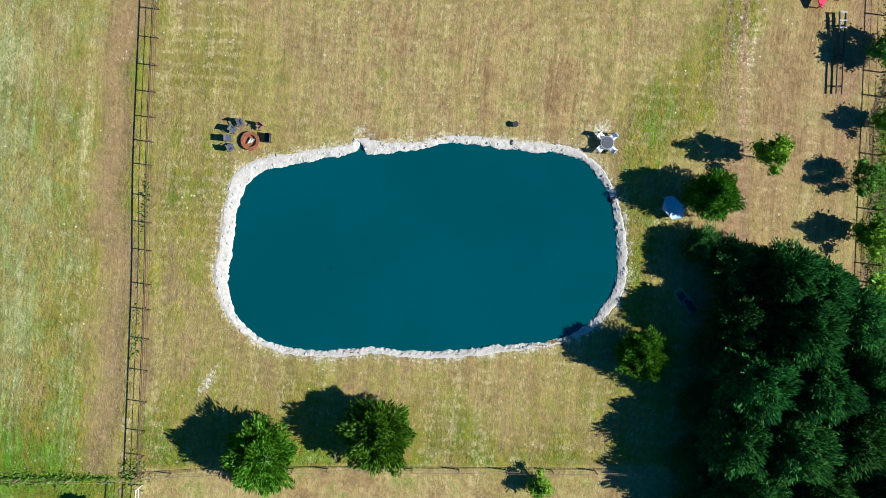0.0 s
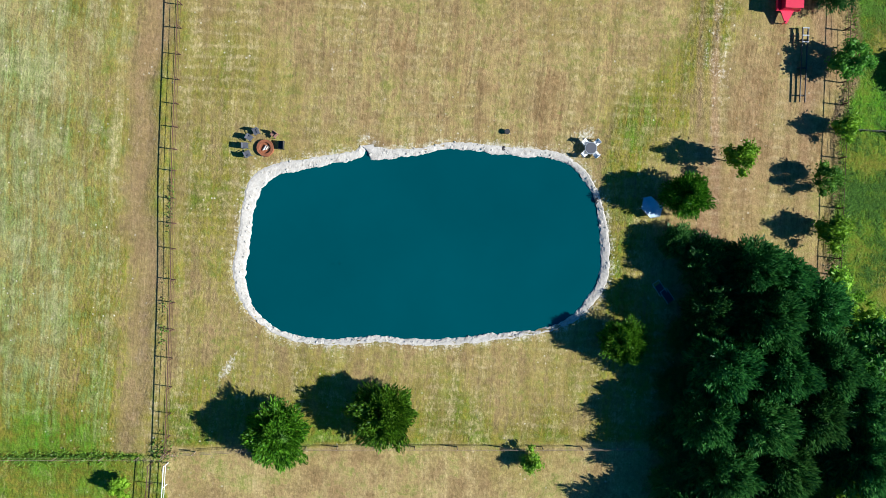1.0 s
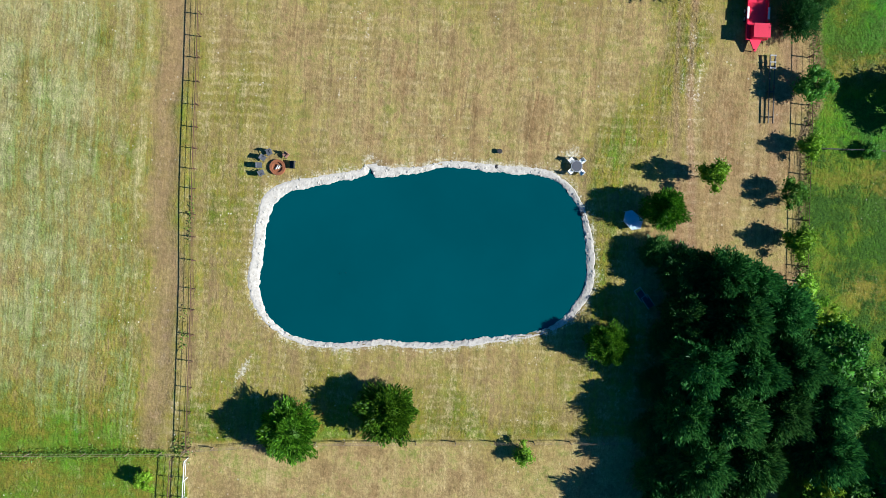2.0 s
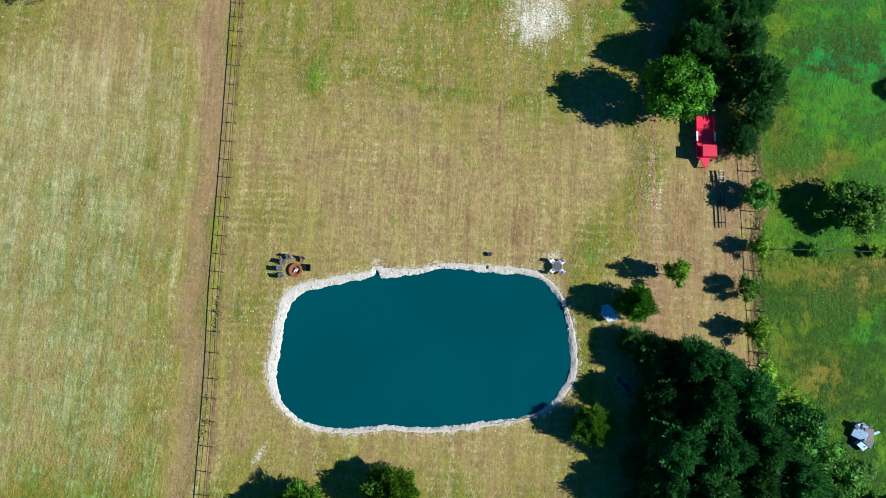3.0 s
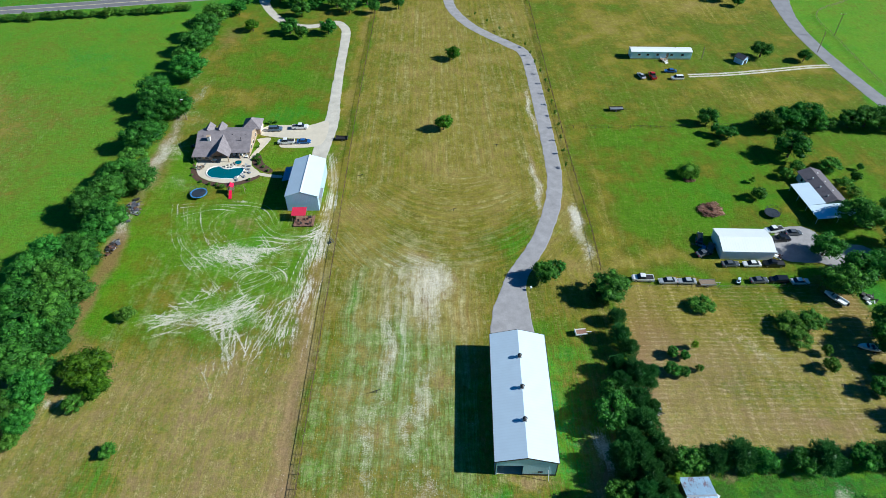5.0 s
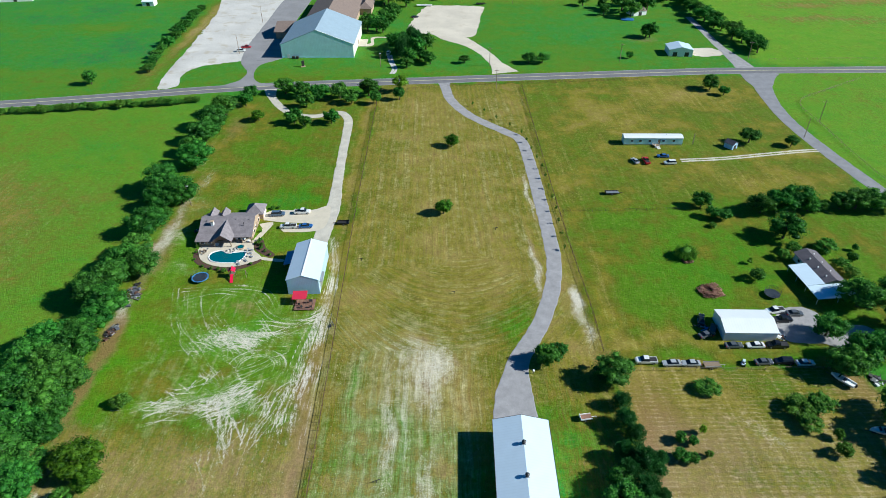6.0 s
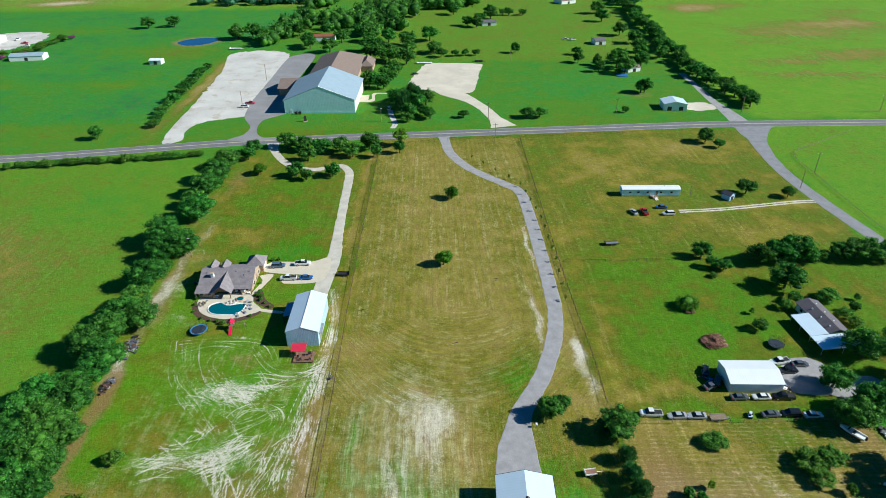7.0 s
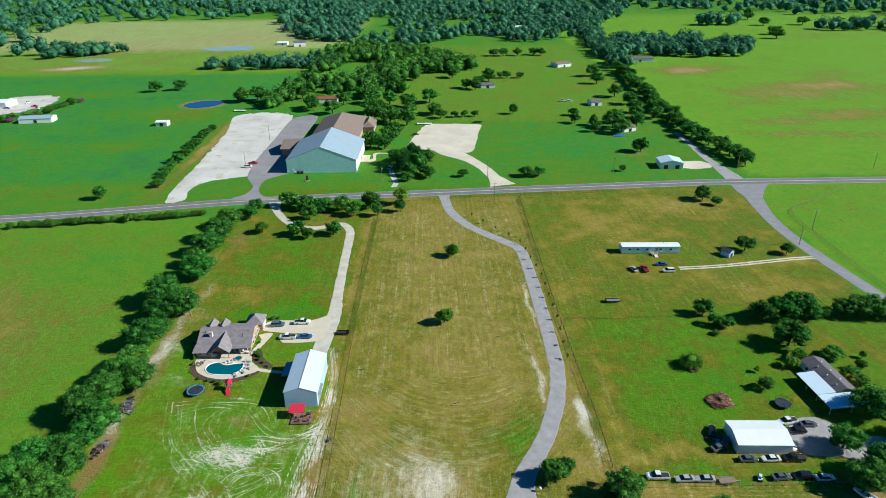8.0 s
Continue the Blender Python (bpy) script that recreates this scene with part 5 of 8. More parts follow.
trees("hedgerow beside the barn", [
    ("tall", 40.6, 111.3, 4.6, 8.0), ("dark", 37.6, 109.6, 2.6, 5.2), ("dark", 40.8, 102.4, 2.3, 5.0), ("dark", 40.3, 96.6, 2.6, 5.6), ("dark", 41.4, 92.4, 2.5, 5.4), ("grove", 37.8, 87.4, 2.4, 5.4),
    ("dark", 41.2, 85.1, 3.4, 6.6), ("dark", 44.5, 83.5, 1.9, 3.6), ("oak", 35.2, 79.6, 2.9, 6.2), ("oak", 33.9, 74.8, 4.3, 7.8), ("dark", 40.4, 78.2, 3.0, 6.2), ("dark", 40.6, 72.1, 3.3, 6.8),
    ("dark", 37.0, 67.8, 3.0, 6.6), ("dark", 43.2, 76.8, 2.0, 4.4), ("dark", 37.4, 82.6, 2.6, 6.0), ("dark", 37.2, 73.0, 3.0, 6.6), ("dark", 42.0, 67.6, 2.8, 6.0)], 1.10, 0.98)
trees("hedgerow beside the barn", [
    ("oak", 31.7, 56.1, 3.0, 7.0), ("dark", 38.4, 60.0, 3.1, 7.2), ("grove", 37.8, 52.2, 3.4, 7.6), ("dark", 41.7, 48.3, 3.0, 6.6), ("oak", 35.3, 48.1, 2.7, 6.4), ("grove", 32.6, 41.2, 3.0, 6.8),
    ("grove", 41.3, 35.9, 4.1, 8.0), ("bright", 30.0, 34.1, 4.4, 8.6), ("dark", 40.4, 28.6, 2.4, 3.8), ("light", 43.6, 59.8, 1.6, 4.4), ("dark", 37.8, 64.4, 2.8, 6.2), ("dark", 34.6, 60.6, 2.6, 6.0),
    ("dark", 41.6, 54.2, 2.6, 5.6), ("dark", 40.6, 42.4, 2.8, 6.0), ("dark", 36.0, 43.8, 2.4, 5.6), ("dark", 42.4, 31.6, 2.2, 4.2), ("dark", 34.8, 52.4, 2.6, 6.4), ("dark", 36.6, 56.2, 2.8, 6.8), ("dark", 40.9, 57.0, 2.4, 5.8), ("dark", 35.8, 39.0, 2.6, 5.8), ("dark", 34.0, 64.6, 2.8, 6.4), ("dark", 39.2, 47.0, 2.8, 6.4)], 1.12, 1.12)
trees("hedge along the brown field", [
    ("dark", 43.4, 64.6, 2.9, 5.0), ("oak", 47.2, 64.3, 3.2, 5.2), ("dark", 52.9, 64.6, 3.2, 5.2), ("oak", 50.2, 64.6, 2.4, 4.6), ("dark", 58.2, 65.2, 3.9, 6.2), ("oak", 62.5, 64.2, 3.3, 5.2), ("dark", 65.3, 63.6, 1.7, 3.0),
    ("oak", 70.7, 64.3, 3.0, 5.0), ("dark", 75.3, 64.8, 3.9, 6.0), ("dark", 78.4, 63.6, 2.0, 3.6), ("oak", 83.3, 64.7, 3.4, 5.4), ("dark", 87.7, 65.5, 3.5, 5.6), ("dark", 91.8, 65.2, 3.5, 5.4), ("oak", 97.2, 65.0, 3.0, 5)])
trees("bushes in the brown field", [
    ("bush", 63.7, 107.6, 3.6, 2.6), ("bush", 83.0, 100.6, 4.2, 3.6), ("bush", 88.6, 101.5, 3.8, 3.8), ("bush", 83.6, 96.0, 3.3, 3.2), ("oak", 52.0, 92.2, 1.6, 2.8),
    ("light", 57.7, 94.4, 1.2, 2.8), ("oak", 54.7, 91.4, 1.3, 2.5), ("oak", 50.7, 87.4, 2.0, 3.2), ("dark", 45.6, 86.4, 1.9, 3.8), ("oak", 53.3, 86.6, 1.5, 2.6),
    ("bush", 57.2, 88.0, 1, 2), ("bush", 88.4, 92.9, 1.4, 3.4), ("bush", 87.4, 88.4, 2.1, 3.8), ("oak", 95.5, 81.8, 2.8, 4.6), ("oak", 106, 100.3, 4.5, 9), ("oak", 103, 94, 5, 9), ("oak", 106, 86, 5, 9), ("oak", 101, 74, 4, 7), ("bush", 98.5, 88, 2.0, 2.2)])
trees("trees round the east house", [
    ("oak", 90.8, 194.6, 3.7, 6.4), ("oak", 92.6, 187.6, 2.8, 4.6), ("oak", 96.0, 186.2, 2.8, 4.4), ("oak", 110.6, 190.6, 5.2, 7.6), ("oak", 117.6, 192.0, 5.6, 8.2), ("oak", 124.4, 194.0, 6.2, 9.4),
    ("oak", 128.0, 191.6, 4.2, 6.6), ("oak", 132.4, 192.3, 3.0, 4.8), ("oak", 140.1, 192.9, 4.4, 6.8), ("oak", 146.0, 193.4, 5.2, 8.0), ("oak", 151.6, 192.6, 5.2, 8.0), ("oak", 157.0, 192.5, 5.0, 8.0),
    ("oak", 111.8, 174.6, 6.0, 9.4), ("willow", 75.6, 164.2, 3.6, 4.4), ("bush", 93.8, 152.2, 2.6, 4.2), ("bush", 106.5, 162.8, 2.4, 3.6), ("bush", 111.0, 166.6, 2.8, 4.0), ("bush", 90.6, 181.7, 1.6, 1.8)])
trees("trees round the east house", [
    ("bush", 122.4, 167.7, 4.0, 3.8), ("bush", 122.7, 157.8, 2.7, 3.6), ("bush", 123.3, 153.4, 2.7, 3.6), ("oak", 127.0, 160.7, 1.8, 4.2), ("oak", 117.8, 139.6, 6.4, 9.6), ("oak", 102.6, 127.0, 4.8, 7.6),
    ("oak", 100.4, 113.2, 5.4, 8.6), ("oak", 106.0, 116.4, 5.6, 9.0), ("oak", 113.0, 117.6, 5.6, 9.2), ("oak", 131.8, 167.2, 1.2, 2.6), ("light", 94.9, 160.4, 1.2, 2.4), ("oak", 128.9, 247.2, 4.4, 7.0),
    ("oak", 145.3, 243.4, 3.2, 5.2), ("oak", 124, 129, 6, 9), ("oak", 128, 142, 5, 9), ("brush", 77.4, 146.6, 4.2, 1.3), ("brush", 79.6, 145.8, 2.6, 1.0), ("brush", 75.6, 161.6, 2.0, 0.8)])
trees("trees in the open fields", [
    ("bright", -58.6, 48.4, 4.3, 7.0), ("bush", -70.6, 66.4, 2.0, 2.8), ("bright", 1.7, 244.6, 3.4, 5.6), ("bright", -2.0, 191.0, 3.4, 5.8), ("oak", 24.5, 116.8, 3.6, 6.2), ("oak", 27.8, 119.2, 2.7, 5),
    ("oak", 133.4, 308.4, 4.8, 7.6), ("oak", 137.6, 300.8, 2.9, 5), ("oak", -185.4, 319.6, 4, 8), ("bush", -80.7, 103.4, 2.6, 3.4), ("bright", -82.4, 85.0, 5.6, 7.6), ("bright", -78.6, 81.2, 3.4, 5.0), ("bush", -82.4, 77.2, 2.5, 3.6)])
trees("trees along the road", [
    ("oak", -81.2, 305.2, 4, 7), ("oak", -72.0, 301.1, 4, 7), ("oak", -62.8, 297.6, 4, 7), ("oak", -53.0, 298.9, 3.8, 7), ("oak", -46.5, 292.5, 3.4, 6), ("oak", -39.0, 302.2, 4, 8),
    ("oak", -34.4, 291.6, 2.4, 6), ("light", -23.5, 307.5, 3.4, 8), ("oak", -23.5, 296.6, 2.4, 6), ("oak", -69.9, 269.2, 3.2, 6), ("oak", -67.9, 288.0, 3.2, 6), ("oak", -52.9, 269.0, 3, 6),
    ("bright", -86.9, 272.0, 2.6, 4.5), ("oak", -97.3, 289.6, 3, 6), ("oak", -96.7, 298.4, 3.4, 6), ("oak", -64.4, 264.8, 2.4, 5), ("oak", 46.1, 349.6, 3.4, 5), ("oak", 53.6, 349.3, 3.2, 5)], 1.35, 1.2)
trees("trees north of the road", [
    ("oak", 10.1, 349.7, 3, 4.5), ("oak", 123.6, 395.2, 4.2, 8), ("oak", 104.3, 356.8, 2, 4), ("dark", -17.4, 373.2, 4, 11), ("dark", -25.7, 359.8, 3.5, 10), ("oak", -21.0, 352.1, 4, 8),
    ("oak", -12.2, 352.7, 3, 6), ("oak", -27.5, 380.4, 3.6, 9), ("oak", -271.6, 605.7, 6, 10), ("oak", -250.1, 612.6, 6, 10), ("oak", -175.5, 557.9, 8, 12), ("oak", -164.2, 562.0, 7, 12),
    ("oak", -147.9, 566.0, 4, 8), ("oak", -37.5, 422.8, 6, 12), ("oak", -44.0, 409.1, 5, 11), ("oak", -41.5, 479.3, 7, 13), ("oak", -28.1, 469.9, 6, 12), ("oak", -8.1, 506.5, 5, 9)], 1.2, 1.1)
trees("trees north of the road", [
    ("oak", -2.7, 489.8, 4, 7), ("oak", 8, 493, 3, 5), ("oak", 16, 494, 3, 5), ("oak", 24, 494, 3, 5), ("oak", 54.8, 501.5, 3.6, 8), ("oak", 122.6, 455.4, 7, 12), ("oak", 110.2, 463.0, 3.4, 8), ("oak", 101.4, 493.9, 4, 6),
    ("oak", 146.9, 483.1, 6, 10), ("oak", 162.2, 482.9, 5, 9), ("oak", -107.6, 519.1, 5, 11), ("oak", -125.4, 567.1, 6, 12), ("oak", -54.9, 508.5, 6, 12), ("oak", -69.9, 564.1, 6, 12),
    ("oak", 46.6, 660.1, 6, 9), ("oak", 36.2, 629.4, 5, 7), ("oak", 58, 655, 4, 7), ("oak", 78, 655, 4, 6)], 1.2, 1.1)


trees("trees behind the church", [
    ("oak", -153, 552, 7, 12), ("oak", -134, 574, 8, 13), ("oak", -111, 530, 7, 12), ("oak", -101, 572, 8, 13), ("oak", -78, 605, 8, 13), ("oak", -44, 474, 8, 14), ("oak", -27, 496, 8, 13),
    ("oak", -50, 412, 5.5, 12), ("oak", -40, 408, 5, 11), ("oak", -8, 500, 6, 10), ("oak", -60, 510, 8, 13), ("oak", -85, 540, 8, 13), ("oak", -90, 508, 7, 12), ("oak", -70, 565, 8, 13), ("oak", -46, 540, 8, 13),
    ("oak", -36, 440, 6, 11), ("oak", -30, 374, 5.5, 11), ("oak", -17, 366, 5.5, 11), ("oak", -9, 348, 4.2, 7), ("oak", -22, 343, 4.0, 6), ("dark", -24, 366, 5.0, 12), ("oak", -12, 374, 5.5, 11), ("dark", -21, 384, 4.6, 11), ("oak", -15, 356, 4.4, 8), ("oak", -56, 486, 7, 13), ("oak", -30, 530, 8, 13), ("oak", -12, 545, 8, 13), ("oak", -62, 545, 8, 13)])
trees("trees behind the church", [
    ("oak", 125, 440, 7, 12), ("oak", 108, 445, 4, 9), ("oak", 140, 455, 7, 12), ("oak", 128, 470, 7, 12), ("oak", 98, 470, 4.5, 8), ("oak", 150, 500, 7, 12), ("oak", 155, 530, 7, 12), ("oak", 126, 395, 5.4, 10),
    ("oak", 45, 636, 7, 11), ("oak", 30, 600, 7, 11), ("oak", 22, 606, 6, 10), ("oak", 64, 655, 5, 8), ("oak", 150, 560, 7, 12), ("oak", 148, 620, 7, 12), ("oak", 152, 660, 8, 13), ("oak", 10, 660, 8, 12), ("oak", -6, 690, 8, 12)])


def hedge(kind, pts, gap, spread, r, h, seed, group):
    """A row of trees along a line."""
    rng = random.Random(seed)
    for p in spline(pts, gap):
        k = rng.uniform(0.75, 1.25)
        tree(kind, p[0] + rng.uniform(-spread, spread), p[1] + rng.uniform(-gap, gap) * 0.3, r * k, h * k * rng.uniform(0.9, 1.1), group)


trees("west hedgerow", [
    ("tall", -104.0, 279, 6.6, 10), ("tall", -104.9, 265, 7.4, 11), ("tall", -104.8, 251, 6.8, 10.5), ("tall", -106.5, 239, 5.2, 8), ("tall", -101.5, 228.5, 7.2, 10.5), ("tall", -107.1, 208, 7.6, 11.5),
    ("tall", -97.4, 198.5, 7.2, 11), ("tall", -104.5, 196, 5.4, 9), ("tall", -102.2, 179.4, 6.8, 10.5), ("bush", -100.4, 188.6, 3.4, 4.6), ("tall", -100.2, 166, 5.2, 8.6), ("tall", -94.8, 157, 5.4, 8.2),
    ("tall", -101.4, 158.8, 5.8, 9.0), ("tall", -102.4, 149.9, 5.8, 9.0), ("tall", -104.5, 144, 6.4, 10.2), ("tall", -97.9, 138.7, 6.2, 9.4), ("tall", -98.6, 132.4, 4.8, 7.6), ("tall", -102.0, 126, 5.0, 8.0)])
trees("west hedgerow", [
    ("tall", -106.6, 122.6, 6.0, 9.4), ("tall", -98.8, 120.0, 6.2, 9.6), ("tall", -108.4, 115.9, 6.0, 9.4), ("tall", -101.0, 111.8, 6.8, 10.4), ("tall", -95.0, 109.8, 4.8, 7.6), ("tall", -105.2, 104.2, 6.8, 10.4),
    ("tall", -99.2, 102.0, 6.2, 9.2), ("tall", -93.8, 101.0, 4.2, 6.6), ("tall", -100.0, 95.0, 5.6, 8.6), ("tall", -94.2, 93.6, 4.6, 7.2), ("tall", -99.0, 87.0, 6.0, 9.0), ("tall", -93.4, 85.4, 4.6, 7.0),
    ("tall", -92.2, 79.4, 5.2, 8.2), ("tall", -95.0, 75.6, 4.6, 7.0), ("tall", -91.6, 72.6, 3.4, 5.4), ("bush", -91.6, 68.4, 2.2, 3.4), ("tall", -98.6, 68.0, 5.2, 8.0)])
hedge("bush", [(-420, 252), (-300, 268), (-216, 280.5), (-185, 284.5), (-154, 289), (-122, 295)], 3.4, 0.6, 2.5, 3.6, 7, "hedge along the road")
hedge("oak", [(181, 366), (175, 424), (173, 489), (180, 574), (188, 690)], 6.5, 3.4, 6.2, 9.0, 9, "northern hedgerow")
hedge("oak", [(-171, 459), (-169, 415), (-168, 380), (-162, 340)], 8.0, 1.2, 4.2, 5.6, 13, "bushes beside the gravel lot")
hedge("bush", [(-345, 490), (-329, 513), (-327, 544), (-324, 560)], 7.5, 1.0, 4.0, 5.0, 15, "bushes round the far shed")
for x, y in ((-321, 563), (-331, 505), (-340, 492)):
    tree("crepe", x, y, 3.2, 4.2, "bushes round the far shed")
# saplings between drive and fence
for i, y in enumerate(range(168, 292, 8)):
    x = np.interp(y, [160, 195, 225, 258, 274, 292], [36.6, 37.6, 36.6, 31.5, 20.5, 9]) + 0.6
    tree("sapling", x, y, 0.9, 2.6, "saplings along the drive")


def far_woods(name, outline, count, seed, size=(4.0, 7.5), label="far dark green broad-leaved woods", gaps=0.0, leaves=L_FAR_HAZED):
    """A wood of many small crowns on an outline in plan, as one body."""
    rng = np.random.default_rng(seed)
    pts = np.array(outline, float)
    lo, hi = pts.min(0), pts.max(0)
    spots = []
    while len(spots) < count:
        p = rng.uniform(lo, hi, (400, 2))
        ok = inside(p[:, 0], p[:, 1], outline)
        if gaps:
            ok &= np.array([noise.noise((q[0] / 70, q[1] / 70, seed)) for q in p]) > gaps
        spots += [tuple(q) for q in p[ok]]
    spots = np.array(spots[:count])
    bv, bf = BALL1
    cs, out, cv, cf, at = [], [], [], [], 0
    for x, y in spots:
        r = rng.uniform(*size)
        h = r * rng.uniform(1.5, 2.1)
        for k in range(2):
            o = rng.normal(size=3) * r * 0.35 * k
            c = np.array([x + o[0], y + o[1], h * (0.5 - 0.14 * k)])
            cv.append(bv * np.array([r, r, h * 0.5]) * (0.72 - 0.12 * k) * (1 + 0.2 * rng.normal(size=(len(bv), 1))) + c)
            cf += [[j + at for j in f] for f in bf]
            at += len(bv)
        e = unit(rng.normal(size=(60, 3)) + np.array([0, 0, 0.5]))
        cs.append(np.array([x, y, h * 0.5]) + e * np.array([r, r, h * 0.5]) * rng.uniform(0.68, 1.12, (60, 1)))
        out.append(e)
    cs, out = np.vstack(cs), np.vstack(out)
    u, v = blades(rng, cs, out, np.mean(size) * 0.2)
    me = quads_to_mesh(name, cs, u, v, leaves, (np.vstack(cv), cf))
    tagged(new(name, me), label, "woods", kind="stuff")


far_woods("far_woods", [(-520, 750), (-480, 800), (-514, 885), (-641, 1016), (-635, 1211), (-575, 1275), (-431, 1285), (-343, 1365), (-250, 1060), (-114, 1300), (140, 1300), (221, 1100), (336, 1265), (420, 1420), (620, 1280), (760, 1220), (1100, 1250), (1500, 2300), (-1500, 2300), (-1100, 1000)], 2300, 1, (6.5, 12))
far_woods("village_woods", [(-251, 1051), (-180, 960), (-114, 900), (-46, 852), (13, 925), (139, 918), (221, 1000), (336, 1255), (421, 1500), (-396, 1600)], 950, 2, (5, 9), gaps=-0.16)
far_woods("middle_woods", [(-148, 520), (-121, 555), (-95, 575), (-44, 560), (-30, 600), (-44, 640), (9, 672), (40, 717), (-20, 830), (-60, 850), (-110, 900), (-160, 800), (-140, 700)], 380, 3, (4.5, 8), gaps=-0.2, leaves=L_OAK)
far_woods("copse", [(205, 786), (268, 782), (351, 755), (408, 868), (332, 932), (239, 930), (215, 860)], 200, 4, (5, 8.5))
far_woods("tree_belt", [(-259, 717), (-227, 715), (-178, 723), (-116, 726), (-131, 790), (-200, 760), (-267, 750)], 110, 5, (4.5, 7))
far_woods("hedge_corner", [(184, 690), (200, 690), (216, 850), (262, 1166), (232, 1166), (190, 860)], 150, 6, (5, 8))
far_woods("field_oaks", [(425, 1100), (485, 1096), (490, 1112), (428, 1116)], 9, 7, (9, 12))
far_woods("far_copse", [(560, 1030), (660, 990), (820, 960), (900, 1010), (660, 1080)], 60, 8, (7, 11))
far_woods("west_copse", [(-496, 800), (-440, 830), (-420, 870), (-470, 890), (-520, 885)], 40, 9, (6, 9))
for i, (x, y) in enumerate(((539, 1181), (526, 1092), (590, 1092), (470, 930), (575, 1260), (487, 975))):
    tree("oak", x, y, 11, 14, "oaks in the far pasture")
for x, y in ((62, 800), (74, 800), (92, 802), (112, 806), (120, 800)):
    tree("oak", x, y, 7, 10, "oaks in the far pasture")


def weeds(name, spots, size, seed, label, material=L_WEED):
    """Tall grass and weeds in tufts, as one body."""
    rng = np.random.default_rng(seed)
    cs = []
    for x, y, rx, ry, n in spots:
        p = rng.normal(size=(n, 2)) * np.array([rx, ry]) * 0.5
        cs.append(np.column_stack([x + p[:, 0], y + p[:, 1], rng.uniform(0.05, 0.35, n)]))
    cs = np.vstack(cs)
    up = unit(rng.normal(size=(len(cs), 3)) * 0.7 + np.array([0, 0, 1]))
    side = unit(np.cross(up, rng.normal(size=(len(cs), 3))))
    s = size * rng.uniform(0.6, 1.4, len(cs))[:, None]
    me = quads_to_mesh(name, cs, up * s, side * s * 0.4, material)
    tagged(new(name, me), label, "weeds", kind="stuff")


weeds("fence_weeds", [(-36 - 4 * i, -27.2 - 0.35 * i, 5, 0.7, 300) for i in range(6)] + [(-29.6, -26.5, 1.5, 1.5, 200), (-29.9, 1.6, 0.4, 3.0, 120), (-30.1, -13, 0.5, 4, 80)]
      + [(43.6 + 0.0 * i, -2 + 4 * i, 0.8, 4, 160) for i in range(8)], 0.16, 21, "green weeds growing along the fence foot")


# ---------------------------------------------------------------- fences
def share(name, bm, material):
    me = bpy.data.meshes.new(name)
    bm.to_mesh(me)
    bm.free()
    me.materials.append(material)
    return me


def fence(name, pts, gap, height, radius, material, rails, label, rail_r=0.04, closed_top=True):
    """Posts along a line, each of its own, and rails or wires from end to end."""
    line = spline(pts, gap) if len(pts) > 2 else np.array([np.array(pts[0]) + (np.array(pts[1]) - np.array(pts[0])) * s
                                                          for s in np.linspace(0, 1, max(2, int(np.linalg.norm(np.array(pts[1]) - np.array(pts[0])) / gap) + 1))])
    e = thing(name, line[0][0], line[0][1], 0, label, "fence")
    post = share("post", rod((0, 0, -0.1), (0, 0, height), radius, None, 6), material)
    for p in line:
        ob = new("post", post)
        ob.parent = e
        ob.location = (p[0] - line[0][0], p[1] - line[0][1], 0)
    for z, r in rails:
        along = [(p[0] - line[0][0], p[1] - line[0][1]) for p in line]
        verts, faces = [], []
        for i, (x, y) in enumerate(along):
            (xa, ya), (xb, yb) = along[max(i - 1, 0)], along[min(i + 1, len(along) - 1)]
            d = math.hypot(xb - xa, yb - ya)
            for q in range(5):
                c, h = r * math.cos(q * 1.2566), r * math.sin(q * 1.2566)
                verts.append((x - (yb - ya) / d * c, y + (xb - xa) / d * c, z + h))
                if i:
                    k, j = (i - 1) * 5, (q + 1) % 5
                    faces.append((k + q, k + j, k + 5 + j, k + 5 + q))
        mesh_object("rail", verts, faces, material, e)
    return e


FENCE_LONG = [(-28.8, -26.2), (-29.1, -7), (-29.6, 5), (-29.8, 20.6), (-30.2, 40), (-30.8, 62), (-31.6, 100), (-32.0, 122), (-33.0, 167), (-33.6, 200), (-34.0, 250), (-34.2, 302)]
fence("pipe_fence", FENCE_LONG, 2.44, 1.35, 0.055, M_RUST, [(1.33, 0.05), (0.9, 0.02), (0.5, 0.02)], "long rusty pipe fence between two fields")
fence("wire_fence", [(-29.3, -26.5), (-13.6, -24.8), (20.9, -22.7), (44, -21.4)], 4.2, 1.2, 0.06, M_WOOD, [(1.15, 0.025), (0.75, 0.015), (0.4, 0.015)], "wire fence on weathered wooden posts")
fence("wire_fence", [(-29.4, -26.9), (-48, -28.0), (-90, -30.5)], 4.0, 1.2, 0.06, M_WOOD, [(1.15, 0.02), (0.6, 0.015)], "wire fence overgrown with green weeds")
fence("pipe_fence", [(-30.6, -27.5), (-30.9, -42)], 2.4, 1.3, 0.05, M_RUST, [(1.28, 0.045), (0.7, 0.02)], "short rusty pipe fence south of the corner")
fence("pipe_fence", [(-28.9, -27.5), (-29.0, -42)], 2.4, 1.3, 0.05, M_WHITE, [(1.28, 0.05), (0.7, 0.03)], "pale pipe fence south of the corner")
fence("board_fence", [(42.4, 29), (43.0, 16.7), (43.3, 8), (43.7, -2)], 2.4, 1.3, 0.07, M_RUST, [(1.25, 0.035), (0.85, 0.015), (0.4, 0.015)], "brown wire and post fence at the edge of the pasture")
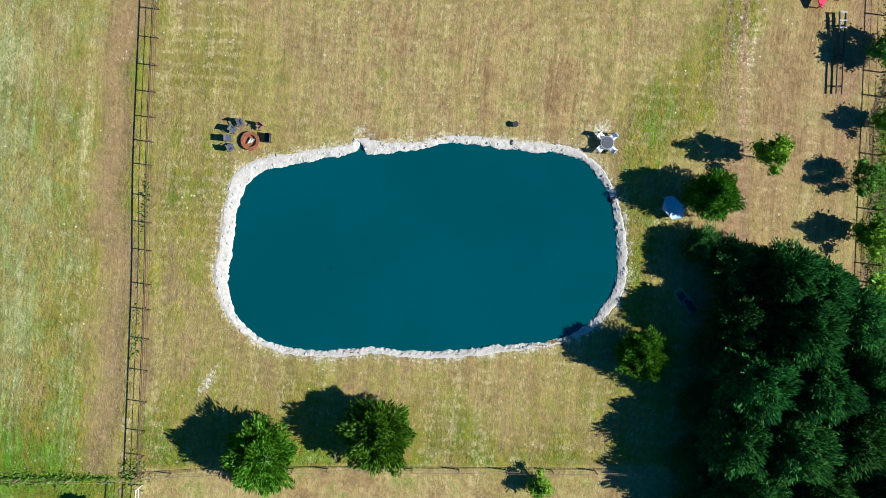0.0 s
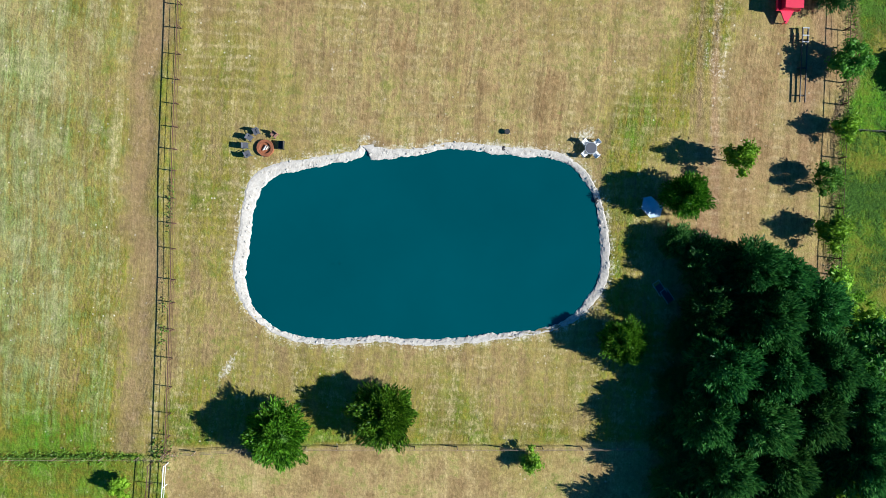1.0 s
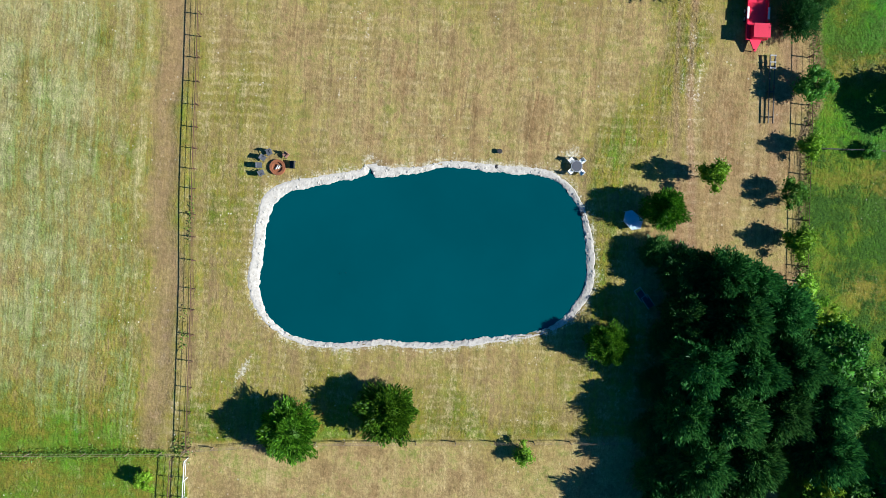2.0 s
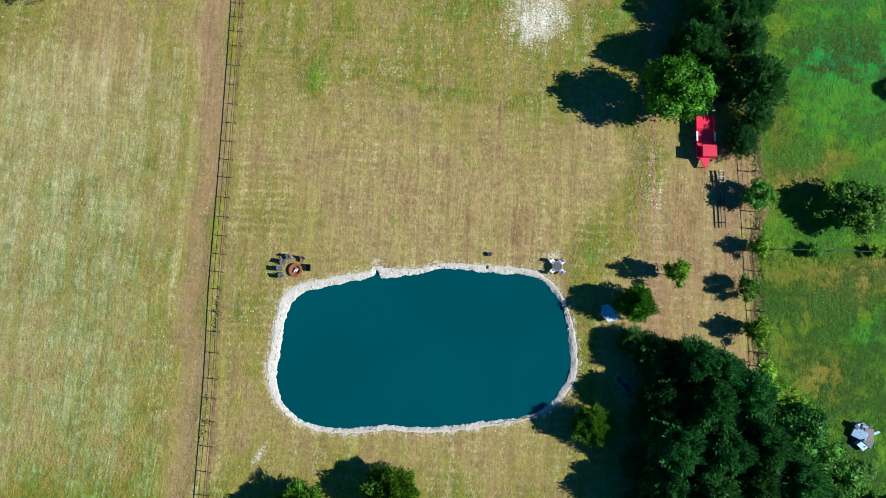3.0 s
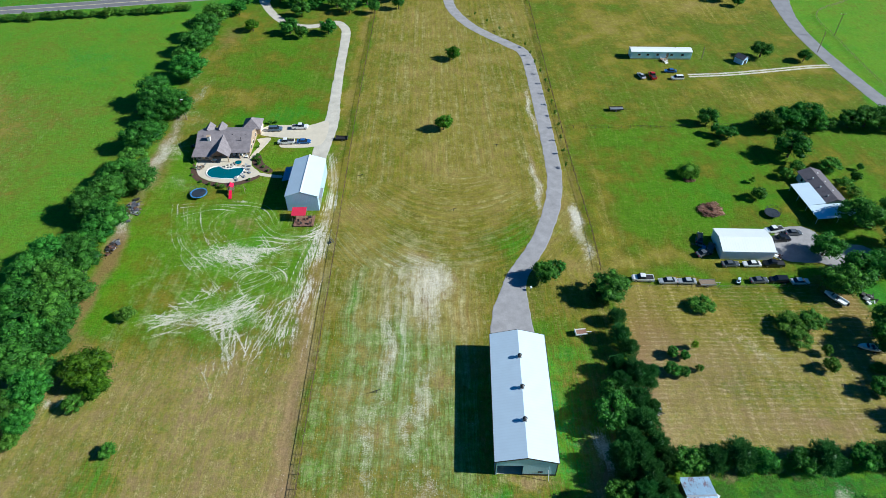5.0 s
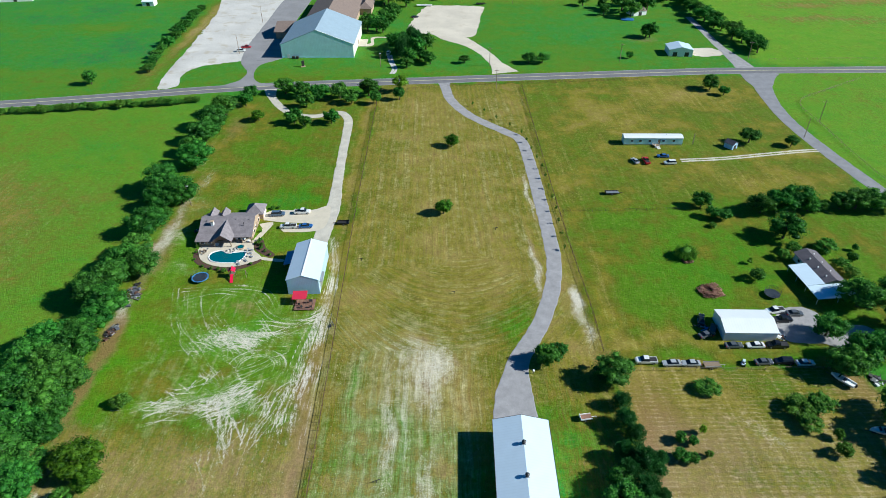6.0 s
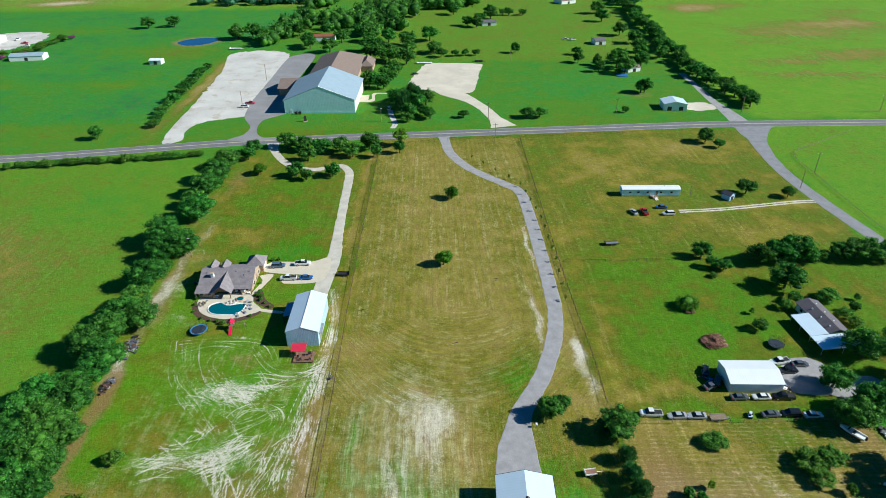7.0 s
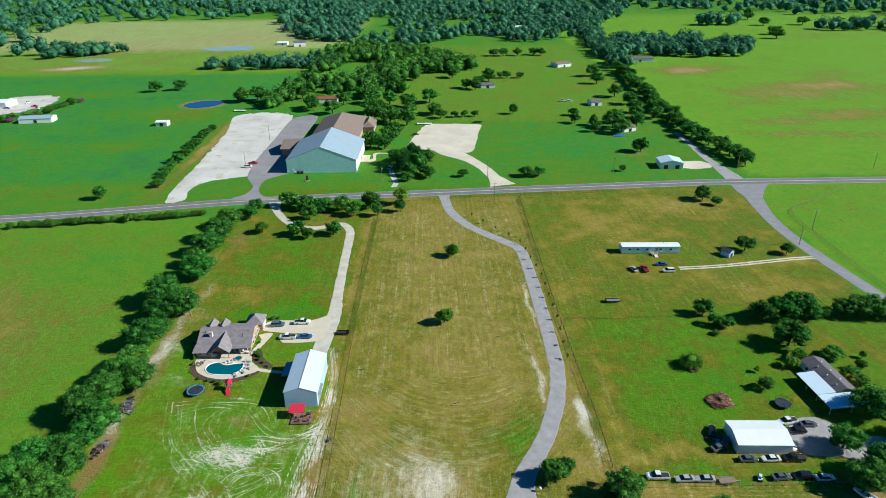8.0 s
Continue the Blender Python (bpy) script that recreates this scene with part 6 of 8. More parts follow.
fence("wire_fence", [(43.6, 13.9), (66, 14.3), (120, 15.5)], 3.2, 1.2, 0.05, M_DARK, [(1.15, 0.03), (0.6, 0.02)], "thin dark wire fence across the green pasture")
fence("pipe_fence", [(40.4, 121), (40.6, 140), (39.9, 160), (39.4, 186), (39.1, 210), (38.9, 248), (38.7, 280), (38.6, 314)], 2.9, 1.3, 0.055, M_RUST, [(1.28, 0.05), (0.85, 0.03), (0.45, 0.03)], "rusty pipe fence beside the long drive")
fence("wire_fence", [(41.0, 192), (60.4, 192), (84.6, 193), (105, 194)], 3.4, 1.1, 0.05, M_DARK, [(1.05, 0.02), (0.5, 0.015)], "thin wire fence between two yards")
fence("road_fence", [(0.5, 314.4), (20, 316), (39.6, 317.5), (100, 322)], 3.0, 1.3, 0.05, M_RUST, [(1.25, 0.045), (0.8, 0.03), (0.4, 0.03)], "pipe fence along the road verge")
fence("road_fence", [(-36.8, 305), (-20, 309), (-6.5, 312)], 3.0, 1.3, 0.05, M_RUST, [(1.25, 0.045), (0.8, 0.03)], "pipe fence beside the drive entrance")
fence("pasture_fence", [(217, 322), (190, 305), (170.6, 290), (168.4, 260), (168.4, 212), (176, 150)], 4.0, 1.3, 0.06, M_WOOD, [(1.2, 0.04), (0.8, 0.03), (0.4, 0.03)], "wooden pasture fence beside the side road")
fence("wire_fence", [(182, 352), (300, 354), (460, 358)], 6.0, 1.2, 0.06, M_WOOD, [(1.15, 0.03), (0.6, 0.02)], "wire fence along the road verge")
fence("wire_fence", [(44, 114.2), (70, 114.3), (96, 114.6)], 3.0, 1.2, 0.05, M_WOOD, [(1.1, 0.03), (0.6, 0.02)], "old wire fence beside parked cars")


# ---------------------------------------------------------------- buildings
def barn():
    """Long open-ended metal barn, local x across, y along, south end at y = 0."""
    w, l, he, hr, t = 6.1, 32.0, 5.0, 6.7, 0.16
    e = thing("metal_barn", 14.72, 62.1, -1.1, "long white-roofed metal barn with a pale blue gable and open bay", "barn")
    # south gable with a wide open bay on its west half
    bm = bmesh.new()
    box(-w, -w + 0.35, 0, t, 0, he, bm)
    box(-0.6, w, 0, t, 0.55, 4.0, bm)
    box(-w + 0.35, -0.6, 0, t, 3.6, 4.0, bm)
    prof = [(-w + 0.35, 4.0), (w, 4.0), (w, he), (0, hr), (-w + 0.35, he + 0.1)]
    a = [bm.verts.new((x, 0, z)) for x, z in prof]
    b = [bm.verts.new((x, t, z)) for x, z in prof]
    bm.faces.new(a), bm.faces.new(b[::-1])
    for i in range(5):
        bm.faces.new((a[i], b[i], b[(i + 1) % 5], a[(i + 1) % 5]))
    part("front_wall", bm, M_BARNWALL_LIFTED, e)
    part("back_wall", gable_end(l - t, t, w, he, hr), M_BARNWALL_LIFTED, e)
    part("side_wall", box(w - t, w, t, l - t, 0, he), M_BARNWALL_Y, e)
    part("side_wall", box(-w, -w + t, t, l - t, 0, he), M_BARNWALL_Y, e)
    part("base_trim", box(-0.6, w + 0.03, -0.04, t, 0, 0.52), M_DARK, e, "dark band along the foot of the wall")
    part("corner_post", box(-w - 0.05, -w + 0.12, -0.05, 0.12, 0, he), M_DARK, e)
    part("corner_post", box(w - 0.12, w + 0.05, -0.05, 0.12, 0, he), M_DARK, e)
    part("floor", box(-w + t, w - t, t, l - t, 0.0, 0.06), M_CONCRETE, e)
    o, f = 0.3, 0.06
    sl = (hr - he) / w
    part("roof_slope", slab([(0, -f, hr + 0.12), (-w - o, -f, he - o * sl + 0.12), (-w - o, l + o, he - o * sl + 0.12), (0, l + o, hr + 0.12)], 0.1), M_WHITEROOF, e)
    part("roof_slope", slab([(0, -f, hr + 0.12), (0, l + o, hr + 0.12), (w + o, l + o, he - o * sl + 0.12), (w + o, -f, he - o * sl + 0.12)], 0.1), M_WHITEROOF, e)
    for s in (-1, 1):
        part("eave_trim", box(min(s * (w + o), s * (w + o + 0.06)), max(s * (w + o), s * (w + o + 0.06)), -f, l + o, he - 0.25, he + 0.1), M_DARK, e)
        for y0 in (-f - 0.08, l + o):
            part("rake_trim", slab([(0, y0, hr + 0.16), (s * (w + o), y0, he - o * sl + 0.16), (s * (w + o), y0 + 0.08, he - o * sl + 0.16), (0, y0 + 0.08, hr + 0.16)][::s], 0.28), M_DARK, e)
    for y in (8.4, 16.3, 24.5):
        v = part("roof_vent", disc(0, y, hr + 0.05, hr + 0.75, 0.34, None, 12), M_DARK, e, "dark round roof vent")
        part("vent_cap", disc(0, y, hr + 0.75, hr + 1.0, 0.5, None, 12, 0.12), M_DARK, v)
        part("vent_neck", box(-0.45, 0.45, y - 0.45, y + 0.45, hr - 0.1, hr + 0.18, None, 0.04), M_STEEL, v)
    part("window", box(2.5, 3.4, -0.05, -0.01, 1.1, 1.7), M_GLASS, e)
    part("downpipe", rod((4.6, -1.2, 0), (4.3, -0.5, 3.2), 0.07, None, 8), M_WHITE, e, "leaning white pipe")


barn()


def shop():
    """Blue-grey workshop with a white roof, a lean-to and a deck behind it."""
    e = thing("workshop", -43.7, 146.0, 0.6, "blue-grey metal workshop with a white gable roof", "workshop")
    w, l, he, hr = 4.7, 19.0, 5.3, 6.9
    part("gable_wall", gable_end(0, 0.15, w, he, hr), M_BLUEGREY_LIFTED, e)
    part("gable_wall", gable_end(l - 0.15, 0.15, w, he, hr), M_BLUEGREY_LIFTED, e)
    part("side_wall", box(-w, -w + 0.15, 0.15, l - 0.15, 0, he), M_BLUEGREY_Y, e)
    # east wall takes a paler siding, its sunlit look put into the colour
    part("side_wall", box(w - 0.15, w, 0.15, l - 0.15, 0, he), M_BARNWALL_Y, e)
    for s in (-1, 1):
        part("roof_slope", slab([(0, -0.05, hr + 0.1), (s * (w + 0.25), -0.05, he + 0.02), (s * (w + 0.25), l + 0.25, he + 0.02), (0, l + 0.25, hr + 0.1)][::s], 0.1), M_WHITEROOF, e)
    part("ridge_cap", box(-0.18, 0.18, -0.06, l + 0.26, hr + 0.04, hr + 0.14), M_WHITE, e)
    lean = part("lean_to_roof", slab([(-w, 11.2, 3.4), (-w - 3.4, 11.2, 2.7), (-w - 3.4, 18.4, 2.7), (-w, 18.4, 3.4)], 0.1), M_ROOFBLUE, e, "blue tin lean-to roof")
    for y in (11.5, 14.8, 18.1):
        part("lean_to_post", rod((-w - 3.2, y, 0), (-w - 3.2, y, 2.65), 0.07), M_DARK, e)
    part("lean_to_wall", box(-w - 3.3, -w, 18.0, 18.15, 0, 2.7), M_BLUEGREY_LIFTED, e)
    part("roller_door", box(w, w + 0.06, 2.0, 6.0, 0, 3.4), M_STEEL, e)
    part("awning", slab([(w, 1.5, 3.7), (w + 0.8, 1.5, 3.4), (w + 0.8, 6.5, 3.4), (w, 6.5, 3.7)], 0.06), M_STEEL, e)
    d = thing("red_roofed_deck", -42.6, 141.0, 1.5, "wooden deck with a bright red tin awning", "deck")
    for i in range(24):
        part("plank", box(-2.9 + i * 0.245, -2.9 + i * 0.245 + 0.225, -2.6, 2.2, 0.32, 0.37), M_DECK, d)
    for x in (-2.8, 2.8):
        for y in (-2.5, 0, 2.1):
            part("deck_post", box(x - 0.06, x + 0.06, y - 0.06, y + 0.06, 0, 0.9), M_DECK, d)
    part("railing", box(-2.9, 2.9, -2.6, -2.53, 0.85, 0.92), M_DECK, d)
    part("railing", box(2.83, 2.9, -2.6, 2.2, 0.85, 0.92), M_DECK, d)
    part("awning_roof", slab([(-3.6, -0.2, 2.4), (0.6, -0.2, 2.4), (0.6, 3.2, 2.8), (-3.6, 3.2, 2.8)], 0.07), M_REDTIN, d, "bright red tin awning")
    for x, y in ((-3.4, 0), (0.4, 0), (-3.4, 3.0), (0.4, 3.0)):
        part("awning_post", rod((x, y, 0), (x, y, 2.5), 0.06), M_WOOD, d)
    t = thing("grill", -41.0, 141.6, 10, "dark barbecue grill on the wooden deck", "grill", z=0.37)
    part("body", box(-0.5, 0.5, -0.3, 0.3, 0.55, 1.0, None, 0.08), M_DARK, t)
    part("lid", rod((-0.5, 0, 1.0), (0.5, 0, 1.0), 0.3, None, 10), M_DARK, t)
    for x in (-0.45, 0.45):
        part("leg", rod((x, 0, 0), (x, 0, 0.6), 0.04), M_STEEL, t)
    for i, (x, y) in enumerate(((-44.2, 140.2), (-43.2, 139.2), (-40.6, 139.4))):
        chair(x, y, 40 * i, M_DARK, "dark patio chair on the wooden deck", z=0.37)


def chair(x, y, rz, material, label, z=0.0, group="", scale=1.0):
    c = thing("garden_chair", x, y, rz, label, "chair", group, z=z)
    s = scale
    part("seat", box(-0.27 * s, 0.27 * s, -0.27 * s, 0.27 * s, 0.40 * s, 0.46 * s, None, 0.015), material, c)
    part("backrest", box(-0.27 * s, 0.27 * s, 0.22 * s, 0.28 * s, 0.46 * s, 0.95 * s, None, 0.015), material, c)
    for a in (-0.24, 0.24):
        for b in (-0.24, 0.24):
            part("leg", rod((a * s, b * s, 0), (a * s, b * s, 0.42 * s), 0.025 * s, None, 6), material, c)
        part("armrest", box(a * s - 0.03, a * s + 0.03, -0.25 * s, 0.25 * s, 0.62 * s, 0.66 * s), material, c)
    return c


shop()


def hip_roof(x0, x1, y0, y1, z0, z1, o=0.5, inset=None):
    """A hipped roof over a rectangle, ridge along the longer side."""
    x0, x1, y0, y1 = x0 - o, x1 + o, y0 - o, y1 + o
    bm = bmesh.new()
    if x1 - x0 >= y1 - y0:
        k = (y1 - y0) / 2 if inset is None else inset
        r = [(x0 + k, (y0 + y1) / 2, z1), (x1 - k, (y0 + y1) / 2, z1)]
    else:
        k = (x1 - x0) / 2 if inset is None else inset
        r = [((x0 + x1) / 2, y0 + k, z1), ((x0 + x1) / 2, y1 - k, z1)]
    c = [bm.verts.new(p) for p in ((x0, y0, z0), (x1, y0, z0), (x1, y1, z0), (x0, y1, z0))]
    b = [bm.verts.new((v.co.x, v.co.y, z0 - 0.18)) for v in c]
    r = [bm.verts.new(p) for p in r]
    if x1 - x0 >= y1 - y0:
        fs = [(c[0], c[1], r[1], r[0]), (c[1], c[2], r[1]), (c[2], c[3], r[0], r[1]), (c[3], c[0], r[0])]
    else:
        fs = [(c[0], c[1], r[0]), (c[1], c[2], r[1], r[0]), (c[2], c[3], r[1]), (c[3], c[0], r[0], r[1])]
    for f in fs:
        bm.faces.new(f)
    for i in range(4):
        bm.faces.new((b[i], b[(i + 1) % 4], c[(i + 1) % 4], c[i]))
    bm.faces.new(b[::-1])
    return bm


def gable_roof_ns(x0, x1, y0, y1, z0, z1, o=0.4):
    """Two slopes with the ridge along y."""
    m = (x0 + x1) / 2
    bm = slab([(m, y0 - o, z1), (m, y1 + o, z1), (x1 + o, y1 + o, z0), (x1 + o, y0 - o, z0)], 0.15)
    return slab([(m, y0 - o, z1), (x0 - o, y0 - o, z0), (x0 - o, y1 + o, z0), (m, y1 + o, z1)], 0.15, bm)


def gable_roof_ew(x0, x1, y0, y1, z0, z1, o=0.4):
    m = (y0 + y1) / 2
    bm = slab([(x0 - o, m, z1), (x0 - o, y0 - o, z0), (x1 + o, y0 - o, z0), (x1 + o, m, z1)], 0.15)
    return slab([(x0 - o, m, z1), (x1 + o, m, z1), (x1 + o, y1 + o, z0), (x0 - o, y1 + o, z0)], 0.15, bm)


def window(parent, x, y, z, w, h, axis="x"):
    """A framed pane set on a wall."""
    if axis == "x":
        f = part("window", box(x - w / 2, x + w / 2, y - 0.05, y + 0.05, z, z + h), M_WHITE, parent)
        part("pane", box(x - w / 2 + 0.1, x + w / 2 - 0.1, y - 0.07, y + 0.07, z + 0.1, z + h - 0.1), M_GLASS, f)
    else:
        f = part("window", box(x - 0.05, x + 0.05, y - w / 2, y + w / 2, z, z + h), M_WHITE, parent)
        part("pane", box(x - 0.07, x + 0.07, y - w / 2 + 0.1, y + w / 2 - 0.1, z + 0.1, z + h - 0.1), M_GLASS, f)


def ranch_house():
    e = thing("ranch_house", -74.6, 178.9, 2.0, "tan brick ranch house with a large grey-brown shingle roof", "house")
    e.scale = (0.98, 0.94, 0.89)
    part("wall", box(-9.0, 8.4, -4.2, 9.2, 0, 2.95), M_BRICK, e)
    part("wall", box(-8.8, -3.6, -7.6, -4.2, 0, 2.6), M_BRICK, e)
    part("wall", box(4.0, 9.6, 9.2, 15.2, 0, 2.9), M_BRICK, e)
    part("main_roof", gable_roof_ew(-9.0, 8.4, -4.6, 9.2, 3.0, 6.2, 0.5), M_SHINGLE, e)
    for x0, x1 in ((-9.0, -8.85), (8.25, 8.4)):
        bm = bmesh.new()
        pr = [(-4.2, 2.95), (9.2, 2.95), (2.3, 5.95)]
        a = [bm.verts.new((x0, y, z)) for y, z in pr]
        b = [bm.verts.new((x1, y, z)) for y, z in pr]
        bm.faces.new(a), bm.faces.new(b[::-1])
        for i in range(3):
            bm.faces.new((a[i], b[i], b[(i + 1) % 3], a[(i + 1) % 3]))
        part("gable", bm, M_BRICK, e)
    part("garage_roof", hip_roof(4.0, 9.6, 8.6, 15.2, 2.95, 5.6, 0.5), M_SHINGLE, e)
    part("porch_roof", slab([(-9.8, -4.3, 3.25), (-9.8, -8.6, 2.55), (-3.0, -8.6, 2.55), (-3.0, -4.3, 3.25)], 0.15), M_SHINGLE, e)
    part("porch_roof", slab([(1.6, -4.0, 3.3), (1.6, -6.6, 2.75), (8.9, -6.6, 2.75), (8.9, -4.0, 3.3)], 0.15), M_SHINGLE, e)
    part("porch_gable", gable_roof_ns(-3.6, 2.4, -9.0, 1.2, 2.9, 5.7), M_SHINGLE, e)
    bm = bmesh.new()
    pr = [(-3.3, 3.0), (2.1, 3.0), (-0.6, 5.45)]
    a = [bm.verts.new((x, -8.6, z)) for x, z in pr]
    b = [bm.verts.new((x, -8.45, z)) for x, z in pr]
    bm.faces.new(a), bm.faces.new(b[::-1])
    for i in range(3):
        bm.faces.new((a[i], b[i], b[(i + 1) % 3], a[(i + 1) % 3]))
    part("gable_boards", bm, M_DECK, e, "dark stained timber gable")
    for x, y in ((-3.3, -8.5), (2.1, -8.5), (5.4, -6.4), (8.6, -6.4), (-9.4, -8.3)):
        part("porch_post", box(x - 0.14, x + 0.14, y - 0.14, y + 0.14, 0, 2.7), M_BRICK, e)
    for x in (-6.6, -2.6):
        part("dormer", gable_roof_ns(x - 1.4, x + 1.4, 3.4, 8.6, 4.6, 6.3, 0.15), M_SHINGLE, e)
        part("dormer_wall", box(x - 1.3, x + 1.3, 8.2, 8.4, 3.2, 4.7), M_BRICK, e)
    c = part("chimney", box(-5.6, -4.6, -1.6, -0.6, 3.2, 6.4, None, 0.04), M_WHITE, e, "pale stuccoed chimney")
    part("chimney_cap", box(-5.75, -4.45, -1.75, -0.45, 6.4, 6.55), M_BRICK, c)
    for x, y in ((2.5, 0.8), (5.6, -1.6), (7.0, 0.6), (-7.4, 0.4)):
        part("vent_pipe", disc(x, y, 3.4, 5.9, 0.1, None, 8), M_DARK, e)
    for x in (-7.6, -5.2):
        window(e, x, -7.62, 0.9, 1.3, 1.3)
    for x in (-1.6, 0.6, 3.6, 6.4):
        window(e, x, -4.24, 0.3, 1.7, 2.1)
    for y in (-1.0, 2.0, 6.6):
        window(e, 8.44, y, 0.9, 1.4, 1.3, "y")
    part("garage_door", box(9.58, 9.66, 10.6, 13.8, 0, 2.3), M_WHITE, e)
    part("front_door", box(8.38, 8.46, 3.6, 4.7, 0, 2.1), M_WOOD, e)


ranch_house()
yard("patio", [(-82.4, 171.5), (-81.2, 165.4), (-79.2, 162.6), (-76.0, 160.7), (-71, 159.5), (-66.7, 160.5), (-63.6, 162.2), (-60.8, 164.2), (-62.1, 166.4), (-64.5, 169.0), (-65.4, 173.0), (-67.0, 175.0), (-74, 175.0)], 0.06, M_CONCRETE, "pale concrete patio round the pool", "patio", 0.2)
yard("flower_bed", [(-83.6, 170), (-83.0, 164.6), (-80.4, 161.0), (-76.4, 158.8), (-71, 157.6), (-66.2, 158.6), (-62.8, 160.6), (-60.6, 162.8), (-61.0, 164.0), (-63.7, 162.1), (-66.8, 160.4), (-71, 159.4), (-76.1, 160.6), (-79.3, 162.5), (-81.4, 165.6)], 0.05, M_MULCH, "curved brown mulch bed edging the patio", "flower bed", 0.15)
yard("flower_bed", [(-64.9, 172.6), (-63.6, 175.6), (-62.6, 174.8), (-60.6, 170.2), (-56.9, 166.4), (-58.1, 164.8), (-61.4, 166.8), (-64.2, 169.4)], 0.05, M_MULCH, "curved brown mulch bed edging the patio", "flower bed", 0.15)
yard("garden_path", [(-61.4, 165.2), (-57.6, 164.2), (-53.6, 163.6), (-53.6, 162.3), (-57.8, 162.8), (-61.2, 163.8)], 0.055, M_CONCRETE, "pale concrete path to the workshop", "path", 0.1)
yard("parking_court", [(-66.0, 188), (-64.0, 193.4), (-50, 193.6), (-43.5, 196.5), (-42.5, 186), (-45.2, 180.4), (-56.8, 179.6), (-57.0, 182.6), (-49.5, 184.6), (-60.5, 186.0)], 0.06, M_CONCRETE, "pale concrete parking court beside the house", "driveway", 0.15)
yard("garden_path", [(-66.2, 184.5), (-61.6, 185.6), (-62.0, 182.0), (-64.6, 174.2), (-66.0, 174.4), (-64.4, 181.6)], 0.05, M_CONCRETE, "curving pale concrete garden path", "path", 0.1)
POOL = [(-77.8, 164.8), (-77.4, 167.2), (-75.0, 168.3), (-72.4, 166.9), (-69.8, 167.4), (-67.2, 167.6), (-66.7, 165.2), (-68.3, 162.4), (-71.0, 162.0), (-75.7, 162.6)]
yard("pool_water", POOL, 0.09, M_POOL, "clear turquoise swimming pool water", "water", 0.05)
_pool = thing("pool_rim", -73, 166, 0, "pale stone coping round the swimming pool", "pool")
_rim = spline([(-72.4 + (x + 72.4) * 1.04, 165 + (y - 165) * 1.07) for x, y in POOL], 0.5, True)
_bm = bmesh.new()
for _i in range(len(_rim)):
    _a, _b = _rim[_i] - np.array((-73, 166)), _rim[(_i + 1) % len(_rim)] - np.array((-73, 166))
    rod((_a[0], _a[1], 0.08), (_b[0], _b[1], 0.08), 0.2, _bm, 6)
part("coping", _bm, M_WHITE, _pool)
_spa = thing("hot_tub", -69.0, 170.2, 0, "round stone hot tub beside the pool", "hot tub")
part("tub_wall", disc(0, 0, 0, 0.5, 1.3), M_BRICK, _spa)
part("water", disc(0, 0, 0.45, 0.53, 1.05), M_POOL, _spa)
for _i in range(9):
    _a = 0.7 * _i
    _k = thing("boulder", -71.0 + 1.9 * math.cos(_a) * (1 if _i % 2 else 0.5), 168.6 + 0.8 * math.sin(_a), 40 * _i, "pale limestone boulder at the pool waterfall", "boulder", "boulders at the pool", z=0.06)
    part("stone", disc(0, 0, 0, 0.35 + 0.1 * (_i % 3), 0.42 + 0.08 * (_i % 4), None, 7, 0.25), M_STONE, _k)
for _x, _y, _w in ((-69.4, 174.6, 1.8), (-67.2, 173.6, 0.9), (-71.4, 174.4, 0.9), (-77.4, 171.4, 1.8)):
    _k = thing("patio_sofa", _x, _y, 0, "white cushioned garden sofa under the porch", "sofa", "sofas under the porch", z=0.06)
    part("base", box(-_w / 2, _w / 2, -0.4, 0.4, 0, 0.28), M_WOOD, _k)
    part("cushion", box(-_w / 2 + 0.05, _w / 2 - 0.05, -0.38, 0.3, 0.28, 0.45, None, 0.05), M_WHITE, _k)
    part("backrest", box(-_w / 2, _w / 2, 0.28, 0.42, 0.28, 0.8, None, 0.04), M_WHITE, _k)
for _i, (_x, _y, _r) in enumerate(((-65.2, 166.9, 70), (-64.4, 165.0, 60), (-65.6, 163.0, 40), (-65.4, 168.6, 80), (-67.4, 161.2, 25), (-80.0, 168.4, -60))):
    _l = thing("sun_lounger", _x, _y, _r, "pale grey sun lounger on the pool patio", "lounger", "loungers by the pool", z=0.06)
    part("bed", box(-0.32, 0.32, -0.9, 0.35, 0.28, 0.36, None, 0.02), M_STEEL, _l)
    part("backrest", box(-0.32, 0.32, 0.33, 1.0, 0.0, 0.07, None, 0.02, Matrix.Translation((0, 0.1, 0.33)) @ Matrix.Rotation(radians(30), 4, "X")), M_STEEL, _l)
    for _a in (-0.28, 0.28):
        for _b in (-0.8, 0.3):
            part("leg", box(_a - 0.03, _a + 0.03, _b - 0.03, _b + 0.03, 0, 0.3), M_DARK, _l)
for _i in range(5):
    chair(-80.6 + 0.9 * math.cos(_i * 1.3), 167.4 + 0.9 * math.sin(_i * 1.3), _i * 75, M_WOOD, "brown wooden chair on the patio", z=0.06, group="chairs on the patio")
for _x, _y, _r in ((-82.2, 163.6, 0.5), (-78.4, 159.8, 0.6), (-73, 158.2, 0.7), (-68.6, 158.2, 0.5), (-63.4, 161.0, 0.6), (-63.8, 172.4, 0.9), (-62.4, 171.6, 0.8), (-60.4, 168.0, 0.6), (-83.0, 167.4, 0.6), (-75.4, 158.7, 0.6), (-63.4, 174.2, 0.9), (-62.2, 169.8, 0.8), (-58.4, 166.0, 0.6), (-64.6, 179.6, 0.6), (-63.6, 194.6, 0.9), (-61.6, 195.0, 0.8), (-83.4, 170.6, 0.7), (-70.8, 157.0, 1.0)):
    tree("bush", _x, _y, _r, _r * 1.5, "shrubs in the flower beds")


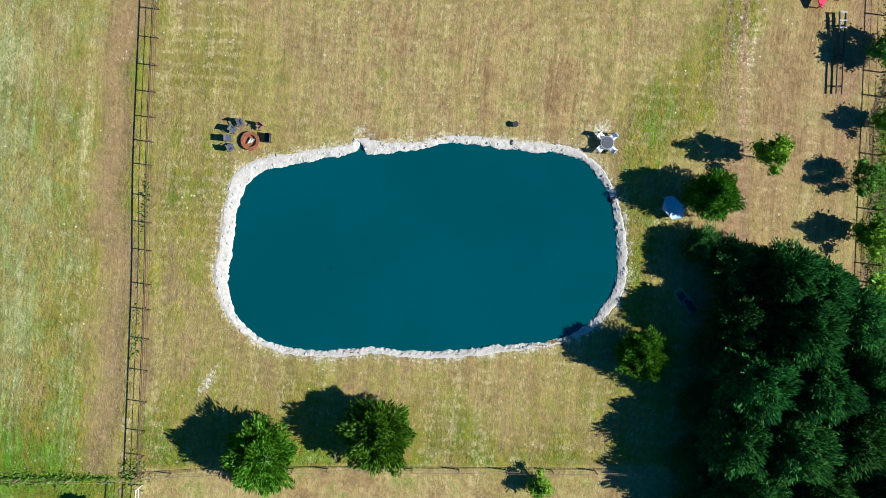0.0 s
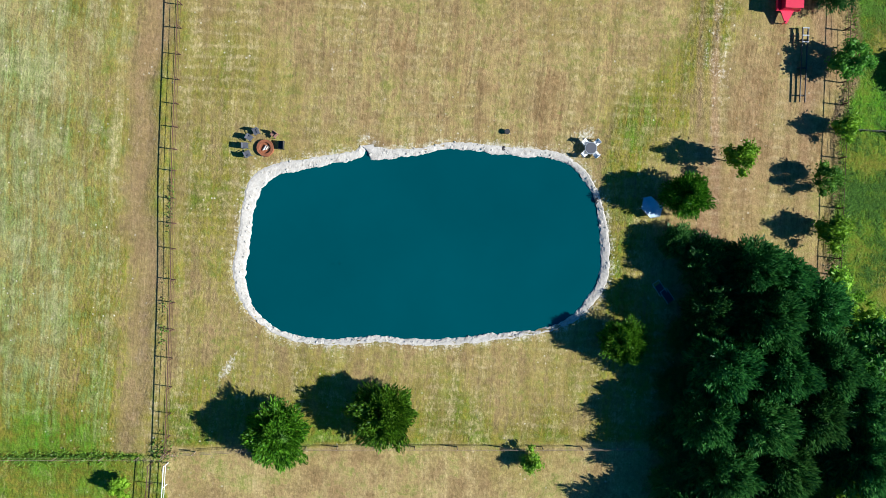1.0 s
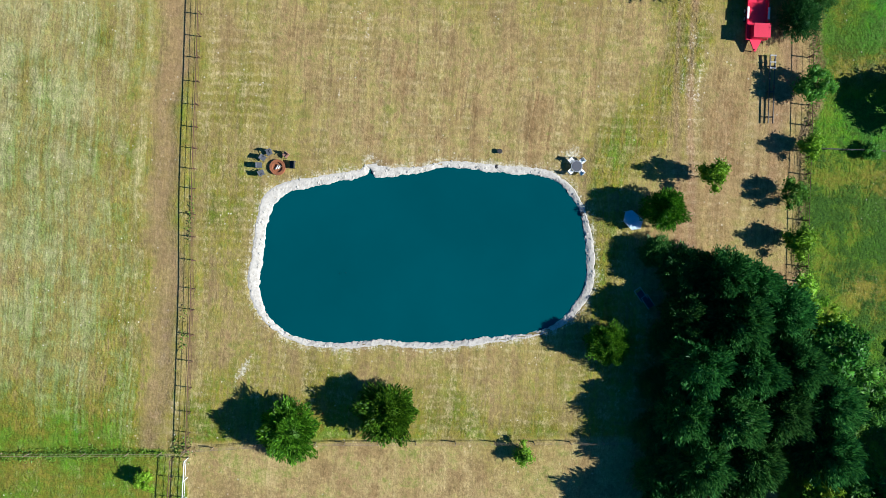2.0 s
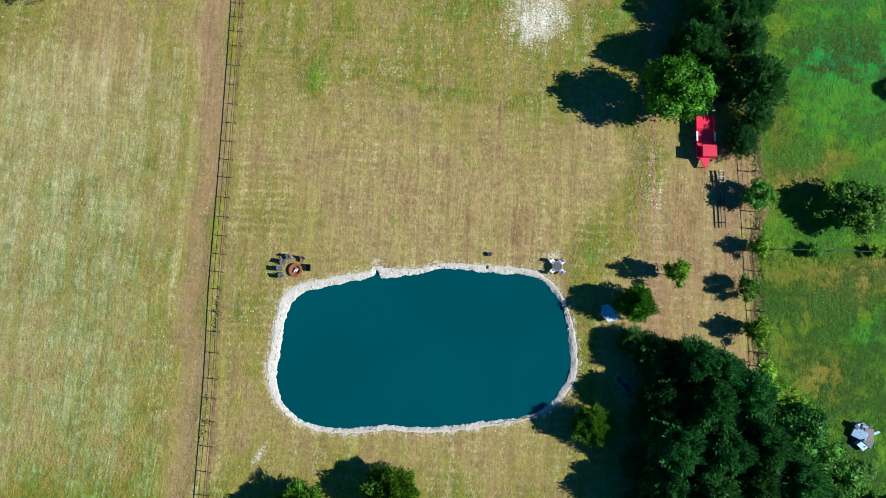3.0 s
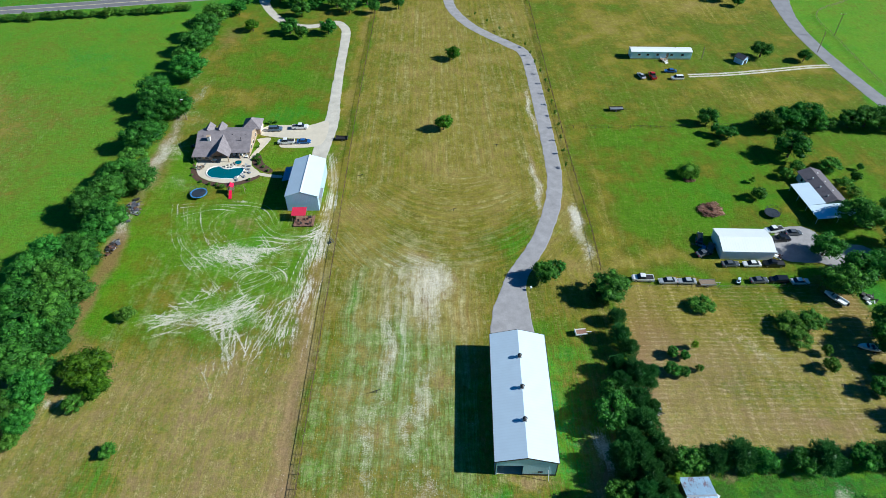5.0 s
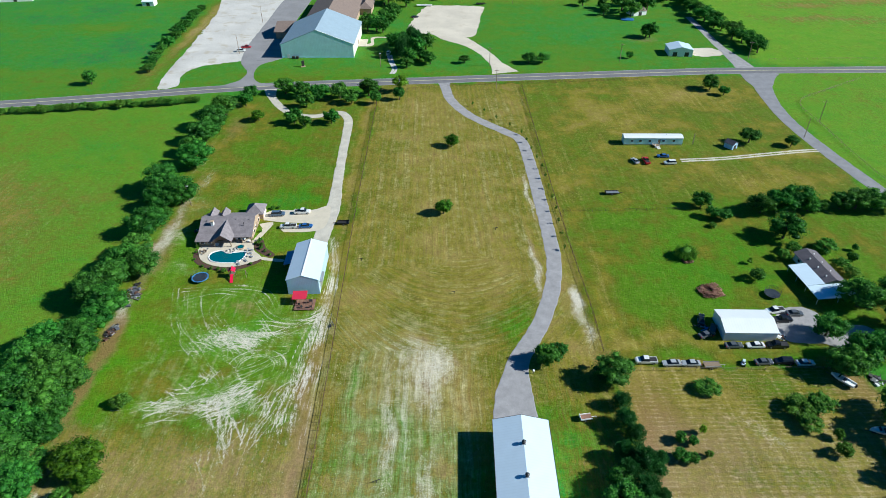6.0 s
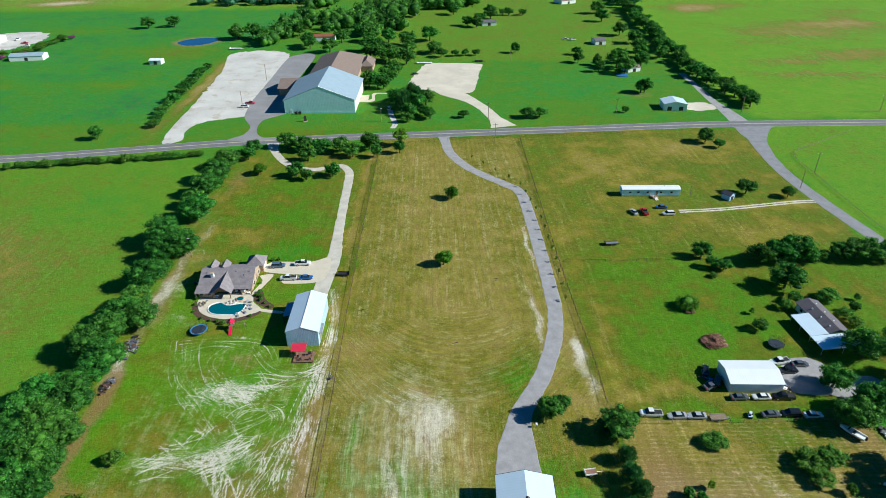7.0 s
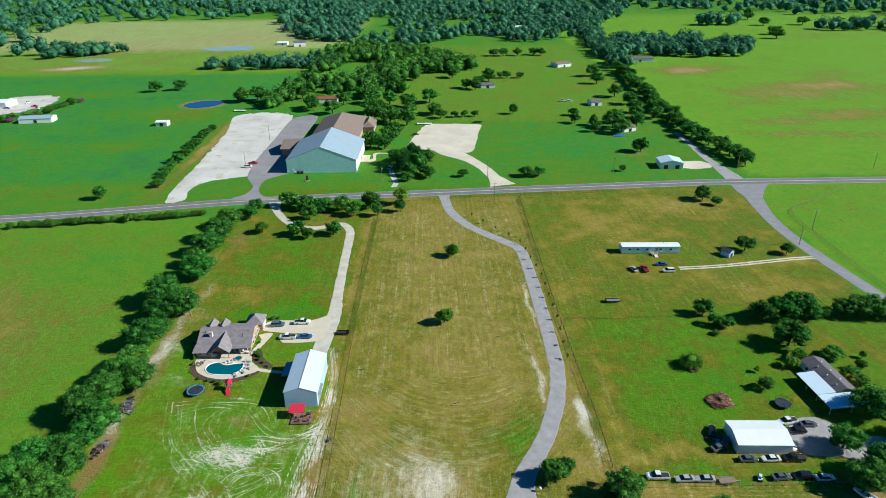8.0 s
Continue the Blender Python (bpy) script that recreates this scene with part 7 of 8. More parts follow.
def trampoline(x, y, r, label, rim):
    e = thing("trampoline", x, y, 0, label, "trampoline")
    part("mat", disc(0, 0, 0.82, 0.86, r * 0.86, None, 28), M_NET, e)
    bm = bmesh.new()
    for i in range(28):
        a, b = 2 * math.pi * i / 28, 2 * math.pi * (i + 1) / 28
        slab([(math.cos(a) * r * 0.84, math.sin(a) * r * 0.84, 0.9), (math.cos(a) * r, math.sin(a) * r, 0.9), (math.cos(b) * r, math.sin(b) * r, 0.9), (math.cos(b) * r * 0.84, math.sin(b) * r * 0.84, 0.9)], 0.06, bm)
    part("padding", bm, rim, e)
    for i in range(8):
        a = 2 * math.pi * i / 8
        part("pole", rod((math.cos(a) * r, math.sin(a) * r, 0), (math.cos(a) * r, math.sin(a) * r, 2.3), 0.03, None, 6), M_DARK, e)
    bm = bmesh.new()
    for i in range(40):
        a = 2 * math.pi * i / 40
        rod((math.cos(a) * r, math.sin(a) * r, 0.9), (math.cos(a) * r, math.sin(a) * r, 2.3), 0.012, bm, 3)
    for z in (1.2, 1.5, 1.8, 2.1, 2.3):
        for i in range(24):
            a, b = 2 * math.pi * i / 24, 2 * math.pi * (i + 1) / 24
            rod((math.cos(a) * r, math.sin(a) * r, z), (math.cos(b) * r, math.sin(b) * r, z), 0.012, bm, 3)
    part("net", bm, M_NET, e)


trampoline(-77.0, 153.4, 2.6, "round trampoline with a dark blue rim on grass", M_BLUEPAD)
trampoline(95.2, 144.4, 2.2, "round black trampoline with a safety net", M_NET)

_p = thing("playset", -67.4, 154.9, 5, "wooden garden playset with a bright red slide and roof", "playset")
part("roof", gable_roof_ns(-0.9, 0.9, -0.9, 0.9, 2.5, 3.2, 0.1), M_RED, _p)
part("platform", box(-0.85, 0.85, -0.85, 0.85, 1.3, 1.4), M_WOOD, _p)
for _x in (-0.8, 0.8):
    for _y in (-0.8, 0.8):
        part("post", box(_x - 0.06, _x + 0.06, _y - 0.06, _y + 0.06, 0, 2.5), M_WOOD, _p)
part("slide", slab([(-0.45, -0.85, 1.4), (-0.45, -3.4, 0.15), (0.45, -3.4, 0.15), (0.45, -0.85, 1.4)], 0.1), M_RED, _p, "red plastic slide")
part("swing_beam", rod((0.85, 0, 2.2), (4.0, 0, 2.2), 0.07), M_WOOD, _p)
for _y in (-1, 1):
    part("swing_leg", rod((4.0, 0, 2.2), (4.2, _y, 0), 0.06), M_WOOD, _p)


def shed(name, x, y, rz, w, l, he, hr, wall, roof, label, ridge="ns", category="shed", doors=1):
    """A gabled shed: w across x, l along y, middle at the origin."""
    e = thing(name, x, y, rz, label, category)
    if ridge == "ns":
        part("wall", gable_end(-l / 2, l, w / 2, he, hr), wall, e)
        part("roof", gable_roof_ns(-w / 2, w / 2, -l / 2, l / 2, he + 0.06, hr + 0.12, 0.25), roof, e)
    else:
        bm = gable_end(-w / 2, w, l / 2, he, hr)
        bmesh.ops.rotate(bm, cent=(0, 0, 0), matrix=Matrix.Rotation(radians(90), 3, "Z"), verts=bm.verts)
        part("wall", bm, wall, e)
        part("roof", gable_roof_ew(-w / 2, w / 2, -l / 2, l / 2, he + 0.06, hr + 0.12, 0.25), roof, e)
    for i in range(doors):
        cx = (i + 0.5) * w / doors - w / 2
        part("door", box(cx - min(1.2, w / 4), cx + min(1.2, w / 4), -l / 2 - 0.04, -l / 2 + 0.02, 0, min(2.4, he * 0.8)), M_DARK, e)
    return e


# neighbouring sheds and houses to the east
shed("white_shed", 81.1, 129.7, -1.5, 14.0, 9.2, 3.1, 4.2, M_WHITE, M_WHITEROOF_X, "long white metal shed ringed by parked cars", "ew", doors=0)
_s = shed("tin_shed", 47.6, 56.2, 2, 5.4, 8.0, 2.6, 3.4, M_WOOD, M_OLDTIN, "small shed with a rusty patched tin roof", "ew")
part("lean_to", slab([(-2.2, -4.1, 2.2), (-2.2, -5.0, 1.9), (2.6, -5.0, 1.9), (2.6, -4.1, 2.2)], 0.06), M_OLDTIN, _s)
part("ridge_cap", box(-2.9, 2.9, -0.16, 0.16, 3.48, 3.56), M_STEEL, _s)
part("roof_patch", slab([(2.9, 0.8, 3.1), (3.6, 0.0, 3.2), (2.9, -0.8, 3.1)], 0.04), M_WHITE, _s, "bent white tin flap")


def east_house():
    e = thing("east_house", 113.7, 155.0, 5, "low house with violet-grey shingles and white metal porch roofs", "house")
    part("wall", box(-3.3, 3.5, -7.6, 7.8, 0, 2.5), M_WHITE, e)
    part("roof", gable_roof_ns(-3.3, 3.5, -7.8, 8.0, 2.55, 3.9, 0.35), M_SHINGLE_G, e)
    part("carport_roof", slab([(-3.1, -8.2, 2.75), (-8.8, -8.2, 2.35), (-8.8, 2.2, 2.35), (-3.1, 2.2, 2.75)], 0.1), M_WHITEROOF, e, "white metal carport roof")
    part("porch_roof", slab([(-8.8, -14.4, 2.3), (3.8, -14.4, 2.3), (3.8, -8.25, 2.7), (-8.8, -8.25, 2.34)], 0.1), M_WHITEROOF, e, "white metal porch roof")
    for x, y in ((-8.5, -14), (-8.5, -8), (-8.5, -3), (-8.5, 1.9), (-2, -14), (3.4, -14)):
        part("post", rod((x, y, 0), (x, y, 2.25), 0.06), M_WHITE, e)
    for i in range(6):
        part("roof_vent", box(-1.6 + (i % 2) * 2.6, -1.3 + (i % 2) * 2.6, -5.8 + i * 2.2, -5.5 + i * 2.2, 3.0, 3.75), M_WHITE, e)
    for y in (-5, 0, 5):
        window(e, -3.32, y, 0.9, 1.3, 1.1, "y")
    part("door", box(-0.6, 0.4, -7.66, -7.58, 0, 2.05), M_WOOD, e)


east_house()


def mobile_home():
    e = thing("mobile_home", 87.3, 247.2, -1, "long pale blue-white mobile home with a wooden porch", "mobile home")
    part("wall", box(-12.4, 12.4, -2.2, 2.2, 0.5, 3.3), M_BARNWALL_LIFTED, e)
    part("skirting", box(-12.35, 12.35, -2.15, 2.15, 0, 0.5), M_STEEL, e)
    part("roof", gable_roof_ew(-12.4, 12.4, -2.2, 2.2, 3.35, 3.9, 0.15), M_WHITEROOF_X, e)
    for x in (-9, -5.5, -1.5, 4.2, 8.6):
        window(e, x, -2.22, 1.6, 1.2, 0.9)
    part("door", box(2.0, 2.95, -2.26, -2.2, 0.7, 2.7), M_WOOD, e)
    part("chimney_pipe", disc(6, 0.4, 3.6, 4.4, 0.1, None, 8), M_DARK, e)
    d = thing("porch_steps", 88.6, 243.0, 20, "bleached wooden porch with steps against a mobile home", "porch")
    part("platform", box(-1.2, 1.2, -0.2, 2.0, 0.6, 0.72), M_WOOD, d)
    for i in range(4):
        part("step", box(-0.7, 0.7, -0.5 - 0.4 * i, -0.1 - 0.4 * i, 0.5 - 0.15 * i - 0.05, 0.5 - 0.15 * i), M_WHITE, d)
    for x in (-1.15, 1.15):
        for y in (-0.15, 1.95):
            part("post", box(x - 0.05, x + 0.05, y - 0.05, y + 0.05, 0, 1.6), M_WHITE, d)
        part("handrail", box(x - 0.04, x + 0.04, -0.15, 1.95, 1.5, 1.58), M_WHITE, d)


mobile_home()
shed("garage", 134.5, 364.6, -4, 13.2, 11.0, 3.8, 5.3, M_WHITE, M_WHITEROOF, "white metal garage on a green lawn", "ns", "garage", 2)
shed("hut", -214.5, 477.6, 0, 8.6, 6.5, 3.0, 3.9, M_WHITE, M_WHITEROOF_X, "small white hut in a green field", "ew", "hut")
shed("garden_hut", 119.4, 242.6, 35, 3.4, 4.0, 2.2, 3.4, M_BLUEGREY_LIFTED, M_SHINGLE_G, "small dark garden hut beneath a tree", "ns", "hut")


def church():
    e = thing("church_hall", -73.6, 359.8, 0, "large sea-green metal church hall with a broad grey gable roof", "church")
    w, l, he, hr = 20.6, 45.0, 7.6, 15.6
    part("front_wall", gable_end(0, 0.3, w, he, hr), M_CHURCHWALL, e)
    part("back_wall", gable_end(l - 0.3, 0.3, w, he, hr), M_CHURCHWALL, e)
    part("side_wall", box(w - 0.3, w, 0.3, l - 0.3, 0, he), M_CHURCHWALL_Y, e)
    part("side_wall", box(-w, -w + 0.3, 0.3, l - 0.3, 0, he), M_CHURCHWALL, e)
    for s in (-1, 1):
        part("roof_slope", slab([(0, -0.06, hr + 0.2), (s * (w + 0.6), -0.06, he + 0.05), (s * (w + 0.6), l + 0.4, he + 0.05), (0, l + 0.4, hr + 0.2)][::s], 0.25), M_CHURCHROOF, e)
    part("roof_curb", slab([(0.1, -0.1, hr + 0.3), (w + 0.7, -0.1, he + 0.15), (w + 0.7, 0.2, he + 0.15), (0.1, 0.2, hr + 0.3)], 0.4), M_WHITE, e)
    part("base_trim", box(-w - 0.02, w + 0.02, -0.06, 0.0, 0, 0.9), M_BARNWALL_LIFTED, e)
    part("door", box(-w + 3, -w + 4.4, -0.1, 0.02, 0, 2.2), M_WHITE, e)
    for x in (-w + 6, -w + 8.2):
        part("air_unit", box(x, x + 1.6, -2.2, -0.9, 0, 1.5, None, 0.08), M_DARK, e)
    part("entrance_wing", box(-w - 11.0, -w, 36, 60, 0, 4.2), M_BRICK, e)
    part("entrance_roof", gable_roof_ew(-w - 11.5, -w + 1, 36, 60, 4.25, 7.4, 0.6), M_SHINGLE_W, e, "brown shingle entrance wing roof")
    part("rear_hall", box(-w + 4, w - 6, l, l + 70, 0, 5.2), M_BRICK, e)
    part("rear_roof", hip_roof(-w + 4, w - 6, l - 2, l + 70, 5.25, 12.6, 1.0, 16), M_SHINGLE_W, e, "large brown hipped shingle roof")
    part("rear_wing", box(w - 6.2, w + 2, l + 44, l + 66, 0, 4.2), M_BRICK, e)
    part("rear_wing_roof", hip_roof(w - 7, w + 2, l + 44, l + 66, 4.25, 7.6, 0.8), M_SHINGLE_W, e)
    part("porch", box(w, w + 5, 20, 34, 0, 0.25), M_CONCRETE, e)
    part("side_door", box(w - 0.02, w + 0.08, 24, 26.4, 0.2, 2.5), M_WOOD, e)


church()
yard("church_path", [(-52, 384), (-46, 386), (-46, 398), (-34, 398.5), (-18, 399), (-18, 397), (-34, 396.6), (-44, 396), (-44, 382), (-52, 380)], 0.05, M_CONCRETE, "pale concrete path from the church porch", "path", 0.1)
_s = thing("church_sign", -79.5, 344.8, 20, "narrow dark brick sign pillar on the church lawn", "sign")
part("pillar", box(-0.7, 0.7, -0.35, 0.35, 0, 3.4, None, 0.06), M_DARK, _s)
part("base", box(-1.2, 1.2, -0.7, 0.7, 0, 0.5, None, 0.06), M_BRICK, _s)
for _n, _x, _y, _r, _w, _l, _h, _roof, _lab in (
        ("farmhouse", 131, 448, 20, 10, 9, 2.9, M_SHINGLE_W, "small white farmhouse with a brown roof"),
        ("cottage", 126, 531, 10, 9, 10, 3.2, M_SHINGLE_G, "pale cottage half hidden by trees"),
        ("cottage", 131, 722, 25, 18, 14, 3.4, M_SHINGLE_W, "white house with a brown and white roof"),
        ("cottage", 41.4, 610, 5, 13, 10, 3.0, M_SHINGLE_G, "grey-roofed white house beside dark trees"),
        ("cottage", 214, 802, 10, 16, 12, 3.2, M_SHINGLE_G, "far grey-roofed house among trees"),
        ("cottage", 226, 752, 0, 30, 14, 3.6, M_SHINGLE_G, "long low grey-roofed house behind a hedge"),
        ("cottage", 214, 1190, 0, 30, 18, 4.0, M_SHINGLE_G, "far white house with a dark roof"),
        ("cottage", -222, 922, 0, 14, 10, 3.2, M_WHITEROOF_X, "far white-roofed house beside a pasture"),
        ("cottage", -196, 908, 15, 16, 12, 5.0, M_SHINGLE_G, "far two-storey pale house at the wood edge"),
        ("cottage", -112, 870, 30, 24, 12, 3.4, M_SHINGLE_W, "far tan house among trees"),
        ("cottage", 70, 1010, -20, 22, 14, 4.5, M_SHINGLE_G, "far grey house with pale walls"),
        ("red_barn", -101, 552, 5, 18, 8, 3.6, M_RUSTBRIGHT, "faded red barn behind the trees"),
        ("garden_shed", -69.4, 476, 0, 5.5, 6, 2.8, M_WHITEROOF, "small grey garden shed behind the church"),
        ("garden_shed", -61.6, 476, 0, 5.5, 6, 2.8, M_SHINGLE_G, "small grey garden shed behind the church"),
        ("open_shed", -319, 494, 8, 24, 11, 3.4, M_CHURCHROOF, "far shed with a pale grey-green roof"),
        ("open_shed", -388, 552, 0, 26, 16, 4.0, M_WHITEROOF_X, "far white-roofed building at a yard"),
        ("cottage", -150, 1020, 0, 20, 12, 3.6, M_WHITEROOF_X, "far pale house in the village trees"),
        ("cottage", -260, 1120, 12, 22, 12, 3.6, M_SHINGLE_G, "far grey house in the village trees"),
        ("cottage", 120, 1080, 0, 20, 12, 3.6, M_WHITEROOF_X, "far pale-roofed house in the village trees"),
        ("cottage", -60, 1090, 0, 22, 12, 3.6, M_SHINGLE_W, "far brown house in the village trees")):
    shed(_n, _x, _y, _r, _w, _l, _h, _h * 1.45, M_WHITE, _roof, _lab, "ew", "house" if _n in ("cottage", "farmhouse") else "shed")
yard("far_pond", [(-224, 548), (-215, 536), (-201, 538), (-192, 551), (-197, 562), (-213, 562)], 0.05, M_FARWATER, "small blue farm pond in a green field", "water", 0.8)
yard("far_pond", [(-325, 890), (-300, 872), (-262, 876), (-258, 905), (-290, 912)], 0.05, M_PALEWATER, "far pale farm pond", "water", 1.5)
yard("far_pond", [(-452, 800), (-430, 788), (-405, 796), (-412, 812), (-438, 815)], 0.05, M_PALEWATER, "far narrow farm pond", "water", 1.5)
yard("bare_yard", [(142.5, 361), (156, 359.5), (160.6, 366), (156, 374), (142.5, 373)], 0.03, M_TANGRAVEL, "bare earth yard behind a house", "yard", 1.2)
yard("swimming_pool", [(118, 432), (125, 432), (125.5, 437), (118.5, 437)], 0.4, M_TEALGLASS, "bright blue above-ground swimming pool", "pool", 0.1)
yard("far_yard", [(-400, 530), (-360, 520), (-345, 560), (-360, 590), (-395, 585)], 0.04, M_CALICHE, "far white gravel farm yard", "yard", 3)


# ---------------------------------------------------------------- vehicles
PAINT = {}


def paint(colour):
    if colour not in PAINT:
        rgb = {"white": (0.78, 0.78, 0.77), "silver": (0.42, 0.44, 0.46), "black": (0.015, 0.015, 0.017), "blue": (0.03, 0.12, 0.36), "red": (0.50, 0.012, 0.02),
               "grey": (0.10, 0.11, 0.125), "maroon": (0.13, 0.015, 0.02), "tan": (0.42, 0.38, 0.30), "slate": (0.10, 0.15, 0.22)}[colour]
        m, t, b = nodes_of(colour + "_car_paint", 0.28, 0.1)
        c = blend(t, ramp(t, tex_noise(t, coords(t), 1.6, 4), 0.35, 0.65), tuple(x * 0.88 for x in rgb), rgb)
        t.links.new(c, b.inputs["Base Color"])
        b.inputs["Coat Weight"].default_value = 0.5
        PAINT[colour] = m
    return PAINT[colour]


WHEEL = {}


def wheel(parent, x, y, r=0.34):
    if "tyre" not in WHEEL:
        WHEEL["tyre"] = share("tyre", rod((0, -0.11, 0), (0, 0.11, 0), 0.34, None, 14), M_BLACK)
        WHEEL["rim"] = share("rim", rod((0, -0.12, 0), (0, 0.12, 0), 0.2, None, 10), M_STEEL)
    w = new("wheel", WHEEL["tyre"])
    w.parent = parent
    w.location = (x, y, r)
    w.scale = (r / 0.34,) * 3
    k = new("rim", WHEEL["rim"])
    k.parent = w


def loft(sections):
    """A closed shell through cross-sections: (x, half width at foot, half width at top, z0, z1)."""
    bm = bmesh.new()
    rings = []
    for x, wf, wt, z0, z1 in sections:
        rings.append([bm.verts.new(p) for p in ((x, -wf, z0), (x, -wf * 1.02, (z0 + z1) / 2), (x, -wt, z1), (x, wt, z1), (x, wf * 1.02, (z0 + z1) / 2), (x, wf, z0))])
    for a, b in zip(rings[:-1], rings[1:]):
        for i in range(6):
            bm.faces.new((a[i], a[(i + 1) % 6], b[(i + 1) % 6], b[i]))
    bm.faces.new(rings[0][::-1])
    bm.faces.new(rings[-1])
    return bm


CARS = {}


def car(kind, colour, x, y, rz, label, group="", z=0.0):
    key = (kind, colour)
    place = pose(x, y, z, 0, 0, rz)
    if key in CARS:
        c = copy_thing(CARS[key], place)
        return tagged(c, label, group=group)
    e = thing({"pickup": "pickup_truck", "suv": "suv", "sedan": "car"}[kind], x, y, rz, label, {"pickup": "pickup", "suv": "suv", "sedan": "car"}[kind], group, z=z)
    p = paint(colour)
    if kind == "pickup":
        L, wv, hood, roof = 2.85, 0.98, 1.08, 1.88
        part("body", loft([(-L, .9, .88, .45, 1.0), (-L + .1, wv, .94, .4, 1.12), (0.3, wv, .95, .36, 1.12), (1.0, wv, .95, .36, 1.14), (2.5, .95, .88, .38, hood), (L, .84, .7, .48, .92)]), p, e)
        part("bed", box(-L + 0.15, -0.75, -0.78, 0.78, 1.06, 1.135), M_DARK, e, "dark open cargo bed")
        part("cab", loft([(-0.72, .9, .76, 1.08, 1.12), (-0.5, .9, .74, 1.08, roof), (0.75, .9, .74, 1.08, roof), (1.5, .88, .8, 1.08, 1.14)]), M_GLASS, e, "dark cab windows")
        part("roof", box(-0.52, 0.8, -0.73, 0.73, roof - 0.02, roof + 0.05, None, 0.03), p, e)
        for s in (-1, 1):
            part("bed_rail", box(-L + 0.1, -0.7, s * 0.88 - 0.08, s * 0.88 + 0.08, 1.1, 1.2, None, 0.02), p, e)
        part("tailgate", box(-L + 0.02, -L + 0.14, -0.86, 0.86, 0.55, 1.18, None, 0.02), p, e)
        wx = (-1.75, 1.8)
    elif kind == "suv":
        L, wv, roof = 2.45, 0.97, 1.75
        part("body", loft([(-L, .88, .84, .45, 1.0), (-L + .12, wv, .92, .38, 1.08), (1.0, wv, .93, .36, 1.08), (2.1, .94, .86, .38, 1.02), (L, .82, .7, .48, .88)]), p, e)
        part("cab", loft([(-L + .1, .88, .7, 1.02, 1.1), (-L + .4, .88, .72, 1.04, roof), (0.6, .9, .73, 1.04, roof), (1.35, .86, .8, 1.04, 1.1)]), M_GLASS, e, "dark windows")
        part("roof", box(-L + 0.4, 0.62, -0.72, 0.72, roof - 0.02, roof + 0.05, None, 0.03), p, e)
        wx = (-1.5, 1.5)
    else:
        L, wv, roof = 2.4, 0.9, 1.42
        part("body", loft([(-L, .8, .74, .45, .9), (-L + .15, wv, .84, .36, .98), (-1.2, wv, .86, .34, .98), (1.0, wv, .86, .34, .95), (2.1, .88, .78, .36, .84), (L, .76, .62, .46, .72)]), p, e)
        part("cab", loft([(-1.75, .8, .7, .9, .98), (-0.95, .82, .64, .9, roof), (0.35, .83, .65, .9, roof), (1.25, .8, .74, .88, .96)]), M_GLASS, e, "dark windows")
        part("roof", box(-0.98, 0.4, -0.64, 0.64, roof - 0.02, roof + 0.04, None, 0.025), p, e)
        wx = (-1.42, 1.42)
    for a in wx:
        for s in (-1, 1):
            wheel(e, a, s * (wv - 0.1), 0.4 if kind == "pickup" else 0.34)
    for s in (-1, 1):
        part("headlight", box(L - 0.16, L - 0.02, s * 0.6 - 0.14, s * 0.6 + 0.14, 0.7, 0.82), M_WHITE, e)
        part("tail_light", box(-L - 0.02, -L + 0.06, s * 0.72 - 0.1, s * 0.72 + 0.1, 0.75, 0.95), M_RED, e)
    CARS[key] = e
    return e


G1 = "cars at the ranch house"
car("suv", "slate", -60.8, 190.2, 5, "slate blue suv parked on the concrete court", G1, 0.06)
car("pickup", "white", -52.4, 191.6, 3, "white pickup truck parked on the concrete court", G1, 0.06)
car("pickup", "white", -55.6, 182.2, 182, "white pickup truck with a loaded open bed", G1, 0.0)
car("sedan", "blue", -49.6, 182.4, 3, "bright blue car parked beside the drive", G1, 0.06)
G2 = "cars along the field edge"
car("pickup", "white", 50.8, 117.3, 178, "white pickup truck parked in long grass", G2)
car("sedan", "silver", 57.2, 116.4, 182, "silver car parked along a wire fence", G2)
car("sedan", "silver", 62.2, 116.3, 179, "silver car parked along a wire fence", G2)
car("sedan", "grey", 81.3, 116.7, 4, "dark grey car parked in the row", G2)
car("suv", "black", 86.5, 116.8, 178, "black suv parked in the row", G2)
car("sedan", "white", 91.9, 116.3, 3, "white car at the end of a row", G2)
G3 = "cars round the white shed"
car("sedan", "grey", 75.8, 122.9, 2, "dark grey car beside the white shed", G3)
car("sedan", "white", 81.6, 122.9, 181, "cream white car beside the white shed", G3)
car("pickup", "black", 87.4, 122.9, 178, "black pickup truck beside the white shed", G3)
car("pickup", "white", 92.8, 136.9, 190, "white pickup truck behind the white shed", G3)
car("pickup", "black", 93.2, 133.1, 5, "black pickup truck on grey gravel", G3)
car("sedan", "grey", 98.0, 135.8, 0, "dark grey car in the shade", G3)
for _i, (_x, _y, _r, _c, _k) in enumerate(((70.6, 133.4, 70, "black", "sedan"), (72.2, 129.0, 60, "black", "suv"), (70.0, 127.2, 20, "grey", "sedan"))):
    car(_k, _c, _x, _y, _r, "dark derelict car at the shed gable", G3)
G4 = "cars at the mobile home"
car("sedan", "silver", 75.9, 229.8, 105, "silver car with a dark roof on grass", G4)
car("pickup", "red", 80.3, 229.8, 95, "red-roofed pickup truck parked on the grass", G4)
car("sedan", "blue", 88.4, 233.9, 175, "blue car beside the wooden porch", G4)
car("suv", "white", 89.6, 228.0, 182, "white suv on the grass track", G4)
car("suv", "white", -33.6, 366.0, 84, "white van beside dark trees", "cars at the church")
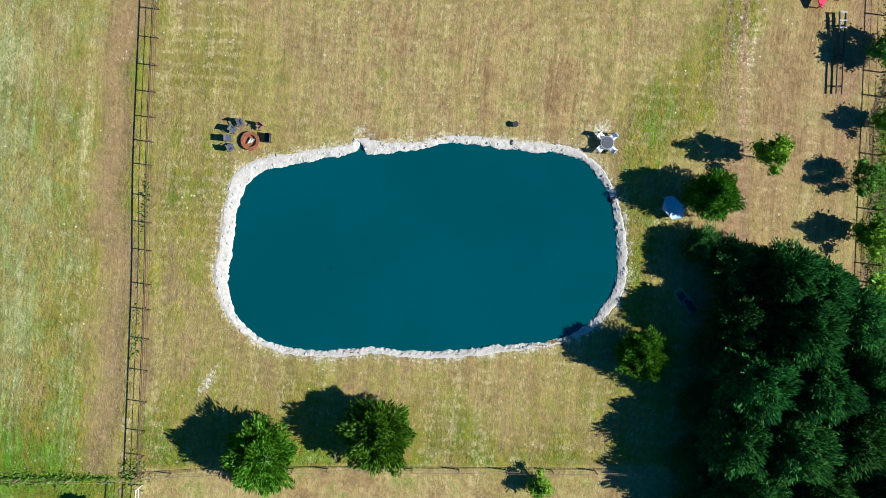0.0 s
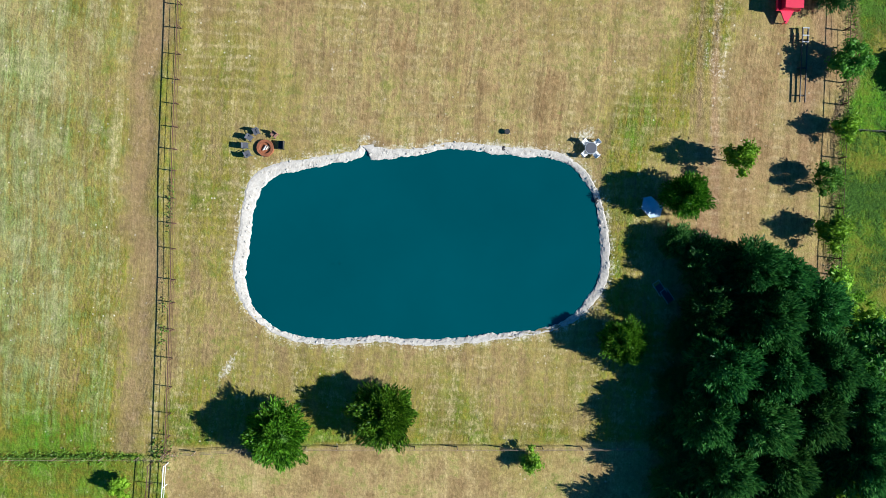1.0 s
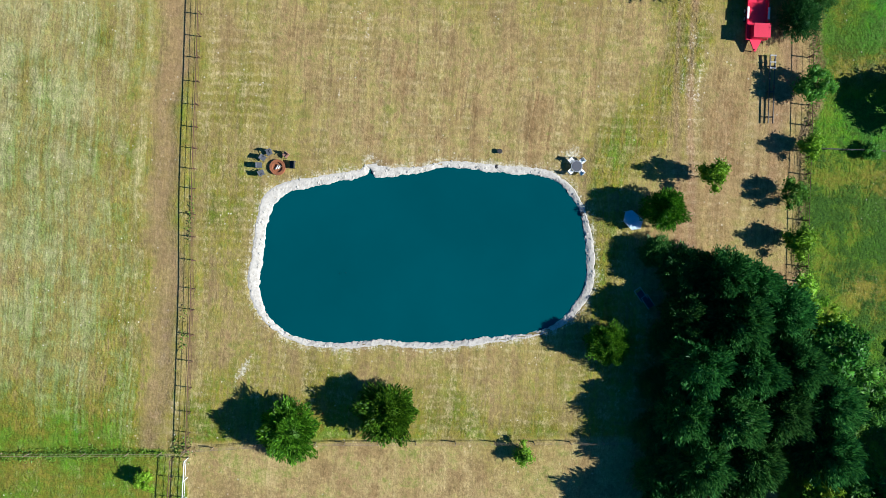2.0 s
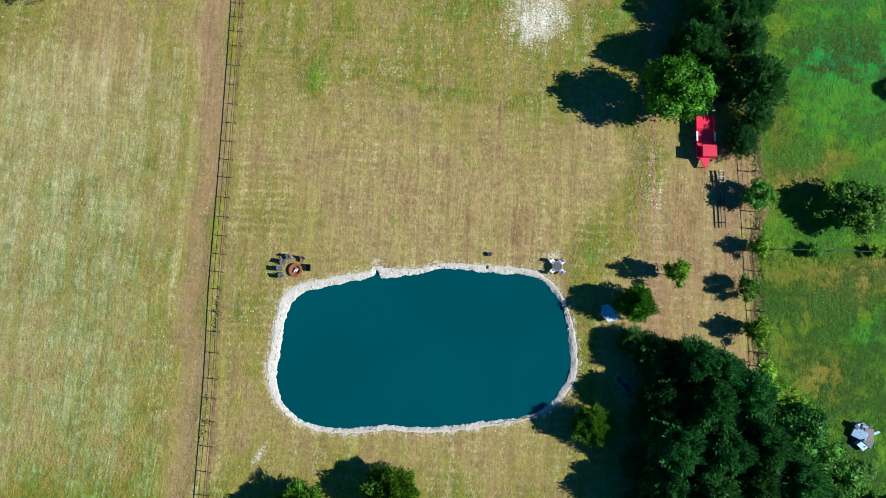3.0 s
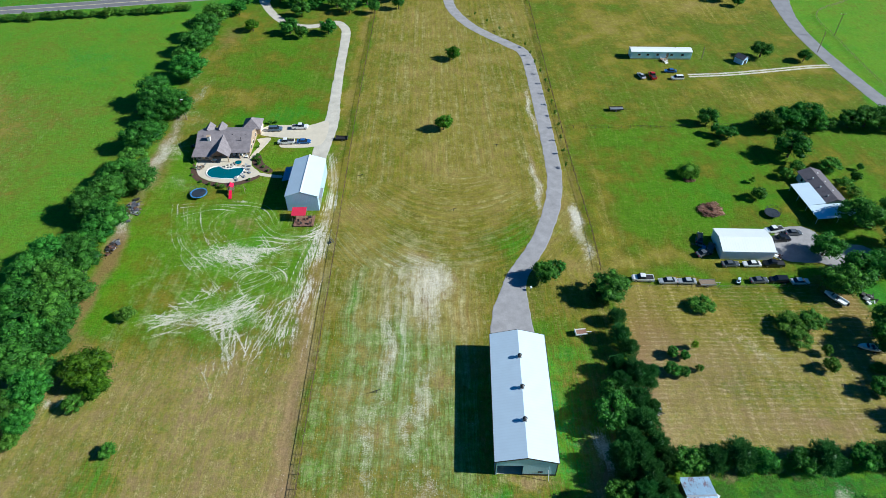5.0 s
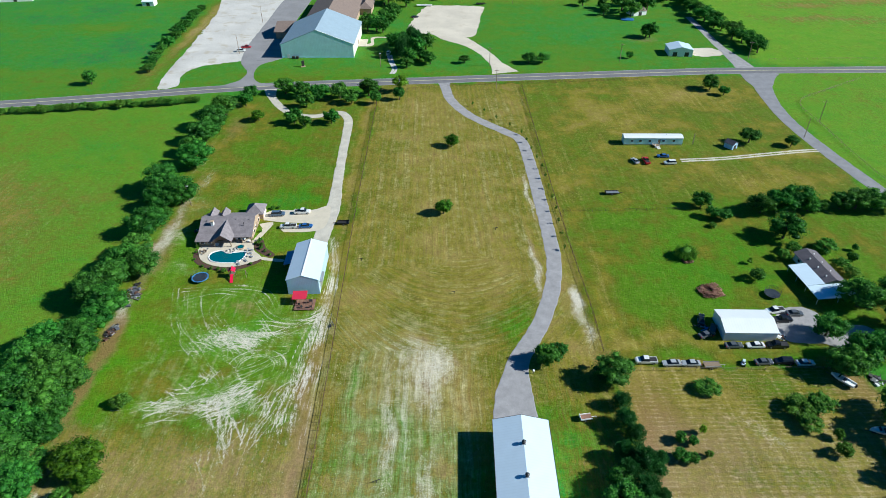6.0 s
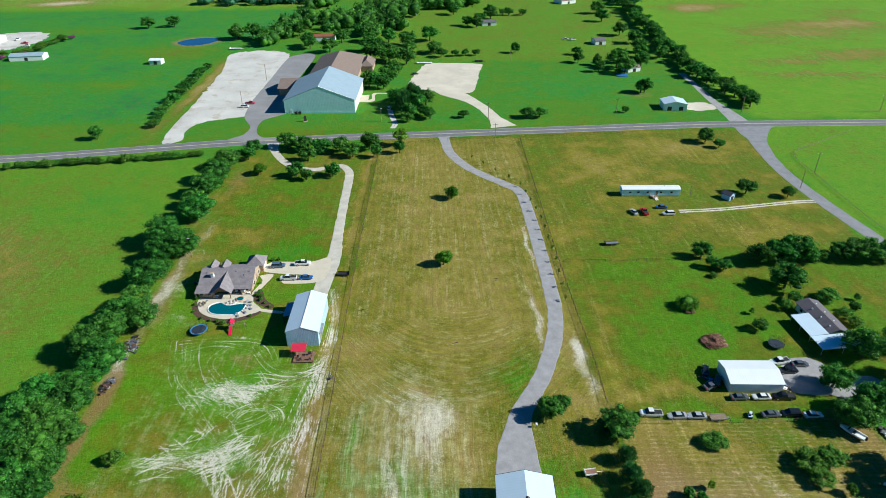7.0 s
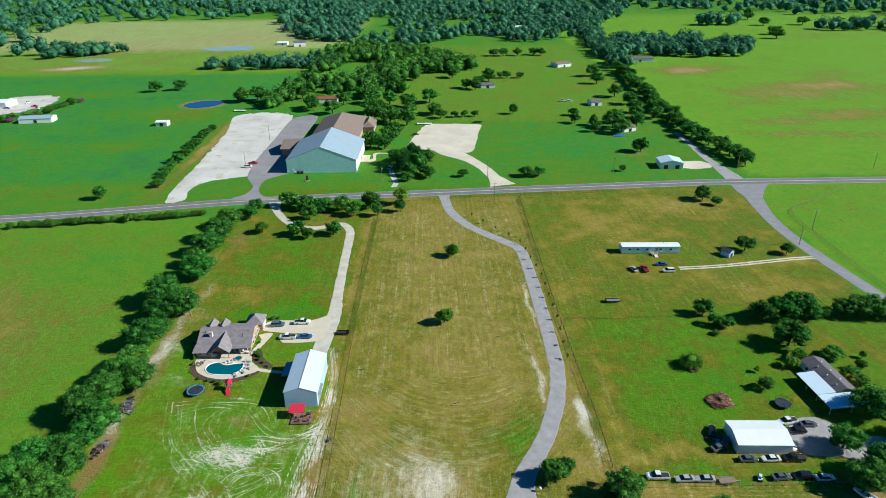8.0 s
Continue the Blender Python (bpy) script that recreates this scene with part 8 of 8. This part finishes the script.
car("pickup", "red", -119.4, 378.0, 5, "red pickup truck in the gravel lot", "cars at the church")
car("suv", "white", -120.8, 371.6, 3, "white suv in the gravel lot", "cars at the church")
car("sedan", "black", -20.8, 441.4, 20, "black car in the back lot", "cars at the church")
car("pickup", "white", 101.5, 545, 0, "white pickup truck in a far yard", "cars in far yards")
car("suv", "white", 107.5, 543, 10, "white suv in a far yard", "cars in far yards")
for _x, _y, _r, _c in ((-352, 546, 20, "red"), (-366, 560, 80, "white"), (-372, 540, 0, "silver"), (-345, 536, 10, "white")):
    car("pickup", _c, _x, _y, _r, "far pickup truck in a gravel yard", "cars in far yards", 0.04)


def boat(x, y, rz, label):
    e = thing("motor_boat", x, y, rz, label, "boat")
    secs = [(-2.9, 0.95), (-1.5, 1.05), (0.2, 1.05), (1.5, 0.85), (2.4, 0.45), (3.0, 0.06)]
    bm = bmesh.new()
    rings = [[bm.verts.new(p) for p in ((a, -w, 1.35), (a, -w * 0.8, 0.75), (a, 0, 0.55), (a, w * 0.8, 0.75), (a, w, 1.35), (a, w * 0.82, 1.38), (a, w * 0.72, 1.05), (a, -w * 0.72, 1.05), (a, -w * 0.82, 1.38))] for a, w in secs]
    for p, q in zip(rings[:-1], rings[1:]):
        for i in range(9):
            bm.faces.new((p[i], p[(i + 1) % 9], q[(i + 1) % 9], q[i]))
    bm.faces.new(rings[0][::-1]), bm.faces.new(rings[-1])
    part("hull", bm, M_WHITE, e)
    part("deck", slab([(1.2, -0.78, 1.42), (1.2, 0.78, 1.42), (2.9, 0.08, 1.42), (2.9, -0.08, 1.42)], 0.1), M_WHITE, e)
    for s in (-0.4, 0.4):
        part("seat", box(-0.6, 0.0, s - 0.25, s + 0.25, 1.06, 1.45, None, 0.05), M_CLOTH, e)
    part("windscreen", slab([(0.8, -0.7, 1.75), (0.8, 0.7, 1.75), (1.2, 0.6, 1.45), (1.2, -0.6, 1.45)], 0.04), M_GLASS, e)
    part("motor", box(-3.35, -2.9, -0.2, 0.2, 0.7, 1.75, None, 0.06), M_DARK, e)
    t = part("trailer_frame", box(-2.4, 2.6, -0.55, 0.55, 0.42, 0.56), M_DARK, e)
    part("tongue", rod((2.6, 0, 0.48), (4.2, 0, 0.4), 0.06), M_DARK, e)
    for s in (-1, 1):
        wheel(e, -0.8, s * 0.9, 0.32)
    return e


boat(98.4, 110.0, 128, "white motor boat on a trailer in grass")
boat(99.6, 94.0, 168, "white motor boat on a trailer in tree shade")


def flat_trailer(name, x, y, rz, l, w, deck, frame, label, load=None):
    e = thing(name, x, y, rz, label, "trailer")
    part("deck", box(-l / 2, l / 2, -w / 2, w / 2, 0.55, 0.66), deck, e)
    for s in (-1, 1):
        part("side_rail", box(-l / 2, l / 2, s * w / 2 - 0.05, s * w / 2 + 0.05, 0.55, 0.95), frame, e)
        wheel(e, -0.3, s * (w / 2 + 0.12), 0.32)
    part("tongue", rod((l / 2, 0, 0.55), (l / 2 + 1.4, 0, 0.45), 0.06), frame, e)
    part("jack", rod((l / 2 + 1.2, 0, 0), (l / 2 + 1.2, 0, 0.5), 0.05), frame, e)
    if load is not None:
        part("ramp", box(-l / 2 - 0.1, -l / 2, -w / 2, w / 2, 0.55, 1.3), frame, e)
    return e


flat_trailer("utility_trailer", 67.5, 115.7, 2, 4.2, 1.9, M_WOOD, M_STEEL, "low grey utility trailer in long grass")
flat_trailer("utility_trailer", 61.0, 204.4, 2, 5.0, 2.1, M_STEEL, M_DARK, "grey utility trailer alone in a field", 1)
flat_trailer("utility_trailer", -37.0, 184.6, 178, 4.2, 1.9, M_DARK, M_DARK, "small dark trailer beside the fence", 1)
flat_trailer("utility_trailer", 31.6, 98.8, 8, 2.8, 1.6, M_DECK, M_WHITE, "small wooden cart with a pale frame", 1)
_g = thing("pipe_rack", 38.3, 20.4, 92, "pair of long dark pipes on low stands", "pipes")
for _y in (-0.28, 0.28):
    part("pipe", rod((-3.8, _y, 0.5), (3.8, _y, 0.5), 0.07), M_DARK, _g)
for _x in (-3, 0, 3):
    part("stand", box(_x - 0.05, _x + 0.05, -0.4, 0.4, 0, 0.44), M_DARK, _g)
for _y in (-0.3, 0.3):
    part("frame_bar", box(2.6, 4.3, _y - 0.06, _y + 0.06, 0.5, 0.66, None, 0.02), M_CLOTH, _g, "grey-blue steel frame bar")
for _x in (2.7, 3.4, 4.2):
    part("cross_bar", box(_x - 0.06, _x + 0.06, -0.36, 0.36, 0.66, 0.74), M_STEEL, _g)
flat_trailer("box_trailer", -15.0, 471.0, 0, 11, 2.6, M_WHITE, M_WHITE, "long white trailer at the back lot", 1)
flat_trailer("box_trailer", 25.4, 475.0, 0, 6, 2.4, M_DARK, M_DARK, "dark trailer at the lot edge", 1)
flat_trailer("box_trailer", -167.8, 521, 0, 9, 2.6, M_WHITE, M_WHITE, "white trailer beside the gravel lot", 1)
_g = thing("small_mower", 75.9, 116.4, 60, "small pale blue garden tractor in grass", "mower")
part("hood", box(0.1, 1.2, -0.35, 0.35, 0.45, 0.95, None, 0.06), M_TARP, _g)
part("seat", box(-0.6, -0.1, -0.28, 0.28, 0.7, 1.0, None, 0.05), M_DARK, _g)
part("deck", box(-0.6, 0.5, -0.6, 0.6, 0.2, 0.35, None, 0.05), M_TARP, _g)
for _x, _s in ((-0.6, 0.36), (0.9, 0.26)):
    for _y in (-0.5, 0.5):
        wheel(_g, _x, _y, _s)


def red_trailer():
    e = thing("farm_trailer", 35.8, 29.3, 91, "bright red farm trailer with white fenders and a raised front box", "trailer")
    # local x points towards the tongue after half a turn
    part("deck", box(-3.1, 3.0, -1.2, 1.2, 0.75, 0.95, None, 0.03), M_RED, e)
    for s in (-1, 1):
        part("side_board", box(-3.1, 3.0, s * 1.2 - 0.04, s * 1.2 + 0.04, 0.9, 1.25), M_RED, e)
        f = part("fender", box(-0.75, 0.65, s * 1.22 - 0.13, s * 1.22 + 0.13, 1.24, 1.32, None, 0.03), M_WHITE, e, "white wheel fender")
        for x in (-0.5, 0.45):
            wheel(e, x, s * 1.1, 0.36)
    part("front_box", box(-3.05, -1.5, -1.15, 0.7, 0.95, 1.9, None, 0.05), M_RED, e, "raised red steel box")
    part("box_lid", box(-3.1, -1.45, -1.2, 0.75, 1.9, 1.96), M_REDTIN, e)
    part("tailboard", box(2.95, 3.05, -1.2, 1.2, 0.9, 1.25), M_RED, e)
    part("tongue", slab([(-3.1, -0.7, 0.9), (-3.1, 0.7, 0.9), (-4.4, 0.08, 0.8), (-4.4, -0.08, 0.8)], 0.14), M_RED, e)
    part("jack", rod((-4.2, 0, 0), (-4.2, 0, 0.9), 0.06), M_RED, e)


red_trailer()


def loader():
    e = thing("old_tractor", 37.6, 36.4, 92, "old maroon tractor with a yellow loader frame under trees", "tractor")
    part("hood", box(-2.2, -0.4, -0.5, 0.5, 0.9, 1.7, None, 0.08), paint("maroon"), e)
    part("cab", box(-0.4, 1.0, -0.75, 0.75, 0.9, 2.5, None, 0.08), M_GLASS, e)
    part("cab_roof", box(-0.1, 0.95, -0.5, 0.5, 2.5, 2.62, None, 0.04), M_STEEL, e)
    for s in (-1, 1):
        part("loader_arm", box(0.2, 3.0, s * 0.95 - 0.08, s * 0.95 + 0.08, 1.4, 1.6), M_YELLOW, e)
        part("boom_strut", rod((3.0, s * 0.95, 1.5), (5.6, s * 0.9, 1.3), 0.06), M_STEEL, e)
        wheel(e, 0.4, s * 0.95, 0.75)
        wheel(e, -1.7, s * 0.8, 0.45)
    part("crossbar", box(2.4, 2.6, -1.1, 1.1, 1.45, 1.65), M_YELLOW, e)
    part("bucket", box(5.4, 5.7, -1.0, 1.0, 0.9, 1.6, None, 0.05), M_STEEL, e)


loader()


# ---------------------------------------------------------------- round the pond
_f = thing("fire_pit", -19.9, 8.1, 0, "round rusty fire pit with split logs", "fire pit")
_v, _q = [], []
for _i in range(28):
    _a = 2 * math.pi * _i / 28
    _v += [(r * math.cos(_a), r * math.sin(_a), z) for r, z in ((0.95, 0.0), (0.92, 0.34), (0.62, 0.32), (0.6, 0.0))]
    _q += [(_i * 4 + k, (_i * 4 + 4) % 112 + k, (_i * 4 + 4) % 112 + k + 1, _i * 4 + k + 1) for k in range(3)]
mesh_object("ring", _v, _q, M_RUSTBRIGHT, _f)
part("ash_floor", disc(0, 0, 0, 0.12, 0.64), M_RUSTBRIGHT, _f)
for _i in range(5):
    part("log", rod((-0.3 + 0.13 * _i, -0.28 + 0.05 * _i, 0.2 + 0.06 * (_i % 2)), (0.05 + 0.1 * _i, 0.32 - 0.04 * _i, 0.26 + 0.05 * (_i % 3)), 0.07, None, 7), M_WHITE if _i % 2 else M_WOOD, _f)
for _x, _y, _r, _m, _l in ((-21.6, 9.1, 60, M_CLOTH, "grey canvas camp chair round the fire pit"), (-20.9, 9.8, 25, M_CLOTH, "grey canvas camp chair round the fire pit"),
                           (-22.0, 8.2, 95, M_CLOTH, "grey canvas camp chair round the fire pit"), (-21.7, 7.3, 120, M_CLOTH, "grey canvas camp chair round the fire pit"),
                           (-18.9, 9.6, -35, M_DECK, "brown wooden armchair round the fire pit")):
    chair(_x, _y, _r, _m, _l, group="chairs round the fire pit", scale=1.15)
_b = thing("bench", -18.1, 8.5, 90, "black two-seat garden bench by the fire pit", "bench")
part("seat", box(-0.45, 0.45, -0.3, 0.3, 0.4, 0.48, None, 0.02), M_DARK, _b)
part("backrest", box(-0.45, 0.45, -0.36, -0.28, 0.45, 1.0, None, 0.02), M_DARK, _b)
for _x in (-0.4, 0.4):
    part("side", box(_x - 0.04, _x + 0.04, -0.32, 0.3, 0, 0.62), M_DARK, _b)
_t = thing("patio_table", 15.7, 10.2, 0, "round grey glass garden table beside the pond", "table")
part("tabletop", disc(0, 0, 0.70, 0.74, 0.68, None, 28), M_STEEL, _t)
part("glass_top", disc(0, 0, 0.742, 0.75, 0.6, None, 28), M_CLOTH, _t)
for _i in range(4):
    _a = radians(45 + 90 * _i)
    part("leg", rod((0.45 * math.cos(_a), 0.45 * math.sin(_a), 0), (0.4 * math.cos(_a), 0.4 * math.sin(_a), 0.71), 0.03), M_DARK, _t)
for _i in range(4):
    _a = radians(45 + 90 * _i)
    chair(15.7 + 0.95 * math.cos(_a), 10.2 + 0.95 * math.sin(_a), 45 + 90 * _i - 90, M_WHITE, "white garden chair round the grey table", group="chairs round the table", scale=1.05)
_h = thing("shade_sail", 22.7, 4.1, -28, "pale blue tarp stretched on a low frame", "tarp")
_pts = [(-1.3, 0.5), (-0.7, 1.05), (1.0, 0.75), (1.3, -0.3), (0.5, -1.0), (-0.9, -0.6)]
_bm = bmesh.new()
_c = _bm.verts.new((0, 0, 0.55))
_ring = [_bm.verts.new((x, y, 0.75)) for x, y in _pts]
for _i in range(6):
    _bm.faces.new((_c, _ring[_i], _ring[(_i + 1) % 6]))
_g = bmesh.ops.extrude_face_region(_bm, geom=_bm.faces[:])
bmesh.ops.translate(_bm, vec=(0, 0, 0.03), verts=[v for v in _g["geom"] if isinstance(v, bmesh.types.BMVert)])
part("tarp", _bm, M_TARP, _h)
for _i in range(6):
    (_x, _y), (_u, _v) = _pts[_i], _pts[(_i + 1) % 6]
    part("leg", rod((_x, _y, 0), (_x, _y, 0.8), 0.03), M_STEEL, _h)
    part("edge_tube", rod((_x, _y, 0.8), (_u, _v, 0.8), 0.035), M_STEEL, _h)
for _x, _y in ((24.4, -4.7), (25.3, -5.5)):
    _l = thing("sun_lounger", _x, _y, 38, "dark mesh sun lounger with a pale frame in shade", "lounger", "loungers in the shade")
    part("bed", box(-0.4, 0.4, -0.7, 0.5, 0.34, 0.38), M_NET, _l)
    for _s in (-0.42, 0.42):
        part("side_tube", rod((_s, -0.75, 0.38), (_s, 0.9, 0.5), 0.03), M_STEEL, _l)
        part("leg", rod((_s, -0.6, 0), (_s, -0.6, 0.38), 0.03), M_STEEL, _l)
        part("leg", rod((_s, 0.4, 0), (_s, 0.4, 0.4), 0.03), M_STEEL, _l)
    part("end_tube", rod((-0.42, 0.9, 0.5), (0.42, 0.9, 0.5), 0.03), M_STEEL, _l)
_d = thing("bucket", 6.5, 11.5, 0, "small black bucket lying in dry grass", "bucket")
part("tub", disc(0, 0, 0, 0.4, 0.22, None, 14, 0.28), M_BLACK, _d)
part("rim", disc(0, 0, 0.38, 0.43, 0.3, None, 14), M_DARK, _d)
for _x, _y in ((6.3, 9.7), (16.9, 4.6)):
    _r = thing("dark_rock", _x, _y, 30, "dark wet rock on the chalk bank", "rock", z=-0.1)
    _bm = bmesh.new()
    bmesh.ops.create_icosphere(_bm, subdivisions=2, radius=0.3)
    for _v in _bm.verts:
        _v.co *= 1 + 0.35 * noise.noise(_v.co * 3)
        _v.co.z *= 0.7
    part("rock", _bm, M_DARK, _r)
# dark stand-ins for two ducks on the water
for _x, _y in ((-11.95, -4.2), (-11.2, -4.1)):
    _r = thing("pond_float", _x, _y, 10, "small dark stand-in for a duck on the pond", "float", z=-0.4)
    part("float", rod((-0.16, 0, 0.04), (0.16, 0, 0.08), 0.09, None, 10, 0.04), M_BLACK, _r)
    part("knob", disc(0.1, 0, 0.06, 0.2, 0.05, None, 8), M_BLACK, _r)


# ---------------------------------------------------------------- heaps and poles
def heap(name, x, y, rx, ry, n, mats, label, category, seed, size=0.5):
    """A loose heap of scrap: bars, boards and boxes lying on one another."""
    rng = random.Random(seed)
    e = thing(name, x, y, rng.uniform(0, 90), label, category)
    for i in range(n):
        a, b = rng.gauss(0, 0.45) * rx, rng.gauss(0, 0.45) * ry
        l = rng.uniform(0.5, 1.8) * size * 2
        z = rng.uniform(0.05, 0.5)
        m = pose(a, b, z, rng.uniform(-15, 15), rng.uniform(-15, 15), rng.uniform(0, 180))
        if rng.random() < 0.6:
            part("board", box(-l, l, -0.12 * size * 2, 0.12 * size * 2, -0.05, 0.05, None, 0, m), rng.choice(mats), e)
        else:
            part("crate", box(-l * 0.4, l * 0.4, -l * 0.3, l * 0.3, -z * 0.9, 0.5 * size, None, 0.03, m), rng.choice(mats), e)
    return e


heap("scrap_heap", -94.6, 146.4, 2.0, 4.6, 52, [M_STEEL, M_RUST, M_WOOD, M_DARK, M_CLOTH], "heap of mixed scrap metal beside the hedge", "scrap", 1)
heap("scrap_heap", -94.6, 129.8, 3.6, 1.3, 40, [M_DARK, M_RUST, M_STEEL, M_CLOTH], "low dark heap of farm scrap", "scrap", 2)
heap("scrap_heap", 70.2, 130.6, 1.2, 3.2, 14, [M_DARK, M_STEEL, M_BLUEPAD], "dark scrap piled against the white shed", "scrap", 3)
heap("scrap_heap", 90.2, 126.6, 1.4, 1.0, 14, [M_STEEL, M_WHITE, M_RUST], "grey scrap piled at the shed corner", "scrap", 4)
heap("board_pile", 56.0, -10.4, 1.5, 1.2, 22, [M_CLOTH, M_BLUEGREY_LIFTED, M_CLOTH, M_DARK], "pile of pale grey boards in tall weeds", "boards", 5, 0.6)
heap("rubble_pile", 65.4, 36.2, 0.9, 0.7, 18, [M_TARP, M_STEEL, M_STONE], "pile of pale rubble in green pasture", "rubble", 6, 0.35)
heap("scrap_heap", 45.2, 76.6, 1.0, 1.4, 10, [M_WHITE, M_DARK, M_STEEL], "few white and dark scraps at the hedge", "scrap", 7, 0.3)
heap("scrap_heap", 91.4, 102.0, 1.0, 0.8, 8, [M_WHITE, M_STEEL], "pale scraps among green bushes", "scrap", 8, 0.35)
heap("scrap_heap", 107.6, 111.0, 3.0, 2.0, 20, [M_DARK, M_STEEL, M_WHITE, M_BLACK], "dark machine parts under the trees", "scrap", 9)
heap("garden_bits", -33.6, 131.9, 0.8, 0.4, 6, [M_DARK, M_CLOTH], "few dark scraps at the fence foot", "scrap", 10, 0.3)
heap("garden_bits", -86.6, 180.5, 0.9, 0.9, 8, [M_DARK, M_STEEL], "dark garden machine beside the house", "machine", 11, 0.4)


def pole(x, y, h, label, arm=0.0, lamp=False, lean=0.0):
    e = thing("utility_pole", x, y, 90 if arm < 0 else 0, label, "pole")
    part("shaft", rod((0, 0, -0.2), (lean, 0, h), 0.17, None, 10, 0.11), M_WOOD, e)
    if arm:
        part("crossarm", box(-1.2, 1.2, -0.08, 0.08, h - 0.8, h - 0.65), M_WOOD, e)
        for x0 in (-1.1, 0, 1.1):
            part("insulator", disc(x0, 0, h - 0.65, h - 0.45, 0.06, None, 8), M_WHITE, e)
    if lamp:
        part("lamp_head", box(-0.2, 0.7, -0.15, 0.15, h - 0.1, h + 0.1, None, 0.04), M_WHITE, e)


for _x, _y, _h, _a in ((155.1, 252, 9.2, 0), (169.5, 268.3, 10.2, 1), (25.1, 310, 10.5, 1), (23.9, 345, 10.5, 1), (170.9, 354.2, 10, 1), (97.6, 351.6, 10, 1), (251, 354.4, 10, 1), (-121.5, 430, 11, 0), (-120.9, 367.8, 11, 0), (104.6, 246, 5, 0), (48.8, 477, 9, 0)):
    pole(_x, _y, _h, "weathered wooden utility pole beside a road", _a)
pole(-94.1, 197.4, 8.0, "pale yard light pole beside the hedge", 0, True, -0.3)
pole(-36.5, 344, 7.5, "slim lamp pole on the church lawn", 0, True)
_s = thing("mailbox", 20.9, 113.4, 0, "small white box on a post beside the drive", "box")
part("post", box(-0.06, 0.06, -0.06, 0.06, 0, 0.9), M_WOOD, _s)
part("body", box(-0.25, 0.25, -0.35, 0.35, 0.85, 1.3, None, 0.06), M_WHITE, _s)
for _x, _y in ((-16.7, 81.6), (-28.3, 162.8), (15.8, 180.3), (1.1, 145.9), (1.5, 250)):
    _s = thing("marker_post", _x, _y, 20, "low dark wooden crosspiece standing in the field", "post")
    part("post", box(-0.06, 0.06, -0.06, 0.06, 0, 1.0), M_DARK, _s)
    part("bar", box(-0.9, 0.9, -0.05, 0.05, 0.85, 0.98), M_DARK, _s)
